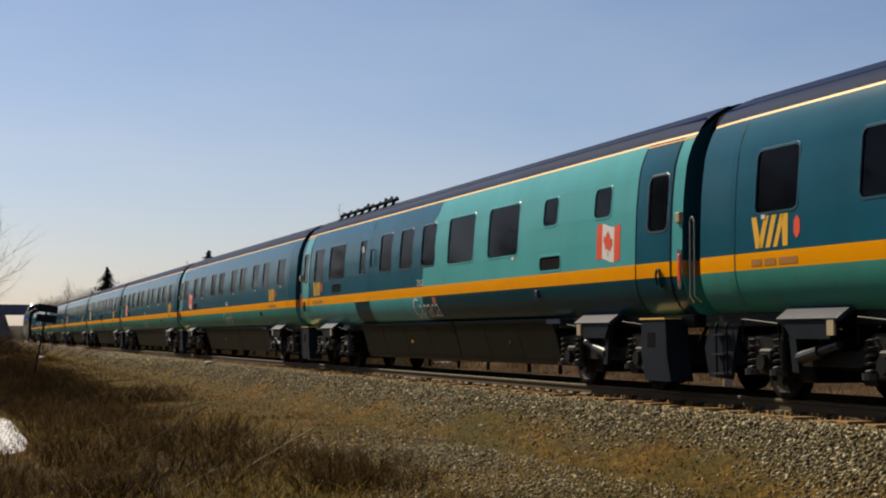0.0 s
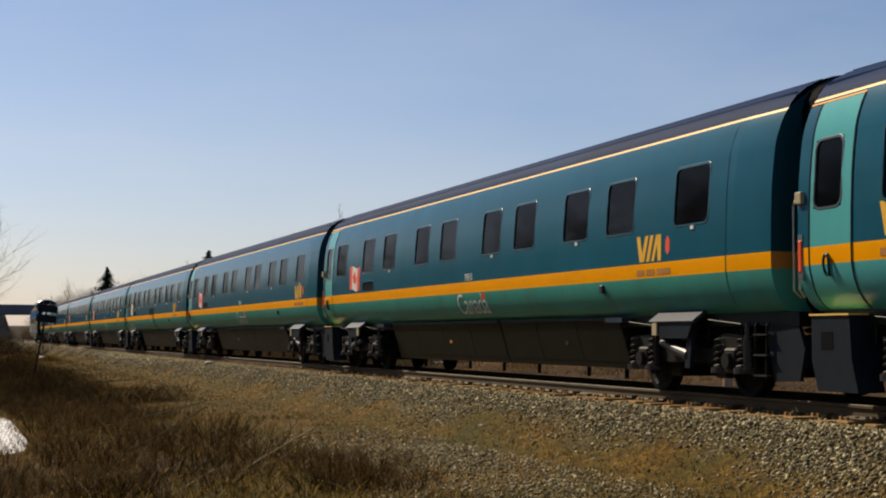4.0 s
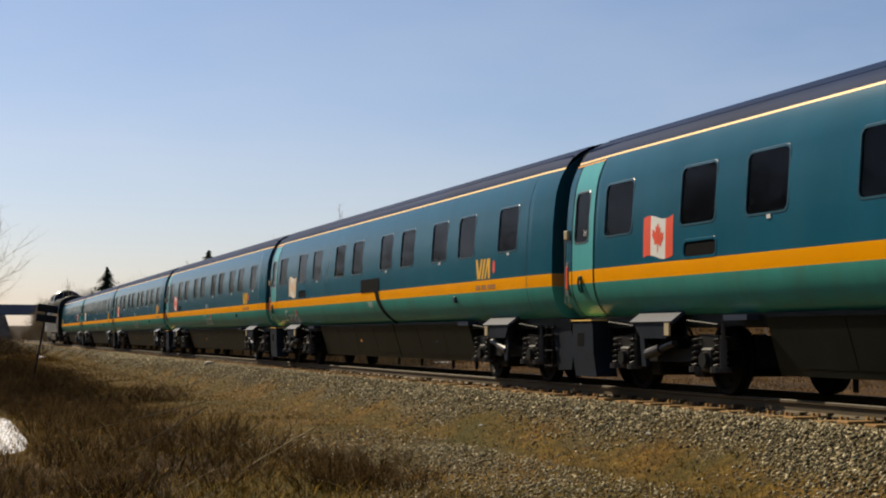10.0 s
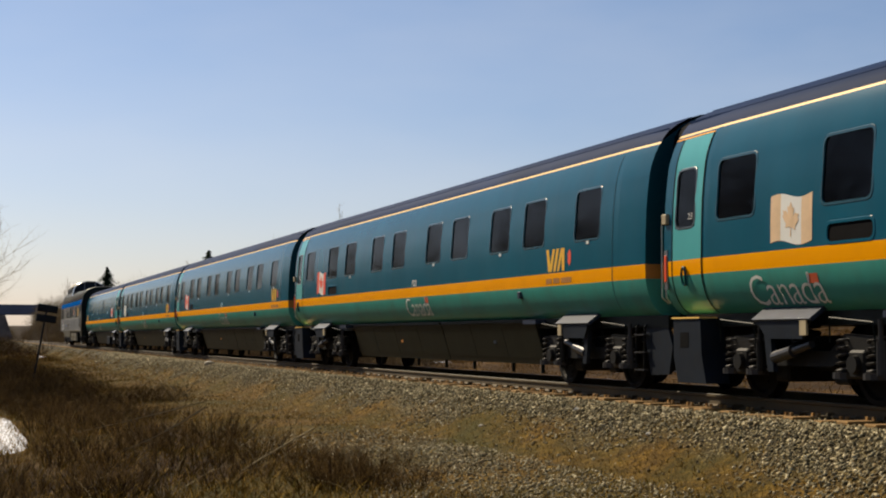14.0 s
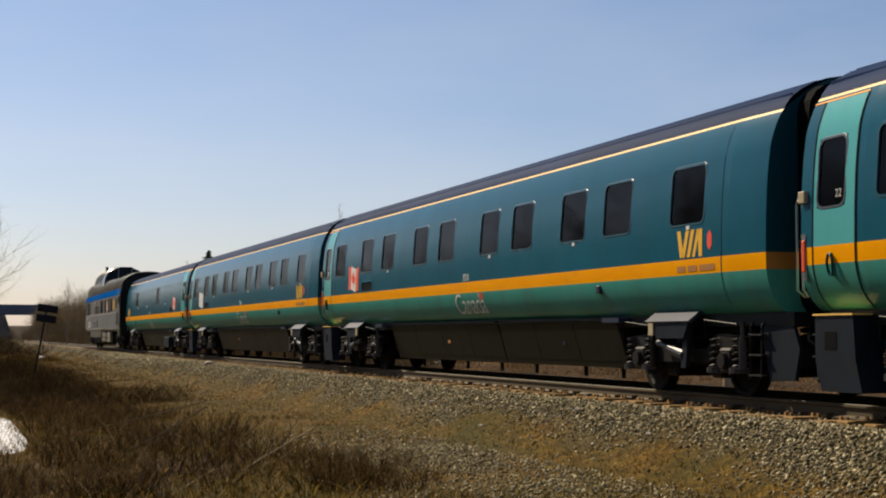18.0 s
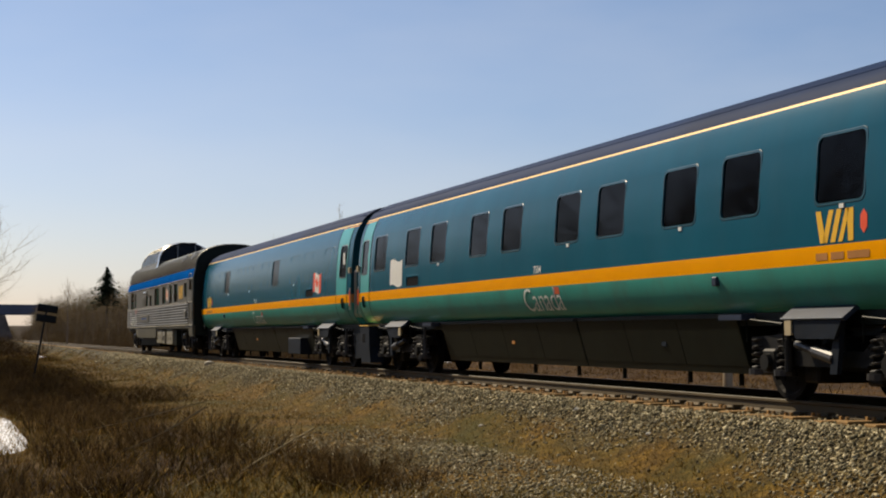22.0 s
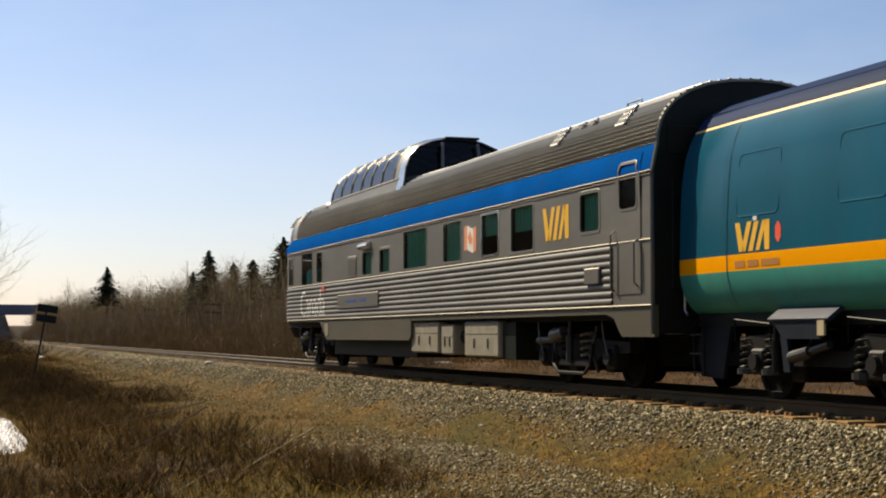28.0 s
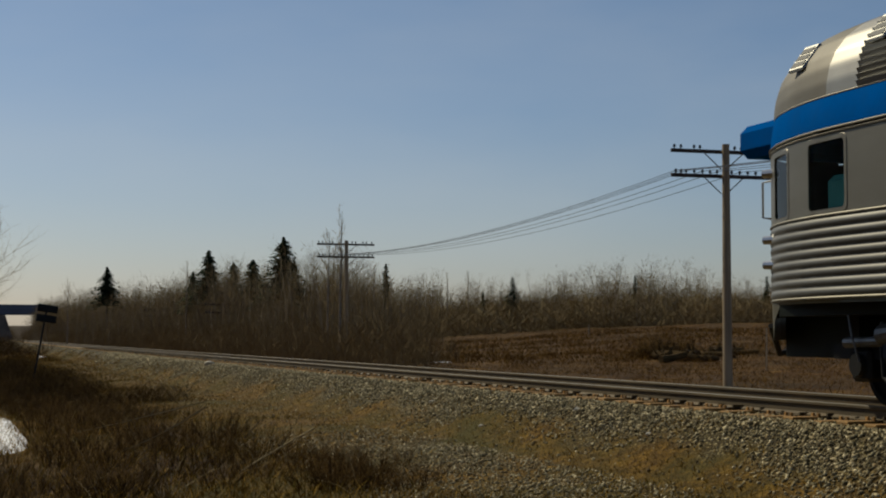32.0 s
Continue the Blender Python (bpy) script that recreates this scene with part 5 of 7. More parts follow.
            bm = tube(bmesh.new(), (xc - 0.1, s * 1.26, 0.36), (xc - 0.1, s * 1.26, 0.78), 0.055, n=10)
            tube(bm, (xc - 0.1, s * 1.26, 0.78), (xc - 0.06, s * 1.26, 1.05), 0.032, n=8)
            part("damper", bm, M["spring"], b, "upright tube damper")
            bm = pipe(bmesh.new(), [(xc - 0.80, s * 1.25, 0.66), (xc - 0.74, s * 1.27, 0.34), (xc - 0.52, s * 1.27, 0.20), (xc + 0.52, s * 1.27, 0.20), (xc + 0.74, s * 1.27, 0.34), (xc + 0.80, s * 1.25, 0.66)], 0.028)
            part("equalizer", bm, M["bogie"], b, "dark bent equalizer bar")
            part("spring_plank", boxes((xc - 0.6, xc + 0.6, *sorted((s * 1.02, s * 1.24)), 0.30, 0.40), bev=0.02), M["bogie"], b)
            bm = tube(bmesh.new(), (xc - 1.55, s * 1.2, 0.70), (xc - 0.75, s * 1.2, 0.72), 0.06, n=10)
            tube(bm, (xc - 0.85, s * 1.2, 0.78), (xc - 0.45, s * 1.2, 0.84), 0.12, 0.09, 12)
            part("brake_cylinder", bm, M["dull_metal"], b, "grey brake cylinder and rod")
            for dx in (-1.3, 1.3):
                part("axle_lead", pipe(bmesh.new(), [(xc + dx + 0.1, s * 1.27, 0.5), (xc + dx + 0.02, s * 1.30, 0.75), (xc + dx - 0.12, s * 1.28, 1.12)], 0.014, 5), M["dull_metal"], b)
                part("brake_hanger", pipe(bmesh.new(), [(xc + dx * 0.62, s * 1.16, 0.22), (xc + dx * 0.58, s * 1.24, 0.55), (xc + dx * 0.66, s * 1.2, 0.92)], 0.03), M["spring"], b)
    return tagged(c, "stainless steel observation car with glass dome and blue band", "railway car", "cars of the train")


observation_car = make_park_car()
CARS.append(observation_car)
# ---- ground ----
RNG = np.random.default_rng(7)


def smooth(a, b, v):
    u = np.clip((v - a) / (b - a), 0, 1)
    return u * u * (3 - 2 * u)


def track_mid(x):
    return TRACK_Y + BEND * np.minimum(x - BEND_X, 0.0) ** 2


def rough(x, y, k):
    """Cheap soft unevenness."""
    return (np.sin(x * 1.3 * k + 0.7 * np.sin(y * 0.9 * k)) * np.cos(y * 1.1 * k + 0.6 * np.sin(x * 0.7 * k)) + 0.5 * np.sin(x * 2.9 * k + y * 2.1 * k + 1.3) * np.cos(y * 3.3 * k - x * 1.1 * k)) / 1.5


def ground_z(x, y):
    u = y - track_mid(x)
    a = np.abs(u)
    shoulder = 1.62 + 0.10 * rough(x, y * 0, 0.35)
    bed = -0.196 - 0.639 * smooth(shoulder, shoulder + 1.75, a)
    near = -0.20 * smooth(3.2, 9.0, -u) + 0.05 * rough(x, y, 0.55) * smooth(2.6, 4.0, a) - 0.10 * smooth(7.5, 10.5, -u)
    far = 0.25 * smooth(6, 10, u) + 2.4 * smooth(16, 72, u) + 0.12 * rough(x, y, 0.16) * smooth(8, 20, u) + 0.8 * rough(x, y, 0.035) * smooth(45, 90, u)
    return bed + near + far


def gz(x, y):
    return float(ground_z(np.array(float(x)), np.array(float(y))))


def spread(a, b, n, power):
    return a + (b - a) * np.linspace(0, 1, n) ** power


gx = np.unique(np.concatenate([np.linspace(3000, 60, 12), np.linspace(60, 0, 25), np.arange(0, -62, -0.3), spread(-62, -220, 90, 1.3), spread(-220, -3500, 40, 2.4)]))
gy = np.unique(np.concatenate([-spread(6, 3000, 24, 2.6), np.arange(-6, 15.5, 0.24), spread(15.5, 110, 60, 1.4), spread(110, 3500, 24, 2.2)]))
GX, GY = np.meshgrid(gx, gy, indexing="ij")
GZ = ground_z(GX, GY)
nx, ny = GX.shape
idx = np.arange(nx * ny).reshape(nx, ny)
quads = np.stack([idx[:-1, :-1], idx[1:, :-1], idx[1:, 1:], idx[:-1, 1:]], -1).reshape(-1, 4)


def ground_material():
    m, nt, b = node_mat("ground_cover")
    at = nt.nodes.new("ShaderNodeAttribute")
    at.attribute_name = "zones"
    sep = nt.nodes.new("ShaderNodeSeparateColor")
    nt.links.new(at.outputs["Color"], sep.inputs[0])
    cells, spot = nt.nodes.new("ShaderNodeTexVoronoi"), nt.nodes.new("ShaderNodeTexCoord")
    cells.inputs["Scale"].default_value = 24.0
    nt.links.new(spot.outputs["Object"], cells.inputs["Vector"])
    tint = nt.nodes.new("ShaderNodeSeparateColor")
    nt.links.new(cells.outputs["Color"], tint.inputs[0])
    ballast = ramp(nt, tint.outputs[0], [(0.0, (0.040, 0.030, 0.012)), (0.3, (0.12, 0.094, 0.041)), (0.6, (0.23, 0.185, 0.083)), (0.85, (0.38, 0.31, 0.15)), (1.0, (0.60, 0.50, 0.27))])
    # Stone colour darkens towards cell edges: shade between stones painted in.
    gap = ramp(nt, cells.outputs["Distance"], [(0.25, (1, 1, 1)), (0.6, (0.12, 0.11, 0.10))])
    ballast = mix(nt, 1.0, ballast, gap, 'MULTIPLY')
    ballast = mix(nt, ramp(nt, tex(nt, 0.5, 4), [(0.45, (0, 0, 0)), (0.72, (0.30,) * 3)]), ballast, (0.10, 0.070, 0.022))
    straw = ramp(nt, tex(nt, 5.0, 9, 0.78), [(0.32, (0.022, 0.012, 0.002)), (0.5, (0.110, 0.060, 0.008)), (0.68, (0.30, 0.172, 0.026))])
    straw = mix(nt, ramp(nt, tex(nt, 0.45, 4), [(0.42, (0, 0, 0)), (0.68, (0.8,) * 3)]), straw, (0.048, 0.046, 0.006))
    field = ramp(nt, tex(nt, 0.55, 9, 0.72), [(0.30, (0.018, 0.008, 0.001)), (0.5, (0.078, 0.036, 0.005)), (0.70, (0.185, 0.096, 0.015))])
    field = mix(nt, ramp(nt, tex(nt, 0.11, 5, 0.6), [(0.40, (0, 0, 0)), (0.62, (0.75,) * 3)]), field, (0.050, 0.030, 0.008))
    w = ramp(nt, tex(nt, 1.3, 7, 0.7), [(0.35, (0, 0, 0)), (0.65, (1, 1, 1))])
    edge = nt.nodes.new("ShaderNodeMath")
    edge.operation = 'MULTIPLY_ADD'
    edge.inputs[1].default_value = 1.7
    sub = nt.nodes.new("ShaderNodeMath")
    sub.operation, sub.use_clamp = 'SUBTRACT', True
    nt.links.new(sep.outputs[0], edge.inputs[0])
    edge.inputs[2].default_value = 0.0
    nt.links.new(edge.outputs[0], sub.inputs[0])
    half = nt.nodes.new("ShaderNodeMath")
    half.operation = 'MULTIPLY'
    half.inputs[1].default_value = 0.75
    nt.links.new(w, half.inputs[0])
    nt.links.new(half.outputs[0], sub.inputs[1])
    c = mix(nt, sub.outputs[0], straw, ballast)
    c = mix(nt, sep.outputs[1], c, field)
    # Dark soil tone under the brush; the brush's shade is put into this colour.
    brush_shade = ramp(nt, tex(nt, 7.0, 8, 0.75), [(0.3, (0.010, 0.005, 0.0015)), (0.52, (0.034, 0.016, 0.0035)), (0.75, (0.115, 0.058, 0.012))])
    c = mix(nt, sep.outputs[2], c, brush_shade)
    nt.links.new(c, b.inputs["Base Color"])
    b.inputs["Roughness"].default_value = 0.95
    b.inputs["Specular IOR Level"].default_value = 0.15
    bump(nt, b, mix(nt, 0.5, tex(nt, 17, 5, 0.7), gap), 0.9, 0.05)
    return m


def zones(x, y):
    u = y - track_mid(x)
    n = rough(x, y, 0.5) * 0.5 + rough(x, y, 1.7) * 0.3
    ballast = 1 - smooth(2.0, 3.0, np.abs(u) + 1.0 * n)
    pad = smooth(0.2, 0.9, 1 - np.hypot((x + 19.5) / 5, (y - 6.2) / 1.6)) * 0.7
    ballast = np.maximum(ballast, pad)
    field = smooth(3.5, 7.0, u)
    return ballast, field


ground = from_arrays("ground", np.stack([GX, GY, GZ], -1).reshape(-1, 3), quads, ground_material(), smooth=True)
zb, zf = zones(GX, GY)
# Mask of the brush ground that takes the painted shade.
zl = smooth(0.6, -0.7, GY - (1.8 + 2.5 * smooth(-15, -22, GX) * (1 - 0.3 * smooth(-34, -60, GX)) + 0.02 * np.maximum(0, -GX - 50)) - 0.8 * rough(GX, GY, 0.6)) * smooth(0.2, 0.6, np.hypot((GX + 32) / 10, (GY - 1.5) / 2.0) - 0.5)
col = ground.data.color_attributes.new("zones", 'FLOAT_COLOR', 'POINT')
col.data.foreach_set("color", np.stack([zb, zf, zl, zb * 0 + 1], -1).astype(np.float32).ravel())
tagged(ground, "dry spring ground with gravel bed, straw and brown field", "ground", kind="structure")


def soft_bits(name, base, amount, rough_v=0.9, spec=0.04):
    """A material whose colour differs from one loose piece to the next."""
    m, nt, b = node_mat(name)
    g = nt.nodes.new("ShaderNodeNewGeometry")
    c = ramp(nt, g.outputs["Random Per Island"], [(i / (len(base) - 1), q) for i, q in enumerate(base)])
    c = mix(nt, amount, c, ramp(nt, tex(nt, 25, 4, 0.7), [(0.3, (0.3, 0.3, 0.3)), (0.7, (1.2, 1.2, 1.2))]), 'MULTIPLY')
    nt.links.new(c, b.inputs["Base Color"])
    b.inputs["Roughness"].default_value, b.inputs["Specular IOR Level"].default_value = rough_v, spec
    return m


STONE = soft_bits("crushed_stone", [(0.052, 0.042, 0.021), (0.20, 0.164, 0.085), (0.115, 0.100, 0.056), (0.37, 0.308, 0.17), (0.24, 0.215, 0.13), (0.70, 0.60, 0.37), (0.22, 0.155, 0.068), (0.085, 0.070, 0.036), (0.48, 0.405, 0.24)], 0.5, 0.85, 0.2)

CUBE_F = np.array([(0, 1, 3, 2), (4, 6, 7, 5), (0, 4, 5, 1), (2, 3, 7, 6), (0, 2, 6, 4), (1, 5, 7, 3)])


OCTA = np.array([(1, 0, 0), (-1, 0, 0), (0, 1, 0), (0, -1, 0), (0, 0, 1), (0, 0, -1)], np.float64)
OCTA_F = np.array([(0, 2, 4), (2, 1, 4), (1, 3, 4), (3, 0, 4), (2, 0, 5), (1, 2, 5), (3, 1, 5), (0, 3, 5)])


def stones(name, x, y, size, label):
    n = len(x)
    v = OCTA[None] * RNG.uniform(0.7, 1.25, (n, 6, 1)) * np.array([1.15, 0.95, 0.75]) * size[:, None, None] + RNG.normal(0, 0.2, (n, 6, 3)) * size[:, None, None]
    q = RNG.normal(size=(n, 4))
    q /= np.linalg.norm(q, axis=1)[:, None]
    w, a, b, c = q.T
    R = np.stack([1 - 2 * (b * b + c * c), 2 * (a * b - c * w), 2 * (a * c + b * w), 2 * (a * b + c * w), 1 - 2 * (a * a + c * c), 2 * (b * c - a * w), 2 * (a * c - b * w), 2 * (b * c + a * w), 1 - 2 * (a * a + b * b)], -1).reshape(n, 3, 3)
    v = np.einsum("nij,nkj->nki", R, v)
    v += np.stack([x, y, ground_z(x, y) + size * 0.25], -1)[:, None, :]
    f = OCTA_F[None] + (np.arange(n) * 6)[:, None, None]
    ob = from_arrays(name, v.reshape(-1, 3), f.reshape(-1, 3), STONE)
    return tagged(ob, label, "gravel", kind="stuff")


def scatter_bed(n, xa, xb, ua, ub, power=1.0):
    x = xa + (xb - xa) * RNG.random(n) ** power
    u = RNG.uniform(ua, ub, n)
    return x, track_mid(x) + u


bx, by = scatter_bed(84000, -9, -90, -4.4, -1.36, 1.6)
keep = RNG.random(len(bx)) < 1 - 0.97 * smooth(1.9, 2.9, track_mid(bx) - by + 0.7 * rough(bx, by, 0.8))
bx, by = bx[keep], by[keep]
fx, fy = scatter_bed(7000, -9, -60, -1.2, 1.6, 1.2)
px = RNG.uniform(-26, -14, 8000)
py = RNG.uniform(4.4, 7.4, 8000)
stones("track_ballast", np.concatenate([bx, fx]), np.concatenate([by, fy]), np.concatenate([RNG.uniform(0.011, 0.032, len(bx)) * (1 + 0.8 * smooth(-40, -100, bx)), RNG.uniform(0.014, 0.028, len(fx))]), "crushed grey-brown stone ballast beside the track")
stones("gravel", px, py, RNG.uniform(0.010, 0.026, len(px)), "loose gravel among the dry grass")
for x, y, s in ((-53.4, 8.8, 0.22), (-22.6, 7.9, 0.06), (-20.5, 8.6, 0.065), (-17.5, 8.3, 0.055), (-26.4, 8.3, 0.06), (-16.0, 8.9, 0.06)):
    bm = bmesh.new()
    bmesh.ops.create_icosphere(bm, subdivisions=2, radius=s)
    for v in bm.verts:
        v.co *= 0.75 + 0.5 * noise.noise(v.co * 5 / s * 0.2 + Vector((x, y, 0)))
        v.co.z *= 0.6
    st = part("stone", bm, plain("pale_stone", (0.50, 0.46, 0.37), 0.85, vary=0.2, scale=8, bumpy=0.3))
    st.location = (x, y, float(ground_z(np.array(x), np.array(y))) + s * 0.15)
    tagged(st, "pale weathered stone lying on the ballast", "stone", "pale stones on the ballast")

# ---- track ----
RUST = plain("rail_side_rust", (0.09, 0.063, 0.028), 0.75, metal=0.2, vary=0.3, scale=4, bumpy=0.2, stretch=(0.3, 1, 1))
RAILTOP = plain("rail_top_steel", (0.075, 0.064, 0.040), 0.6, metal=0.2, vary=0.1, scale=3, bumpy=0.02)
TIEWOOD = plain("tie_timber", (0.30, 0.165, 0.045), 0.9, vary=0.45, scale=5, grain=60, bumpy=0.5, stretch=(3, 0.3, 3))
rail_x = np.concatenate([np.arange(60, -80, -4.0), np.arange(-80, -440, -9.0)])
PROFILE = [(-0.07, -0.17), (0.07, -0.17), (0.07, -0.155), (0.012, -0.13), (0.012, -0.045), (0.036, -0.035), (0.036, -0.006), (0.028, 0.0), (-0.028, 0.0), (-0.036, -0.006), (-0.036, -0.035), (-0.012, -0.045), (-0.012, -0.13), (-0.07, -0.155)]
track = new("railway_track")
tagged(track, "single railway track with rusty rails on wooden ties", "railway track", kind="structure")
for s in (-1, 1):
    bm = bmesh.new()
    rings = [[bm.verts.new((x, track_y(x) + s * 0.7525 + a, b)) for a, b in PROFILE] for x in rail_x]
    n = len(PROFILE)
    for r0, r1 in zip(rings, rings[1:]):
        for i in range(n):
            f = bm.faces.new((r0[i], r0[(i + 1) % n], r1[(i + 1) % n], r1[i]))
            f.material_index = 1 if i in (6, 7, 8) else 0
    bmesh.ops.recalc_face_normals(bm, faces=bm.faces)
    part("rail", bm, [RUST, RAILTOP], track, "rusty steel rail with a worn bright top")
TIE = 0.535
tie_me = bpy.data.meshes.new("tie")
bm = boxes((-0.115, 0.115, -1.30, 1.30, -0.34, -0.165), bev=0.012)
for s in (-1, 1):
    for e in (-0.06, 0.06):
        box(bm, e - 0.02, e + 0.02, s * 0.93 - 0.015, s * 0.93 + 0.015, -0.165, -0.125)
    box(bm, -0.13, 0.13, s * 0.7525 - 0.17, s * 0.7525 + 0.17, -0.167, -0.155, mat=1)
    box(bm, 0.115, 0.15, s * 0.7525 - 0.11, s * 0.7525 + 0.11, -0.20, -0.12, mat=1)
bm.to_mesh(tie_me)
bm.free()
tie_me.materials.append(TIEWOOD)
tie_me.materials.append(RUST)
rr = random.Random(3)
far_v, far_f = [], []
for k in range(720):
    x = 14 - k * TIE
    y = track_y(x) + rr.uniform(-0.05, 0.05)
    if 10 <= k < 250:
        o = new("tie", tie_me)
        o.parent = track
        o.location = (x, y, rr.uniform(-0.012, 0.01))
        o.rotation_euler = (rr.uniform(-0.01, 0.01), 0, rr.uniform(-0.02, 0.02))
    else:
        n0 = len(far_v)
        far_v += [(x + a * 0.115, y + b * 1.3, c) for a in (-1, 1) for b in (-1, 1) for c in (-0.34, -0.165)]
        far_f += [[i + n0 for i in q] for q in CUBE_F.tolist()]
rest = from_arrays("tie_run", np.array(far_v), np.array(far_f), TIEWOOD)
rest.parent = track
tagged(rest, "weathered wooden ties further along", kind="stuff")

# ---- grass and brush ----
STRAW = soft_bits("dry_grass", [(0.080, 0.043, 0.006), (0.24, 0.135, 0.018), (0.48, 0.285, 0.05), (0.125, 0.070, 0.008), (0.100, 0.085, 0.011)], 0.5)
TWIG = soft_bits("bare_twigs", [(0.018, 0.010, 0.0035), (0.042, 0.023, 0.007), (0.12, 0.07, 0.02), (0.028, 0.016, 0.005)], 0.4)


def blades(name, x, y, h, w, lean, material, label, category):
    """Thin bent blades that end in a point."""
    n = len(x)
    a = RNG.uniform(0, math.tau, n)
    side = np.stack([np.cos(a), np.sin(a), np.zeros(n)], -1)
    tip = np.stack([RNG.normal(0, lean, n) * h, RNG.normal(0, lean, n) * h, h * RNG.uniform(0.6, 1, n)], -1)
    p0 = np.stack([x, y, ground_z(x, y) - 0.02], -1)
    mid = p0 + tip * np.array([0.35, 0.35, 0.6])
    v = np.stack([p0 - side * w[:, None], p0 + side * w[:, None], mid + side * w[:, None] * 0.7, mid - side * w[:, None] * 0.7, p0 + tip], 1)
    f = np.array([(0, 1, 2), (0, 2, 3), (3, 2, 4)])[None] + (np.arange(n) * 5)[:, None, None]
    return tagged(from_arrays(name, v.reshape(-1, 3), f.reshape(-1, 3), material), label, category, kind="stuff")


n = 175000
x = -10 - 120 * RNG.random(n) ** 1.7
y = RNG.uniform(-1, 9.6, n)
u = track_mid(x) - y
clump = rough(x, y, 0.9) + 0.6 * rough(x, y, 2.3)
keep = (u > 2.2 + 0.6 * rough(x, y, 0.6)) & (clump + RNG.normal(0, 0.5, n) > -0.45) & ~((np.hypot((x + 19.5) / 4.5, (y - 6.1) / 1.3) < 1) & (RNG.random(n) < 0.8))
x, y = x[keep], y[keep]
blades("dry_grass", x, y, RNG.uniform(0.03, 0.12, len(x)) * (1 + 1.3 * smooth(6.5, 3.5, y)), RNG.uniform(0.003, 0.008, len(x)) * (1 + 2.0 * smooth(-30, -110, x)), 0.7, STRAW, "short dry straw-coloured grass", "grass")
n = 80000
x = RNG.uniform(-150, -24, n)
u = RNG.uniform(3.5, 60, n) 
y = track_mid(x) + u
keep = rough(x, y, 0.4) + RNG.normal(0, 0.4, n) > -0.2
x, y = x[keep], y[keep]
RUSSET = soft_bits("russet_grass", [(0.046, 0.019, 0.003), (0.120, 0.053, 0.008), (0.24, 0.132, 0.028), (0.078, 0.032, 0.005)], 0.4)
blades("field_grass", x, y, RNG.uniform(0.08, 0.22, len(x)) * (1 + (x < -70)), RNG.uniform(0.006, 0.014, len(x)) * (1 + (x < -70)), 0.8, RUSSET, "russet dead grass and weeds of the field", "grass")


def twig_arrays(segs):
    """Three-sided tapered bars from rows of (p0, p1, r0, r1); those that end in a point are spikes."""
    p0, p1, r0, r1 = (np.array([s[i] for s in segs], float) for i in range(4))
    d = p1 - p0
    d /= np.linalg.norm(d, axis=1)[:, None] + 1e-9
    ref = np.where(np.abs(d[:, 2:3]) < 0.9, np.array([[0, 0, 1.0]]), np.array([[1.0, 0, 0]]))
    a = np.cross(d, ref)
    a /= np.linalg.norm(a, axis=1)[:, None] + 1e-9
    b = np.cross(d, a)
    ring = lambda p, r: [p + (a * math.cos(k * math.tau / 3) + b * math.sin(k * math.tau / 3)) * r[:, None] for k in range(3)]
    low, high = ring(p0, r0), ring(p1, r1)
    tip = r1 <= 0
    v1 = np.stack([q[~tip] for q in low + high], 1)
    f1 = np.array([(0, 1, 4), (0, 4, 3), (1, 2, 5), (1, 5, 4), (2, 0, 3), (2, 3, 5)])[None] + (np.arange(len(v1)) * 6)[:, None, None]
    v2 = np.stack([q[tip] for q in low] + [p1[tip]], 1)
    f2 = np.array([(0, 1, 3), (1, 2, 3), (2, 0, 3)])[None] + (np.arange(len(v2)) * 4)[:, None, None] + len(v1) * 6
    return np.concatenate([v1.reshape(-1, 3), v2.reshape(-1, 3)]), np.concatenate([f1.reshape(-1, 3), f2.reshape(-1, 3)])


def grow(r, p, d, length, rad, depth, segs, spread_a=0.6, kids=(2, 3), joints=2):
    """A branch of a few joints that ends in a point, with shorter twigs at each joint."""
    n = joints if depth > 0 else 1
    for i in range(n):
        d = (d + Vector((r.uniform(-1, 1), r.uniform(-1, 1), r.uniform(-0.4, 0.9))) * 0.16).normalized()
        q = p + d * (length / n)
        segs.append((tuple(p), tuple(q), rad * (1 - i / n * 0.45), 0.0 if i == n - 1 else rad * (1 - (i + 1) / n * 0.45)))
        if depth > 0:
            for _ in range(r.randint(*kids)):
                side = Vector((r.uniform(-1, 1), r.uniform(-1, 1), r.uniform(-0.1, 0.8))).normalized()
                grow(r, p.lerp(q, r.uniform(0.3, 0.95)), (d * (1 - spread_a) + side * spread_a).normalized(), length * r.uniform(0.35, 0.65), rad * 0.5, depth - 1, segs, spread_a, kids)
        p = q


def slivers(p, q, w):
    """Fine twigs, each one thin triangle from p to its tip q, w wide at its foot; numpy arrays."""
    d = q - p
    side = np.cross(d, RNG.normal(size=d.shape))
    side /= np.linalg.norm(side, axis=1)[:, None] + 1e-9
    v = np.stack([p - side * w[:, None] / 2, p + side * w[:, None] / 2, q], 1).reshape(-1, 3)
    return v, np.arange(len(v)).reshape(-1, 3)


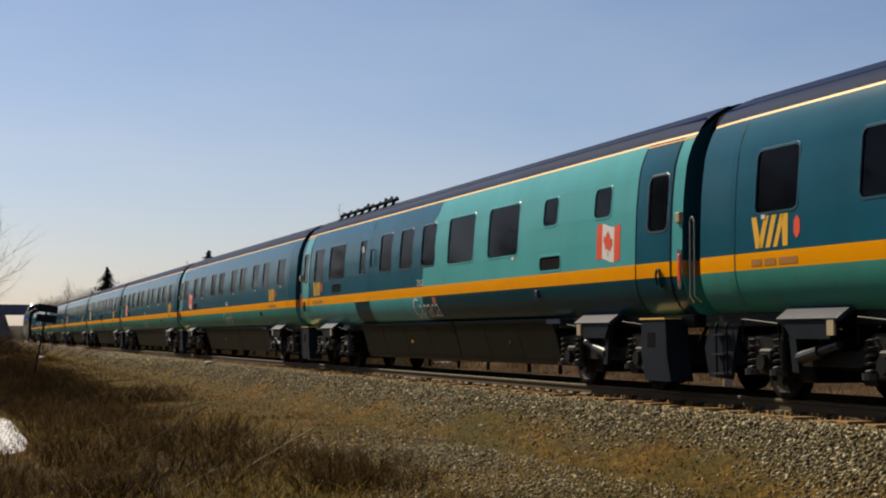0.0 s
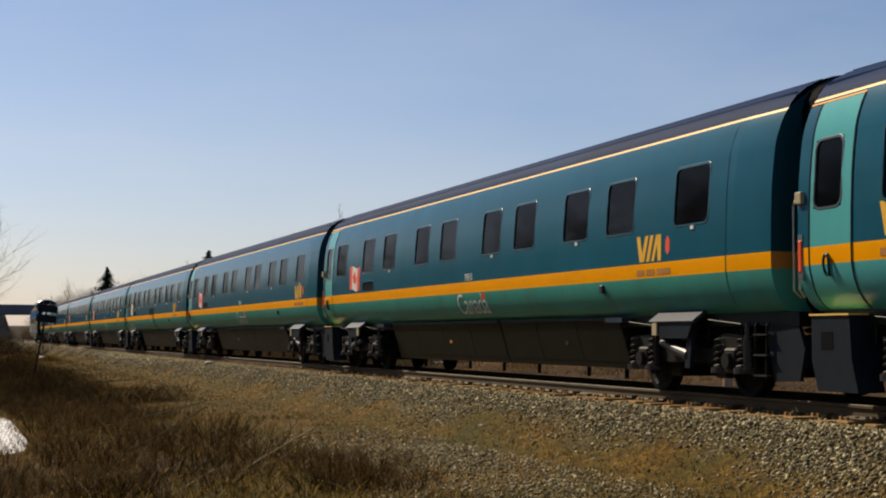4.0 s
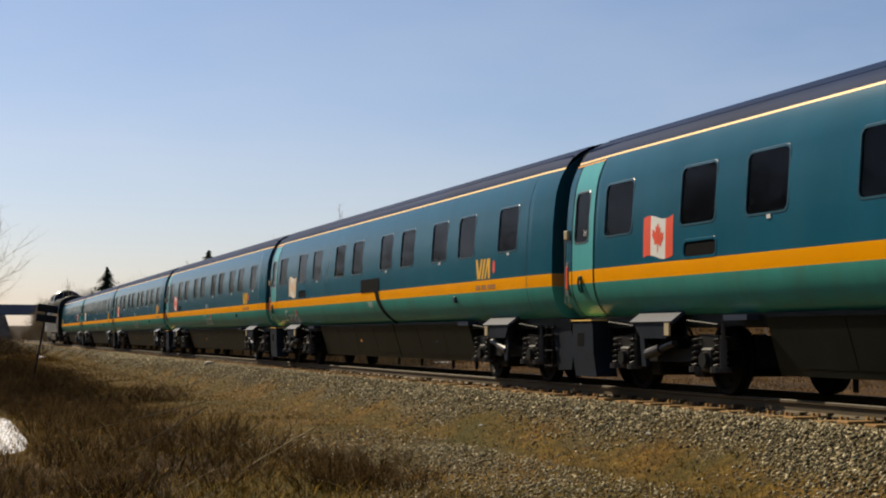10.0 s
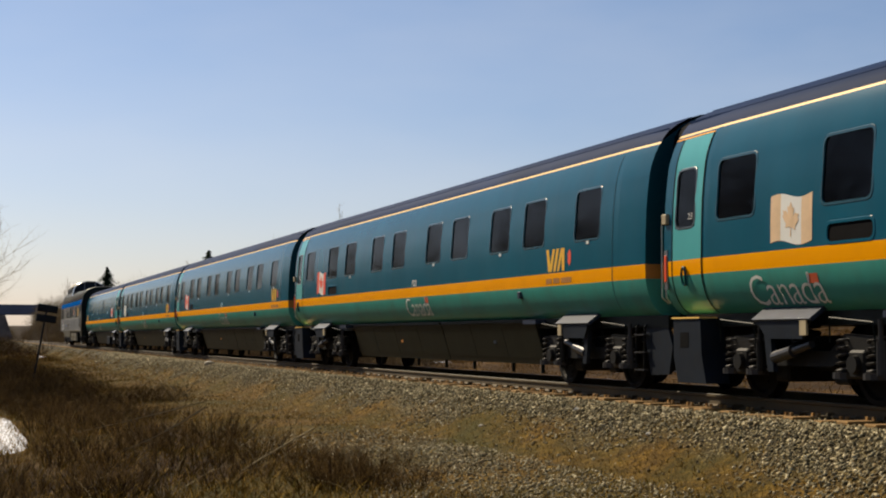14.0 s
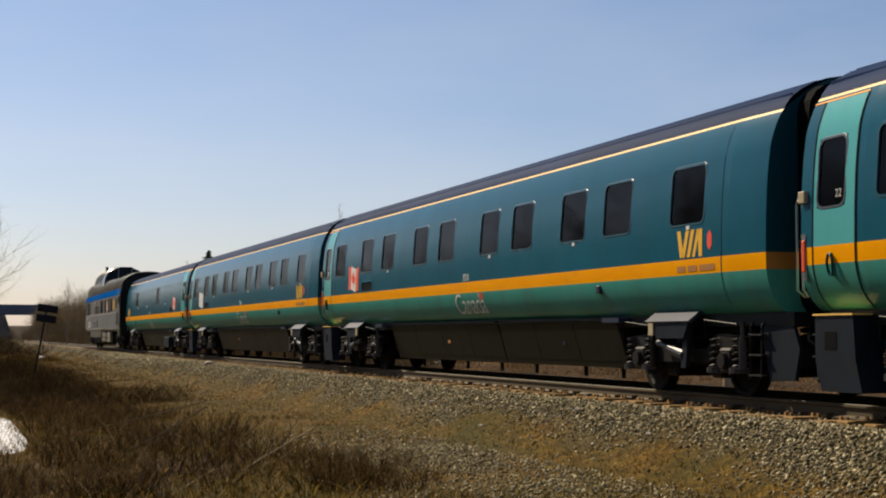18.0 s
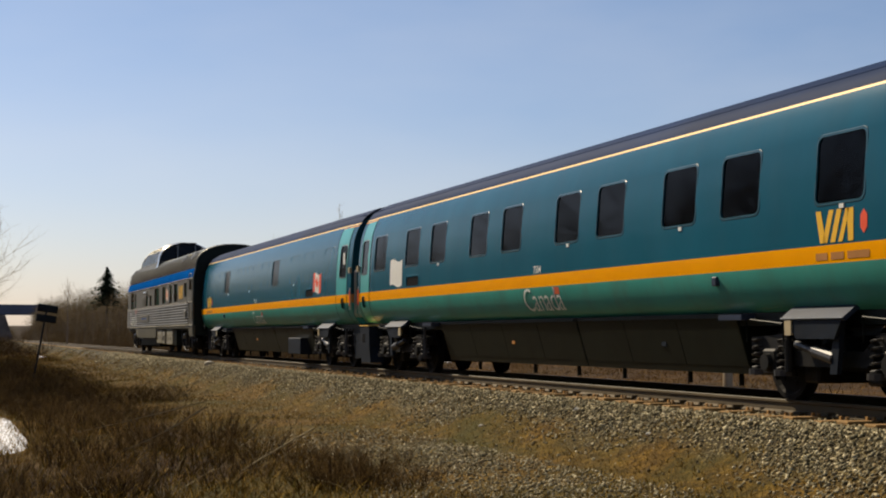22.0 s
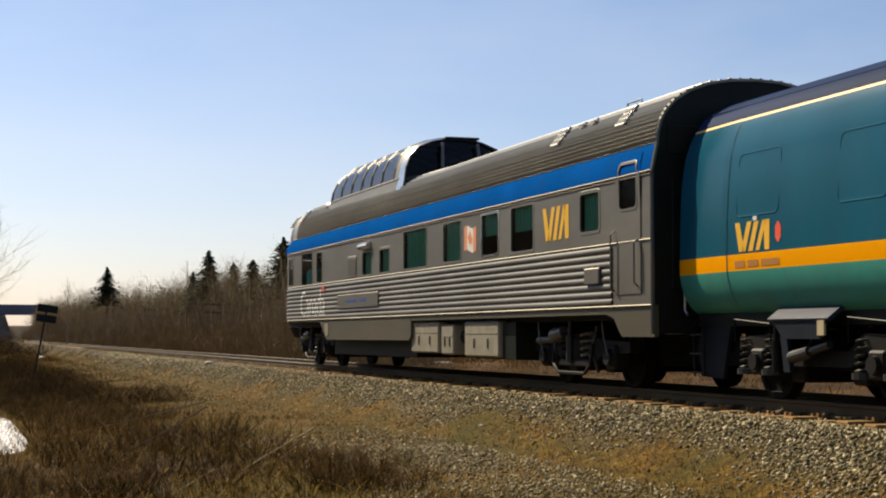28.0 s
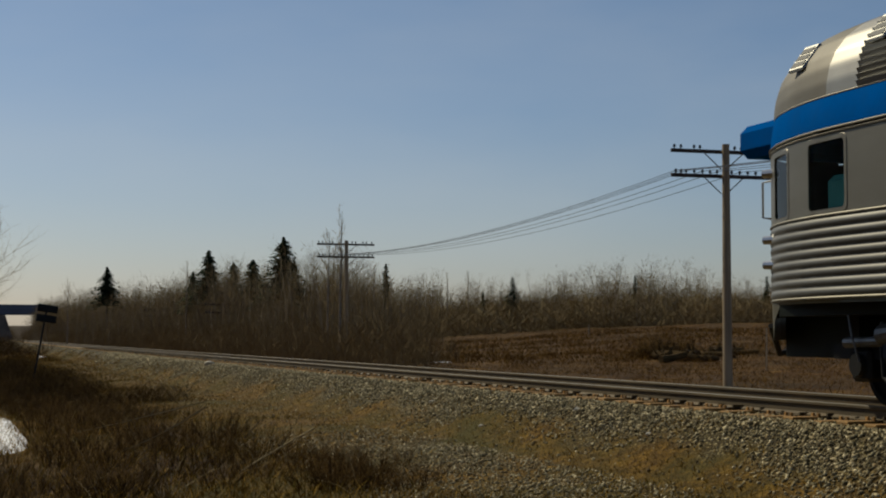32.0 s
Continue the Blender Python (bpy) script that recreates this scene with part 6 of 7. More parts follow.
def wood_clump(h, stems, twigs, wide, thin=0.016):
    """A clump of slim stems (bars) and its cloud of fine rising twigs (slivers), as two sets of arrays."""
    segs, P, Q, W = [], [], [], []
    for k in range(stems):
        hs = h * (1.0 if k == 0 else RNG.uniform(0.55, 0.95))
        p = np.array([*(RNG.normal(0, 0.10 * wide * h, 2) * (k > 0)), -0.2])
        lean = RNG.normal(0, 0.05, 2)
        line = [p]
        for i in range(4):
            lean = lean + RNG.normal(0, 0.035, 2)
            line.append(line[-1] + np.array([*lean, 1.0]) * hs / 4)
        for i, (a, b) in enumerate(zip(line, line[1:])):
            r0 = 0.0075 * hs * (1 - 0.23 * i)
            segs.append((tuple(a), tuple(b), r0, 0.0 if i == 3 else r0 - 0.0017 * hs))
        n = int(twigs * hs / h)
        u = RNG.uniform(0.16, 1.0, n) ** 0.8
        at = np.array([np.interp(u * 4, range(5), [q[c] for q in line]) for c in range(3)]).T
        # boughs leave the stem first; the twigs start along them
        a, out = RNG.uniform(0, math.tau, n), np.abs(RNG.normal(0, 1, n)) * 0.085 * h * wide * (1.25 - u)
        foot = at + np.stack([np.cos(a) * out, np.sin(a) * out, out * RNG.uniform(0.6, 1.6, n)], -1)
        ln = h * RNG.uniform(0.05, 0.15, n) * (1.2 - 0.5 * u)
        way = np.stack([np.cos(a + RNG.normal(0, 0.8, n)), np.sin(a + RNG.normal(0, 0.8, n)), RNG.uniform(0.4, 2.6, n)], -1)
        way /= np.linalg.norm(way, axis=1)[:, None]
        P.append(foot), Q.append(foot + way * ln[:, None]), W.append(RNG.uniform(0.5, 1.3, n) * thin)
    return twig_arrays(segs), slivers(np.concatenate(P), np.concatenate(Q), np.concatenate(W))


def thicket(h, n, spread_r, thin=0.014):
    """A low thicket of fine shoots fanning from the ground."""
    a, rr = RNG.uniform(0, math.tau, n), spread_r * np.sqrt(RNG.random(n))
    base = np.stack([np.cos(a) * rr, np.sin(a) * rr, -0.05 + h * 0.75 * RNG.random(n) ** 1.6], -1)
    way = np.stack([RNG.normal(0, 0.45, n), RNG.normal(0, 0.45, n), RNG.uniform(0.5, 1.2, n)], -1)
    ln = h * RNG.uniform(0.2, 0.6, n)
    return slivers(base, base + way * ln[:, None], RNG.uniform(0.6, 1.4, n) * thin)


def place_many(name, protos, spots, material, label, category, thick=None):
    V, F, n0 = [], [], 0
    for i, (x, y, z, s, a) in enumerate(spots):
        v, f = protos[i % len(protos)]
        c, sn = math.cos(a), math.sin(a)
        w = v * np.array(s)
        V.append(np.stack([w[:, 0] * c - w[:, 1] * sn + x, w[:, 0] * sn + w[:, 1] * c + y, w[:, 2] + z], -1))
        F.append(f + n0)
        n0 += len(v)
    return tagged(from_arrays(name, np.concatenate(V), np.concatenate(F), material), label, category, kind="stuff")


def bush_proto(seed, h, rad=0.0055):
    r, segs = random.Random(seed), []
    for _ in range(16):
        a, t = r.uniform(0, math.tau), r.uniform(0.1, 1.1)
        d = Vector((math.cos(a) * t, math.sin(a) * t, 1)).normalized()
        grow(r, Vector((math.cos(a) * 0.12, math.sin(a) * 0.12, -0.05)), d, h * r.uniform(0.6, 1.05), rad, 1, segs, kids=(2, 3), spread_a=0.45, joints=3)
    return twig_arrays(segs)


bushes = [bush_proto(20 + i, 0.50) for i in range(9)]
spots = []
r = random.Random(5)
while len(spots) < 400:
    far = r.random() < 0.08
    x = r.uniform(-125, -50) if far else -14 - 44 * r.random() ** 1.2
    y = r.uniform(-0.6, 7.2)
    lim = 1.3 + 2.7 * float(smooth(-15, -22, np.array(x))) * (1 - 0.3 * float(smooth(-34, -60, np.array(x)))) + 0.018 * max(0, -x - 50)
    patch = ((x + 18.6) / 2.6) ** 2 + ((y - 4.7) / 1.0) ** 2 < 1
    if y < lim + 0.7 * math.sin(x * 0.9) + 0.5 * math.sin(x * 2.3) or patch:
        if (x + 32) ** 2 / 81 + (y - 0.9) ** 2 / 0.8 < 1:
            continue
        s = r.uniform(0.4, 1.3) * (0.62 if patch else 1.0) * (0.75 if x < -34 else 1.0)
        spots.append((x, y, gz(x, y), (s * r.uniform(0.9, 1.5), s * r.uniform(0.9, 1.5), s), r.uniform(0, 6.28)))
for k in range(26):
    x, y = -18.7 + r.gauss(0, 1.1), 4.5 + r.gauss(0, 0.38)
    s = r.uniform(0.45, 0.85)
    spots.append((x, y, gz(x, y), (s, s, s), r.uniform(0, 6.28)))
place_many("brush", bushes, spots, TWIG, "dark bare twiggy brush by the track", "shrubs")
# pale dead stalks standing and lying in the brush
n = 700
x = RNG.uniform(-40, -14, n)
y = RNG.uniform(0.2, 5.2, n)
STALK = soft_bits("dead_stalks", [(0.26, 0.19, 0.09), (0.38, 0.30, 0.16), (0.18, 0.12, 0.05)], 0.3)
blades("dead_stalks", x, y, RNG.uniform(0.2, 0.6, n), RNG.uniform(0.003, 0.006, n), 0.9, STALK, "pale dead stalks among the brush", "grass")
for x, y, ln, a, up in ((-29.0, 2.2, 2.6, 100, 0.55), (-24.0, 2.6, 1.4, 60, 0.7), (-19.5, 3.6, 1.2, 120, 0.5)):
    bm = bmesh.new()
    pipe(bm, [(0, 0, 0.05), (ln * 0.35, 0.06, 0.05 + up * 0.3), (ln * 0.7, 0.02, 0.05 + up * 0.66), (ln, -0.08, 0.05 + up)], 0.012, 5)
    for u in (0.4, 0.6, 0.8):
        tube(bm, (ln * u, 0.04, 0.05 + up * u * 0.95), (ln * u + 0.2, 0.04 + (u - 0.6), 0.3 + up * u), 0.007, 0.002, 4)
    br = part("fallen_branch", bm, STALK)
    br.matrix_world = pose(x, y, gz(x, y), 0, 0, a)
    tagged(br, "pale bare branch leaning in the brush", "branch", "branches in the brush")
# rank growth further off on the near side
far_brush = [thicket(1.0, 260, 0.7, 0.016) for i in range(5)]
r = random.Random(15)
spots = []
while len(spots) < 210:
    x = -95 - 230 * r.random()
    y = r.uniform(-9, 10.5)
    if track_y(x) - y < 4.6 + 1.5 * math.sin(x * 0.15) or (x > -125 and y > 5.5):
        continue
    s = r.uniform(0.5, 1.1) * (1 + (-x - 95) / 300)
    spots.append((x, y, gz(x, y), (s * 2.6, s * 2.6, s), r.uniform(0, 6.28)))
place_many("rank_brush", far_brush, spots, TWIG, "dense brown brush along the near side of the line", "shrubs")
n = 26000
x = -100 - 220 * RNG.random(n)
y = RNG.uniform(-14, 12, n)
keep = track_mid(x) - y > 3.6
x, y = x[keep], y[keep]
blades("rough_grass", x, y, RNG.uniform(0.15, 0.45, len(x)), RNG.uniform(0.02, 0.05, len(x)), 0.6, RUSSET, "rough russet grass along the line", "grass")
# snow patches
SNOW = plain("old_snow", (0.80, 0.80, 0.80), 0.6, vary=0.08, scale=4, grain=30, bumpy=0.4, dirt=(0.3, 0.25, 0.18, 0.3))
for cx, cy, rx, ry, seed in ((-32.5, 0.85, 8.2, 0.72, 1), (-79, 23.3, 1.2, 0.5, 3), (-75.5, 24.2, 1.5, 0.5, 4), (-121, 7.3, 2.0, 0.35, 5)):
    bm = bmesh.new()
    n, m = 30, 5
    rings = []
    for j in range(1, m + 1):
        ring = []
        for i in range(n):
            a = i * math.tau / n
            q = j / m * (1 + 0.28 * noise.noise(Vector((math.cos(a) * 1.6, math.sin(a) * 1.6, seed))))
            x, y = cx + rx * q * math.cos(a), cy + ry * q * math.sin(a)
            ring.append(bm.verts.new((x, y, float(ground_z(np.array(x), np.array(y))) + 0.10 * (1 - (j / m) ** 2) - (0.03 if j == m else 0))))
        rings.append(ring)
    c = bm.verts.new((cx, cy, float(ground_z(np.array(cx), np.array(cy))) + 0.11))
    for i in range(n):
        bm.faces.new((c, rings[0][i], rings[0][(i + 1) % n]))
        for p, q in zip(rings, rings[1:]):
            bm.faces.new((p[i], q[i], q[(i + 1) % n], p[(i + 1) % n]))
    tagged(part("snow_patch", bm, SNOW, smooth=True), "patch of old melting snow on brown ground", "snow", "melting snow patches")


# ---- woods ----
BARK = soft_bits("bare_branches", [(0.17, 0.118, 0.055), (0.24, 0.174, 0.086), (0.36, 0.28, 0.146), (0.19, 0.128, 0.058)], 0.3)
STEM = soft_bits("grey_stems", [(0.13, 0.095, 0.063), (0.20, 0.155, 0.11), (0.31, 0.26, 0.19), (0.15, 0.105, 0.068)], 0.3)
UNDER = soft_bits("russet_twigs", [(0.145, 0.098, 0.046), (0.205, 0.142, 0.066), (0.30, 0.215, 0.105), (0.115, 0.079, 0.038)], 0.3)


clumps = [wood_clump(6.0, 4, 112, 1.0, 0.014) for i in range(10)]
r = random.Random(9)
spots = []
while len(spots) < 1000:
    x = -66 - 330 * r.random() ** 1.25
    u = (11.5 - 7.0 * min(1, max(0, (-x - 180) / 120))) + 45 * r.random() ** 1.6
    y = track_y(x) + u
    bearing = math.degrees(math.atan2(y, -x))
    if bearing > 17.0 + 0.9 * math.sin(x) or (bearing > 15 and r.random() < (bearing - 15) / 2.6):
        continue
    dist = math.hypot(x, y)
    s = r.uniform(0.80, 1.18) * (0.85 + 0.2 * min(1, u / 25)) * min(1.25, 0.86 + dist / 600) * 1.13
    s *= 1 - 0.5 * min(1, max(0, (bearing - 13.8) / 3))
    spots.append((x, y, gz(x, y), (s * 1.25, s * 1.25, s), r.uniform(0, 6.28)))
for k in range(190):
    b0, d0 = radians(r.uniform(3.3, 9.2)), r.uniform(165, 280)
    x, y = -d0 * math.cos(b0), d0 * math.sin(b0)
    if y - track_y(x) < 4.5:
        continue
    s = (d0 * math.tan(radians(r.uniform(1.1, 1.85))) + 1.4) / 6.0
    spots.append((x, y, gz(x, y), (s * 1.3, s * 1.3, s), r.uniform(0, 6.28)))
for k in range(90):
    d0, u = r.uniform(285, 346), 4.0 + 11 * r.random() ** 1.4
    x = -d0
    s = r.uniform(1.15, 1.45)
    spots.append((x, track_y(x) + u, gz(x, track_y(x) + u), (s * 1.4, s * 1.4, s), r.uniform(0, 6.28)))
place_many("bare_woods", [c[0] for c in clumps], spots, STEM, "grey-brown leafless woods beside the track", "woods")
place_many("wood_twigs", [c[1] for c in clumps], spots, BARK, "fine brown twigs of the leafless woods", "woods")
# undergrowth in front of and inside the woods
scrub = [thicket(1.0, 330, 0.6, 0.0065) for i in range(7)]
spots = []
while len(spots) < 700:
    x = -62 - 260 * r.random() ** 1.6
    y = track_y(x) + 8.5 - 4.0 * min(1, max(0, (-x - 180) / 100)) + 22 * r.random() ** 1.5
    b0 = math.degrees(math.atan2(y, -x))
    if b0 > 17.6 or (b0 > 14.5 and r.random() < (b0 - 14.5) / 3.2):
        continue
    s = r.uniform(1.0, 2.9)
    spots.append((x, y, gz(x, y), (s * 1.2, s * 1.2, s), r.uniform(0, 6.28)))
for k in range(110):
    b0, d0 = radians(r.uniform(3.3, 10)), r.uniform(150, 260)
    x, y = -d0 * math.cos(b0), d0 * math.sin(b0)
    if y - track_y(x) > 4.2:
        s = r.uniform(1.6, 3.2)
        spots.append((x, y, gz(x, y), (s * 1.3, s * 1.3, s), r.uniform(0, 6.28)))
for k in range(70):
    b0, d0 = radians(r.uniform(1.1, 2.3) if k < 40 else r.uniform(2.95, 3.7)), r.uniform(385, 435)
    spots.append((-d0 * math.cos(b0), d0 * math.sin(b0), -0.9, (5.5, 5.5, r.uniform(2.8, 4.4)), r.uniform(0, 6.28)))
place_many("undergrowth", scrub, spots, UNDER, "dense russet undergrowth of the wood's edge", "shrubs")
# the far wood beyond the field
far_clumps = [wood_clump(6.0, 4, 84, 1.1, 0.019) for i in range(6)]
spots = []
while len(spots) < 950:
    b = radians(r.uniform(14.5, 38))
    d = r.uniform(205, 320) + 25 * math.sin(b * 40)
    x, y = -d * math.cos(b), d * math.sin(b)
    s = r.uniform(0.95, 1.5)
    spots.append((x, y, gz(x, y), (s * 1.25, s * 1.25, s), r.uniform(0, 6.28)))
place_many("far_woods", [c[0] for c in far_clumps], spots, STEM, "far belt of grey leafless woods", "woods")
place_many("far_wood_twigs", [c[1] for c in far_clumps], spots, BARK, "fine twigs of the far leafless woods", "woods")
spots = []
while len(spots) < 420:
    b = radians(r.uniform(14.5, 38))
    d = r.uniform(180, 250)
    x, y = -d * math.cos(b), d * math.sin(b)
    s = r.uniform(2.0, 4.6)
    spots.append((x, y, gz(x, y), (s * 1.8, s * 1.8, s), r.uniform(0, 6.28)))
place_many("far_undergrowth", [thicket(1.0, 380, 0.7, 0.011) for i in range(5)], spots, BARK, "bare undergrowth along the far wood", "shrubs")

# woods on the camera's own side of the line, which the car windows mirror
tall = [wood_clump(12.0, 3, 190, 1.2, 0.05) for i in range(6)]
spots = []
while len(spots) < 230:
    x, y = r.uniform(-260, 30), -15.0 - 26 * r.random() ** 1.3
    s = r.uniform(0.85, 1.35)
    spots.append((x, y, gz(x, y), (s * 1.9, s * 1.9, s), r.uniform(0, 6.28)))
for k in range(190):
    x, y = r.uniform(-620, -255), -16.0 - 30 * r.random() ** 1.3
    s = r.uniform(0.9, 1.4)
    spots.append((x, y, gz(x, y), (s * 2.2, s * 2.2, s), r.uniform(0, 6.28)))
place_many("near_woods", [c[0] for c in tall], spots, STEM, "leafless woods on the near side of the line", "woods")
place_many("near_wood_twigs", [c[1] for c in tall], spots, BARK, "twigs of the leafless woods on the near side", "woods")
spots = []
while len(spots) < 140:
    x, y = r.uniform(-260, 60), -8.0 - 20 * r.random() ** 1.3
    s = r.uniform(3.0, 6.0)
    spots.append((x, y, gz(x, y), (s * 1.3, s * 1.3, s), r.uniform(0, 6.28)))
place_many("near_undergrowth", scrub, spots, BARK, "bare undergrowth of the near woods", "shrubs")

weeds = [thicket(1.0, 120, 0.9, 0.012) for i in range(6)]
spots = []
while len(spots) < 900:
    x = -26 - 130 * r.random() ** 1.3
    y = track_y(x) + 4.5 + 62 * r.random() ** 1.2
    s = r.uniform(0.18, 0.6)
    spots.append((x, y, gz(x, y), (s * 2.2, s * 2.2, s), r.uniform(0, 6.28)))
place_many("field_weeds", weeds, spots, RUSSET, "tufts of russet weeds over the field", "weeds")
spots = []
while len(spots) < 420:
    x, y = -34 - 60 * r.random(), r.uniform(-1.0, 5.6)
    if y > 4.0 + 1.0 * math.sin(x * 0.6) + 0.5 * math.sin(x * 1.7) or ((x + 32) / 11) ** 2 + ((y - 0.9) / 1.0) ** 2 < 1:
        continue
    s = r.uniform(0.25, 0.6)
    spots.append((x, y, gz(x, y), (s * 1.8, s * 1.8, s), r.uniform(0, 6.28)))
place_many("low_brush", [thicket(1.0, 260, 0.8, 0.010) for i in range(6)], spots, TWIG, "low dark brush and briars by the line", "shrubs")

NEEDLE = soft_bits("spruce_needles", [(0.012, 0.022, 0.011), (0.022, 0.036, 0.017), (0.035, 0.05, 0.022)], 0.5)
TRUNK = plain("spruce_bark", (0.09, 0.065, 0.05), 0.9, vary=0.3, scale=6, bumpy=0.4)


def spruce(x, y, h, seed, bare=0.12, wide=0.2, label="dark green spruce standing over the bare woods"):
    r = random.Random(seed)
    t = new("spruce_tree")
    t.location = (x, y, gz(x, y))
    bm = bmesh.new()
    tube(bm, (0, 0, -0.3), (0, 0, h * 0.97), h * 0.016, 0.01, 7)
    part("trunk", bm, TRUNK, t)
    V, F = [], []
    rows = int(h * 4.0)
    for k in range(rows):
        u = k / rows
        z = h * (bare + (0.99 - bare) * u)
        reach = h * wide * (1 - u) ** 0.8 * r.uniform(0.65, 1.2) + 0.06
        for j in range(r.randint(6, 9)):
            if r.random() < 0.12:
                continue
            a = r.uniform(0, math.tau)
            ln = reach * r.uniform(0.6, 1.12)
            c, s = math.cos(a), math.sin(a)
            for q in range(5):
                v = (q + 0.6) / 5
                px, pz = ln * v, z - ln * v * r.uniform(0.15, 0.5)
                wdt = ln * 0.30 * (1.15 - v) + 0.05
                dz = r.uniform(0.05, 0.16) * (0.6 + h * 0.05)
                n0 = len(V)
                V += [(c * (px - wdt * 0.7), s * (px - wdt * 0.7), pz + dz * 0.6), (c * px - s * wdt, s * px + c * wdt, pz - dz * r.random()), (c * (px + wdt), s * (px + wdt), pz - dz * 0.6), (c * px + s * wdt, s * px - c * wdt, pz - dz * r.random())]
                F.append((n0, n0 + 1, n0 + 2, n0 + 3))
    cr = from_arrays("crown", np.array(V), np.array(F), NEEDLE)
    cr.parent = t
    return tagged(t, label, "tree", "spruces over the woods")


def ray_at(px, py, dist):
    """Ground spot and height where a line of sight at that bearing and slope stands dist metres off."""
    f = Vector((math.cos(YAW) * math.cos(PITCH), math.sin(YAW) * math.cos(PITCH), math.sin(PITCH)))
    rt = f.cross(Vector((0, 0, 1))).normalized()
    up = rt.cross(f)
    w = f + rt * ((px - 784) / 2750) + up * ((441 - py) / 2750)
    k = dist / math.hypot(w.x, w.y)
    return w.x * k, w.y * k, EYE_Z + w.z * k


def ground_hit(px, py):
    """Where a line of sight meets the ground."""
    d = 25.0
    while d < 400:
        x, y, z = ray_at(px, py, d)
        if z < gz(x, y):
            break
        d += 0.5
    return x, y


for i, (px, py, dist, wide, bare) in enumerate(((190, 470, 190, 0.26, 0.56), (370, 440, 150, 0.30, 0.5), (342, 478, 160, 0.30, 0.5), (413, 462, 160, 0.28, 0.5), (448, 457, 150, 0.34, 0.5), (502, 416, 125, 0.32, 0.5), (683, 463, 120, 0.11, 0.35), (907, 487, 190, 0.36, 0.05), (855, 514, 200, 0.2, 0.1), (1124, 484, 200, 0.22, 0.1), (1357, 486, 190, 0.22, 0.1), (520, 455, 140, 0.24, 0.3))):
    x, y, z = ray_at(px, py, dist)
    spruce(x, y, z - gz(x, y), 70 + i, bare, wide)
for i, (px, py, dist) in enumerate(((660, 590, 82),)):
    x, y, z = ray_at(px, py, dist)
    spruce(x, y, max(1.4, z - gz(x, y)), 90 + i, 0.02, 0.28, "small green spruce sapling at the wood's edge")


def lone_tree(px, py, dist, seed, width=1.0, label="tall leafless tree with a slim pale trunk"):
    x, y, z = ray_at(px, py, dist)
    h = z - gz(x, y)
    rr_, segs = random.Random(seed), []
    t = new("bare_tree")
    t.location = (x, y, gz(x, y))
    bm = bmesh.new()
    tube(bm, (0, 0, -0.2), (0.1, 0, h * 0.5), h * 0.011, h * 0.007, 7, False)
    tube(bm, (0.1, 0, h * 0.5), (0.05, 0.1, h), h * 0.007, 0.008, 6, False)
    part("trunk", bm, plain("pale_bark", (0.22, 0.18, 0.14), 0.9, vary=0.3, scale=5, bumpy=0.3), t)
    for k in range(24 if width < 2 else 40):
        z0 = h * (0.28 + 0.7 * (k / 24 if width < 2 else k / 40))
        a = rr_.uniform(0, math.tau)
        grow(rr_, Vector((0.05, 0, z0)), Vector((math.cos(a) * width, math.sin(a) * width, 1.3)).normalized(), h * rr_.uniform(0.10, 0.2) * (1.2 - 0.6 * k / 24) * (0.6 + 0.4 * width) * (1 + 0.8 * (width > 2)), 0.013 if width > 2 else 0.014, 2 if width > 2 else 1, segs, kids=(2, 3) if width > 2 else (2, 4), joints=3)
    v, f = twig_arrays(segs)
    cr = from_arrays("crown", v, f, BARK)
    cr.parent = t
    return tagged(t, label, "tree", "leafless trees standing apart")


for i, (px, py, d, w) in enumerate(((602, 374, 84, 0.5), (580, 410, 88, 0.7), (828, 480, 190, 0.35), (791, 482, 190, 0.3), (1135, 478, 195, 0.4), (660, 470, 90, 0.8), (120, 500, 150, 1.0), (330, 465, 150, 1.0))):
    lone_tree(px, py, d, 120 + i, w)
lone_tree(-60, 370, 52, 140, 2.2, "spreading leafless tree beside the track")

# ---- telegraph poles and wires ----
POLE = plain("weathered_pole", (0.33, 0.245, 0.15), 0.9, vary=0.3, scale=3, grain=50, bumpy=0.5, stretch=(4, 4, 0.25))
ARM = plain("dark_crossarm", (0.055, 0.04, 0.032), 0.9, vary=0.3, scale=4, bumpy=0.4)
PIN = plain("insulator_glass", (0.05, 0.06, 0.06), 0.25, vary=0.2)
POLES = [(-38.3, 20.55, 6.06), (-81.4, 20.75, 5.91), (-131.0, 22.7, 3.6), (-180.0, 23.5, 3.9), (2.0, 20.4, 6.1)]
ARM_PINS = {}


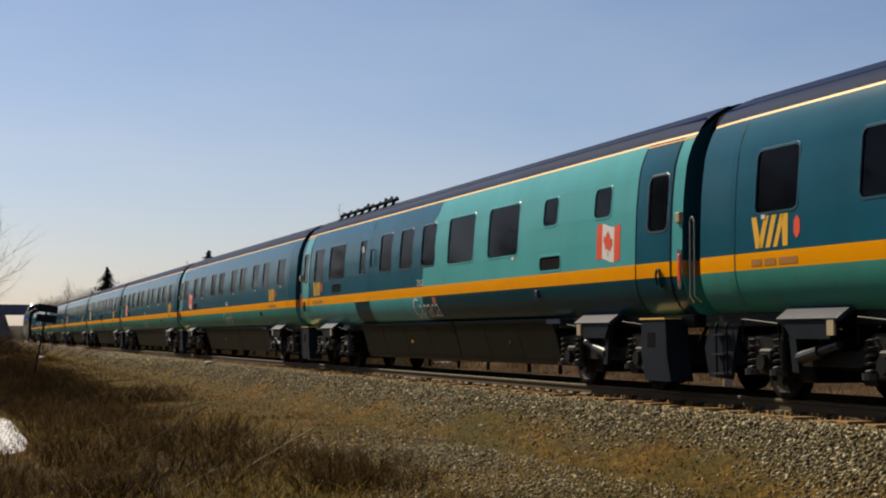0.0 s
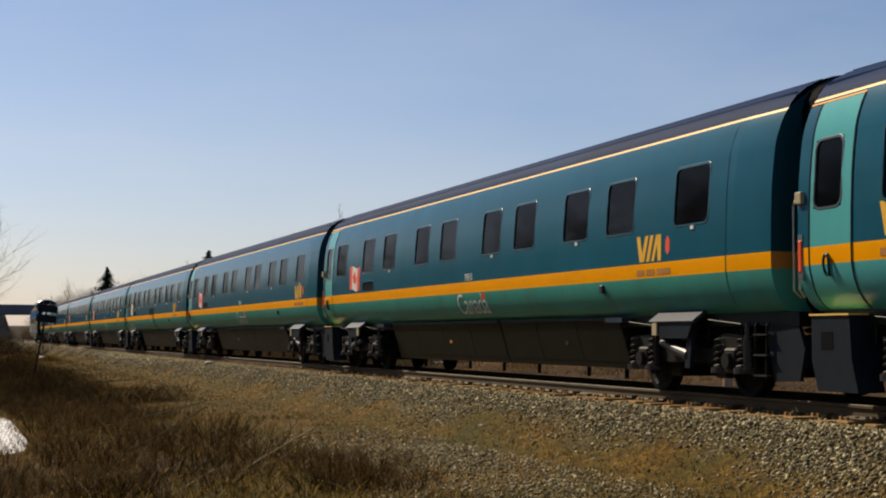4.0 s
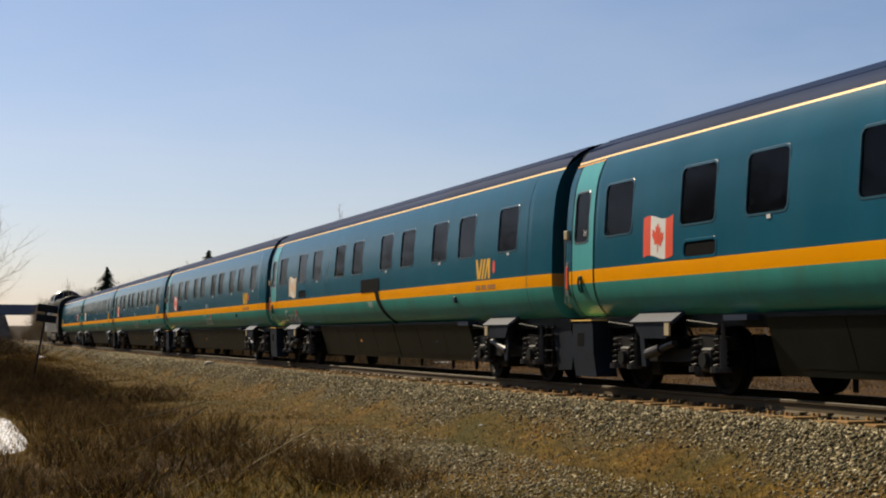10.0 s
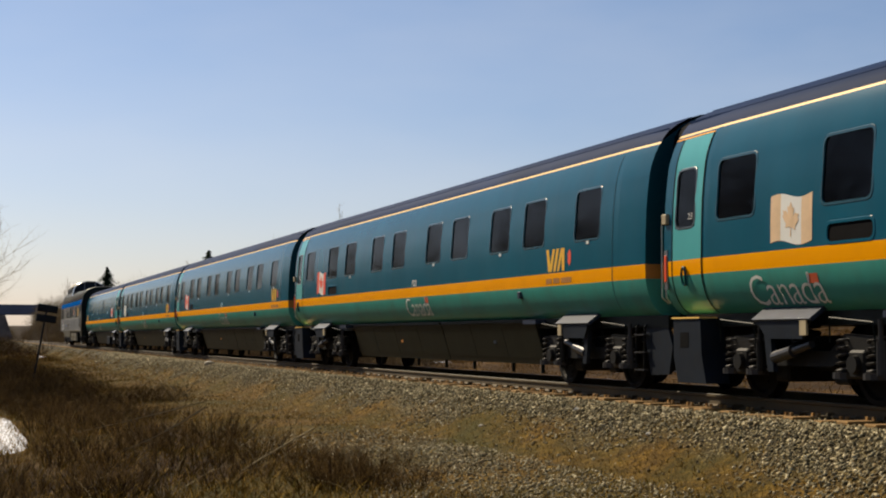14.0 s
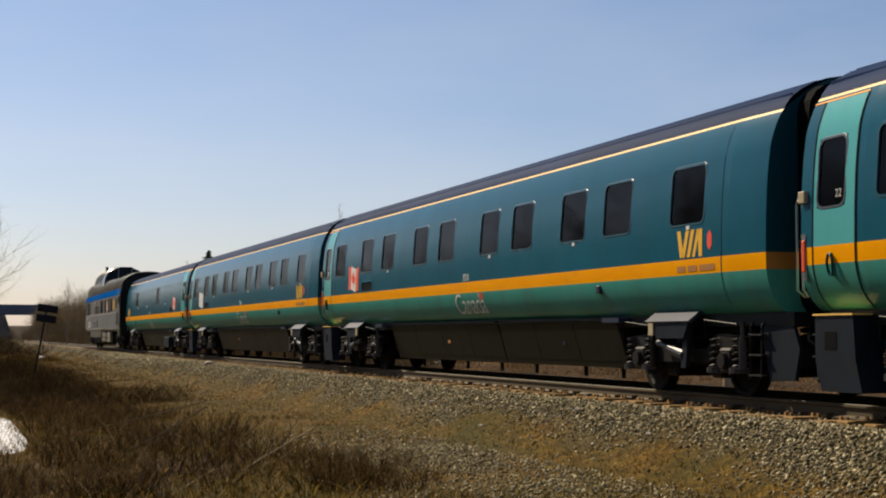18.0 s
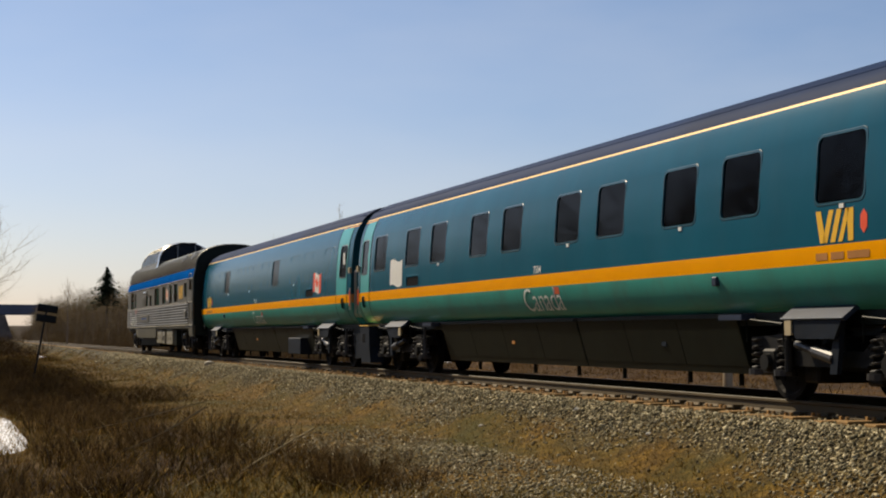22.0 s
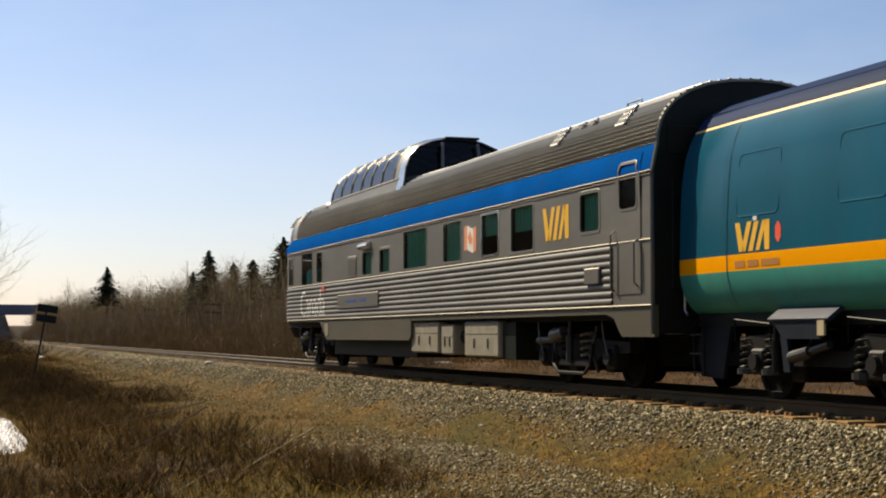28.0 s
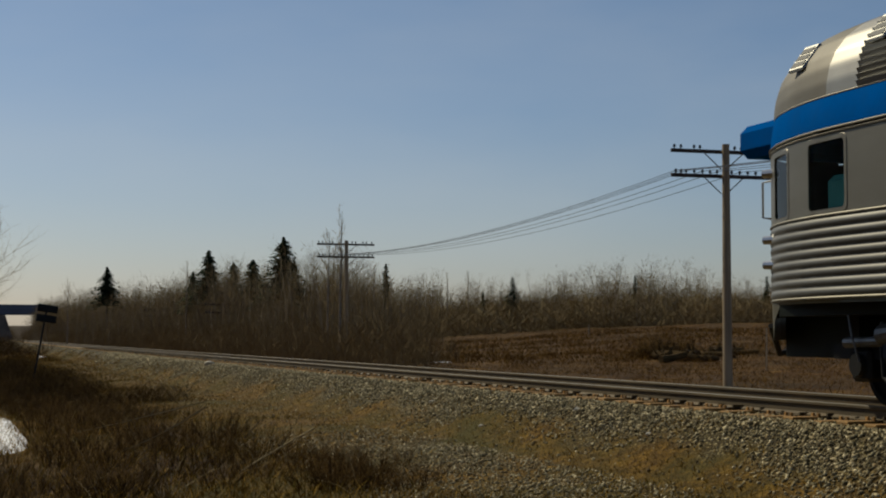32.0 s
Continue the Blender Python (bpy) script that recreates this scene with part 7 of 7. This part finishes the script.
def telegraph_pole(i, x, y, top):
    p = new("telegraph_pole")
    z0 = gz(x, y)
    p.location = (x, y, z0)
    bm = bmesh.new()
    tube(bm, (0, 0, -0.4), (0.02, 0.0, top - z0), 0.135, 0.10, 12)
    part("pole", bm, POLE, p)
    for k, (dz, pins) in enumerate(((-0.20, (-1.5, -1.3, -0.9, -0.72, 0.35, 0.55, 0.95, 1.15, 1.45)), (-0.88, (-1.46, -1.3, -1.15, -0.9, -0.65, -0.42, -0.2, 0.25, 0.5, 0.75, 1.0, 1.25, 1.48)))):
        z = top - z0 + dz
        bm = boxes((-0.16, -0.08, -1.6, 1.6, z - 0.05, z + 0.05), bev=0.008)
        a = part("crossarm", bm, ARM, p, "dark weathered wooden crossarm")
        for s in (-1, 1):
            bm = bmesh.new()
            tube(bm, (-0.11, s * 0.62, z - 0.02), (-0.11, s * 0.08, z - 0.48), 0.016, n=5)
            part("brace", bm, ARM, a)
        for q in pins:
            bm = bmesh.new()
            tube(bm, (-0.12, q, z + 0.04), (-0.12, q, z + 0.10), 0.014, n=5)
            tube(bm, (-0.12, q, z + 0.09), (-0.12, q, z + 0.17), 0.045, 0.03, 8)
            part("insulator", bm, PIN, a)
        ARM_PINS[i, k] = [(x - 0.12, y + q, z + z0 + 0.13) for q in pins]
    return tagged(p, "weathered wooden telegraph pole with two crossarms", "telegraph pole", "telegraph poles along the track")


for i, (x, y, top) in enumerate(POLES):
    telegraph_pole(i, x, y, top)
WIRE = plain("dull_copper_wire", (0.06, 0.06, 0.065), 0.5, metal=0.5)
for a, b in ((0, 1), (0, 4)):
    for k, pins in ((1, (0, 1, 2, 4, 6, 8)),):
        for q in pins:
            p0, p1 = Vector(ARM_PINS[a, k][q]), Vector(ARM_PINS[b, k][q])
            bm = bmesh.new()
            pts = [p0.lerp(p1, u / 16) - Vector((0, 0, (0.55 + 0.1 * k) * 4 * (u / 16) * (1 - u / 16))) for u in range(17)]
            pipe(bm, pts, 0.009, 4)
            tagged(part("telegraph_wire", bm, WIRE), "thin sagging telegraph wire between poles", "wire", "telegraph wires")

# ---- trackside sign, bridge, field clutter ----
s = new("trackside_sign")
s.location = (-61.0, 3.27, gz(-61.0, 3.27))
IRON = plain("dark_iron", (0.012, 0.013, 0.013), 0.6, vary=0.3, bumpy=0.2, spec=0.2)
top = 1.95 - s.location.z
bm = bmesh.new()
tube(bm, (0, 0, -0.3), (-0.05, 0.57, top), 0.038, n=8)
part("post", bm, IRON, s, "leaning dark iron post")
for dz, dy in ((0.14, 0.57), (0.52, 0.52)):
    z = top - dz
    bm = boxes((-0.06, 0.04, dy - 0.38, dy + 0.38, z - 0.145, z + 0.145), bev=0.03)
    box(bm, 0.04, 0.055, dy - 0.30, dy + 0.30, z - 0.07, z + 0.07, bev=0.004)
    bmesh.ops.rotate(bm, cent=(0, dy, z), matrix=Matrix.Rotation(radians(-8), 3, 'X'), verts=bm.verts)
    part("sign_board", bm, IRON, s, "dark rectangular board")
tagged(s, "leaning dark iron trackside post with two boards", "railway sign")

CONC = plain("bridge_concrete", (0.10, 0.115, 0.16), 0.8, vary=0.15, scale=0.4, bumpy=0.2)
b = new("road_bridge")
b.location = (-352, 0, 0)
part("deck", boxes((-5, 5, -130, 22, 5.35, 6.95), bev=0.1), CONC, b, "dark blue-grey bridge girder")
part("railing", boxes((4.8, 4.95, -130, 22, 6.95, 7.5)), CONC, b)
for y in (5.0, 28.0):
    part("pier", boxes((-4, 4, y - 0.8, y + 0.8, -1, 5.35), bev=0.05), CONC, b)
tagged(b, "far road bridge crossing over the railway", "bridge")
EARTH = plain("embankment_earth", (0.11, 0.08, 0.055), 0.95, vary=0.35, scale=0.5, bumpy=0.5)
for y0, y1 in ((14.7, -130), (20.5, 60)):
    bm = bmesh.new()
    prism(bm, [(-14, -1.2), (14, -1.2), (6, 5.3), (-6, 5.3)], 0, 1)
    for v in bm.verts:
        v.co.y = (y0 + (0 if v.co.z < 0 else (y1 - y0) / abs(y1 - y0) * 1.8)) if v.co.y < 0.5 else y1
    o = part("embankment", bm, EARTH)
    o.location = (-352, 0, 0)
    tagged(o, "brown earth embankment carrying the bridge", "embankment", "bridge embankments")

pile = []
for k in range(16):
    x, y = ground_hit(r.uniform(1132, 1215), r.uniform(624, 636))
    pile.append((x, y, gz(x, y), (1.2, 1.2, r.uniform(0.5, 0.95)), r.uniform(0, 6.28)))
place_many("brush_pile", [bush_proto(190 + i, 1.0, 0.03) for i in range(3)], pile, TWIG, "dark heap of cut brush in the field", "brush pile")
bm = prism(bmesh.new(), [(-14, -1.2), (14, -1.2), (6, 3.5), (-6, 3.5)], 4, 46)
for v in bm.verts:
    v.co.z += 0.5 * noise.noise(v.co * 0.13)
o = part("embankment", bm, EARTH)
o.location = (-446, 0, 0)
tagged(o, "brown earth bank far beyond the bridge", "embankment", "bridge embankments")
LOG = plain("weathered_log", (0.075, 0.048, 0.020), 0.95, spec=0.05, vary=0.45, scale=3, bumpy=0.5, stretch=(0.4, 2, 2))
for k in range(17):
    x, y = ground_hit(r.uniform(1140, 1345), r.uniform(624, 642))
    ln, ra = r.uniform(0.8, 2.0), r.uniform(0.15, 0.30)
    bm = bmesh.new()
    pts = [(-ln / 2, 0, 0), (-ln * 0.1, r.uniform(-0.1, 0.1), 0.06), (ln / 2, r.uniform(-0.15, 0.15), r.uniform(0.0, 0.3))]
    for a, b, q in zip(pts, pts[1:], (1.0, 0.86)):
        tube(bm, a, b, ra * q, ra * q * 0.86, 9)
    for e in (-0.3, 0.05, 0.3):
        tube(bm, (ln * e, 0, 0.08), (ln * e + r.uniform(-0.3, 0.3), r.uniform(-0.3, 0.3), r.uniform(0.3, 0.75)), ra * 0.3, 0.012, 5)
    o = part("log", bm, LOG)
    o.matrix_world = pose(x, y, gz(x, y) + ra * 0.6, 0, 0, r.uniform(20, 160))
    tagged(o, "brown weathered log lying in a heap in the field", "log", "logs in the field")
for i, (px, d, h) in enumerate(((1042, 150, 1.0), (1356, 60, 1.6))):
    x, y, z = ray_at(px, 600, d)
    bm = bmesh.new()
    tube(bm, (0, 0, -0.2), (0.03, 0, h), 0.05 if d > 100 else 0.03, 0.05 if d > 100 else 0.022, 8)
    o = part("post", bm, plain("pale_post", (0.36, 0.29, 0.20), 0.85, bumpy=0.2))
    o.location = (x, y, gz(x, y))
    tagged(o, "short pale wooden post standing in the field", "post", "posts in the field")


def motions():
    """The train's run: every car follows the track on its two bogies, and its wheels roll."""
    for i, car in enumerate(CARS):
        length = 23.5 if i < 9 else 24.6
        rows = []
        for k in range(65):
            t = k * 0.5
            x0 = FIRST_GAP - CAR_PITCH * (i - 1) + SLACK[i] + run(t)
            xa, xb = x0 - 3.2, x0 - 20.3
            ya, yb = track_y(xa), track_y(xb)
            turn = math.atan2(ya - yb, xa - xb)
            y0 = ya + math.tan(turn) * (x0 - xa)
            rows.append((t, pose(x0, y0, 0, 0, 0, math.degrees(turn))))
        walk(car, rows)
        for part_ob in car.children_recursive:
            if part_ob.name.split(".")[0] == "wheelset":
                at = part_ob.location.copy()
                spin = []
                for k in range(321):
                    t = k * 0.1
                    spin.append((t, Matrix.Translation(at) @ Matrix.Rotation(run(t) / 0.46, 4, 'Y')))
                walk(part_ob, spin)


motions()
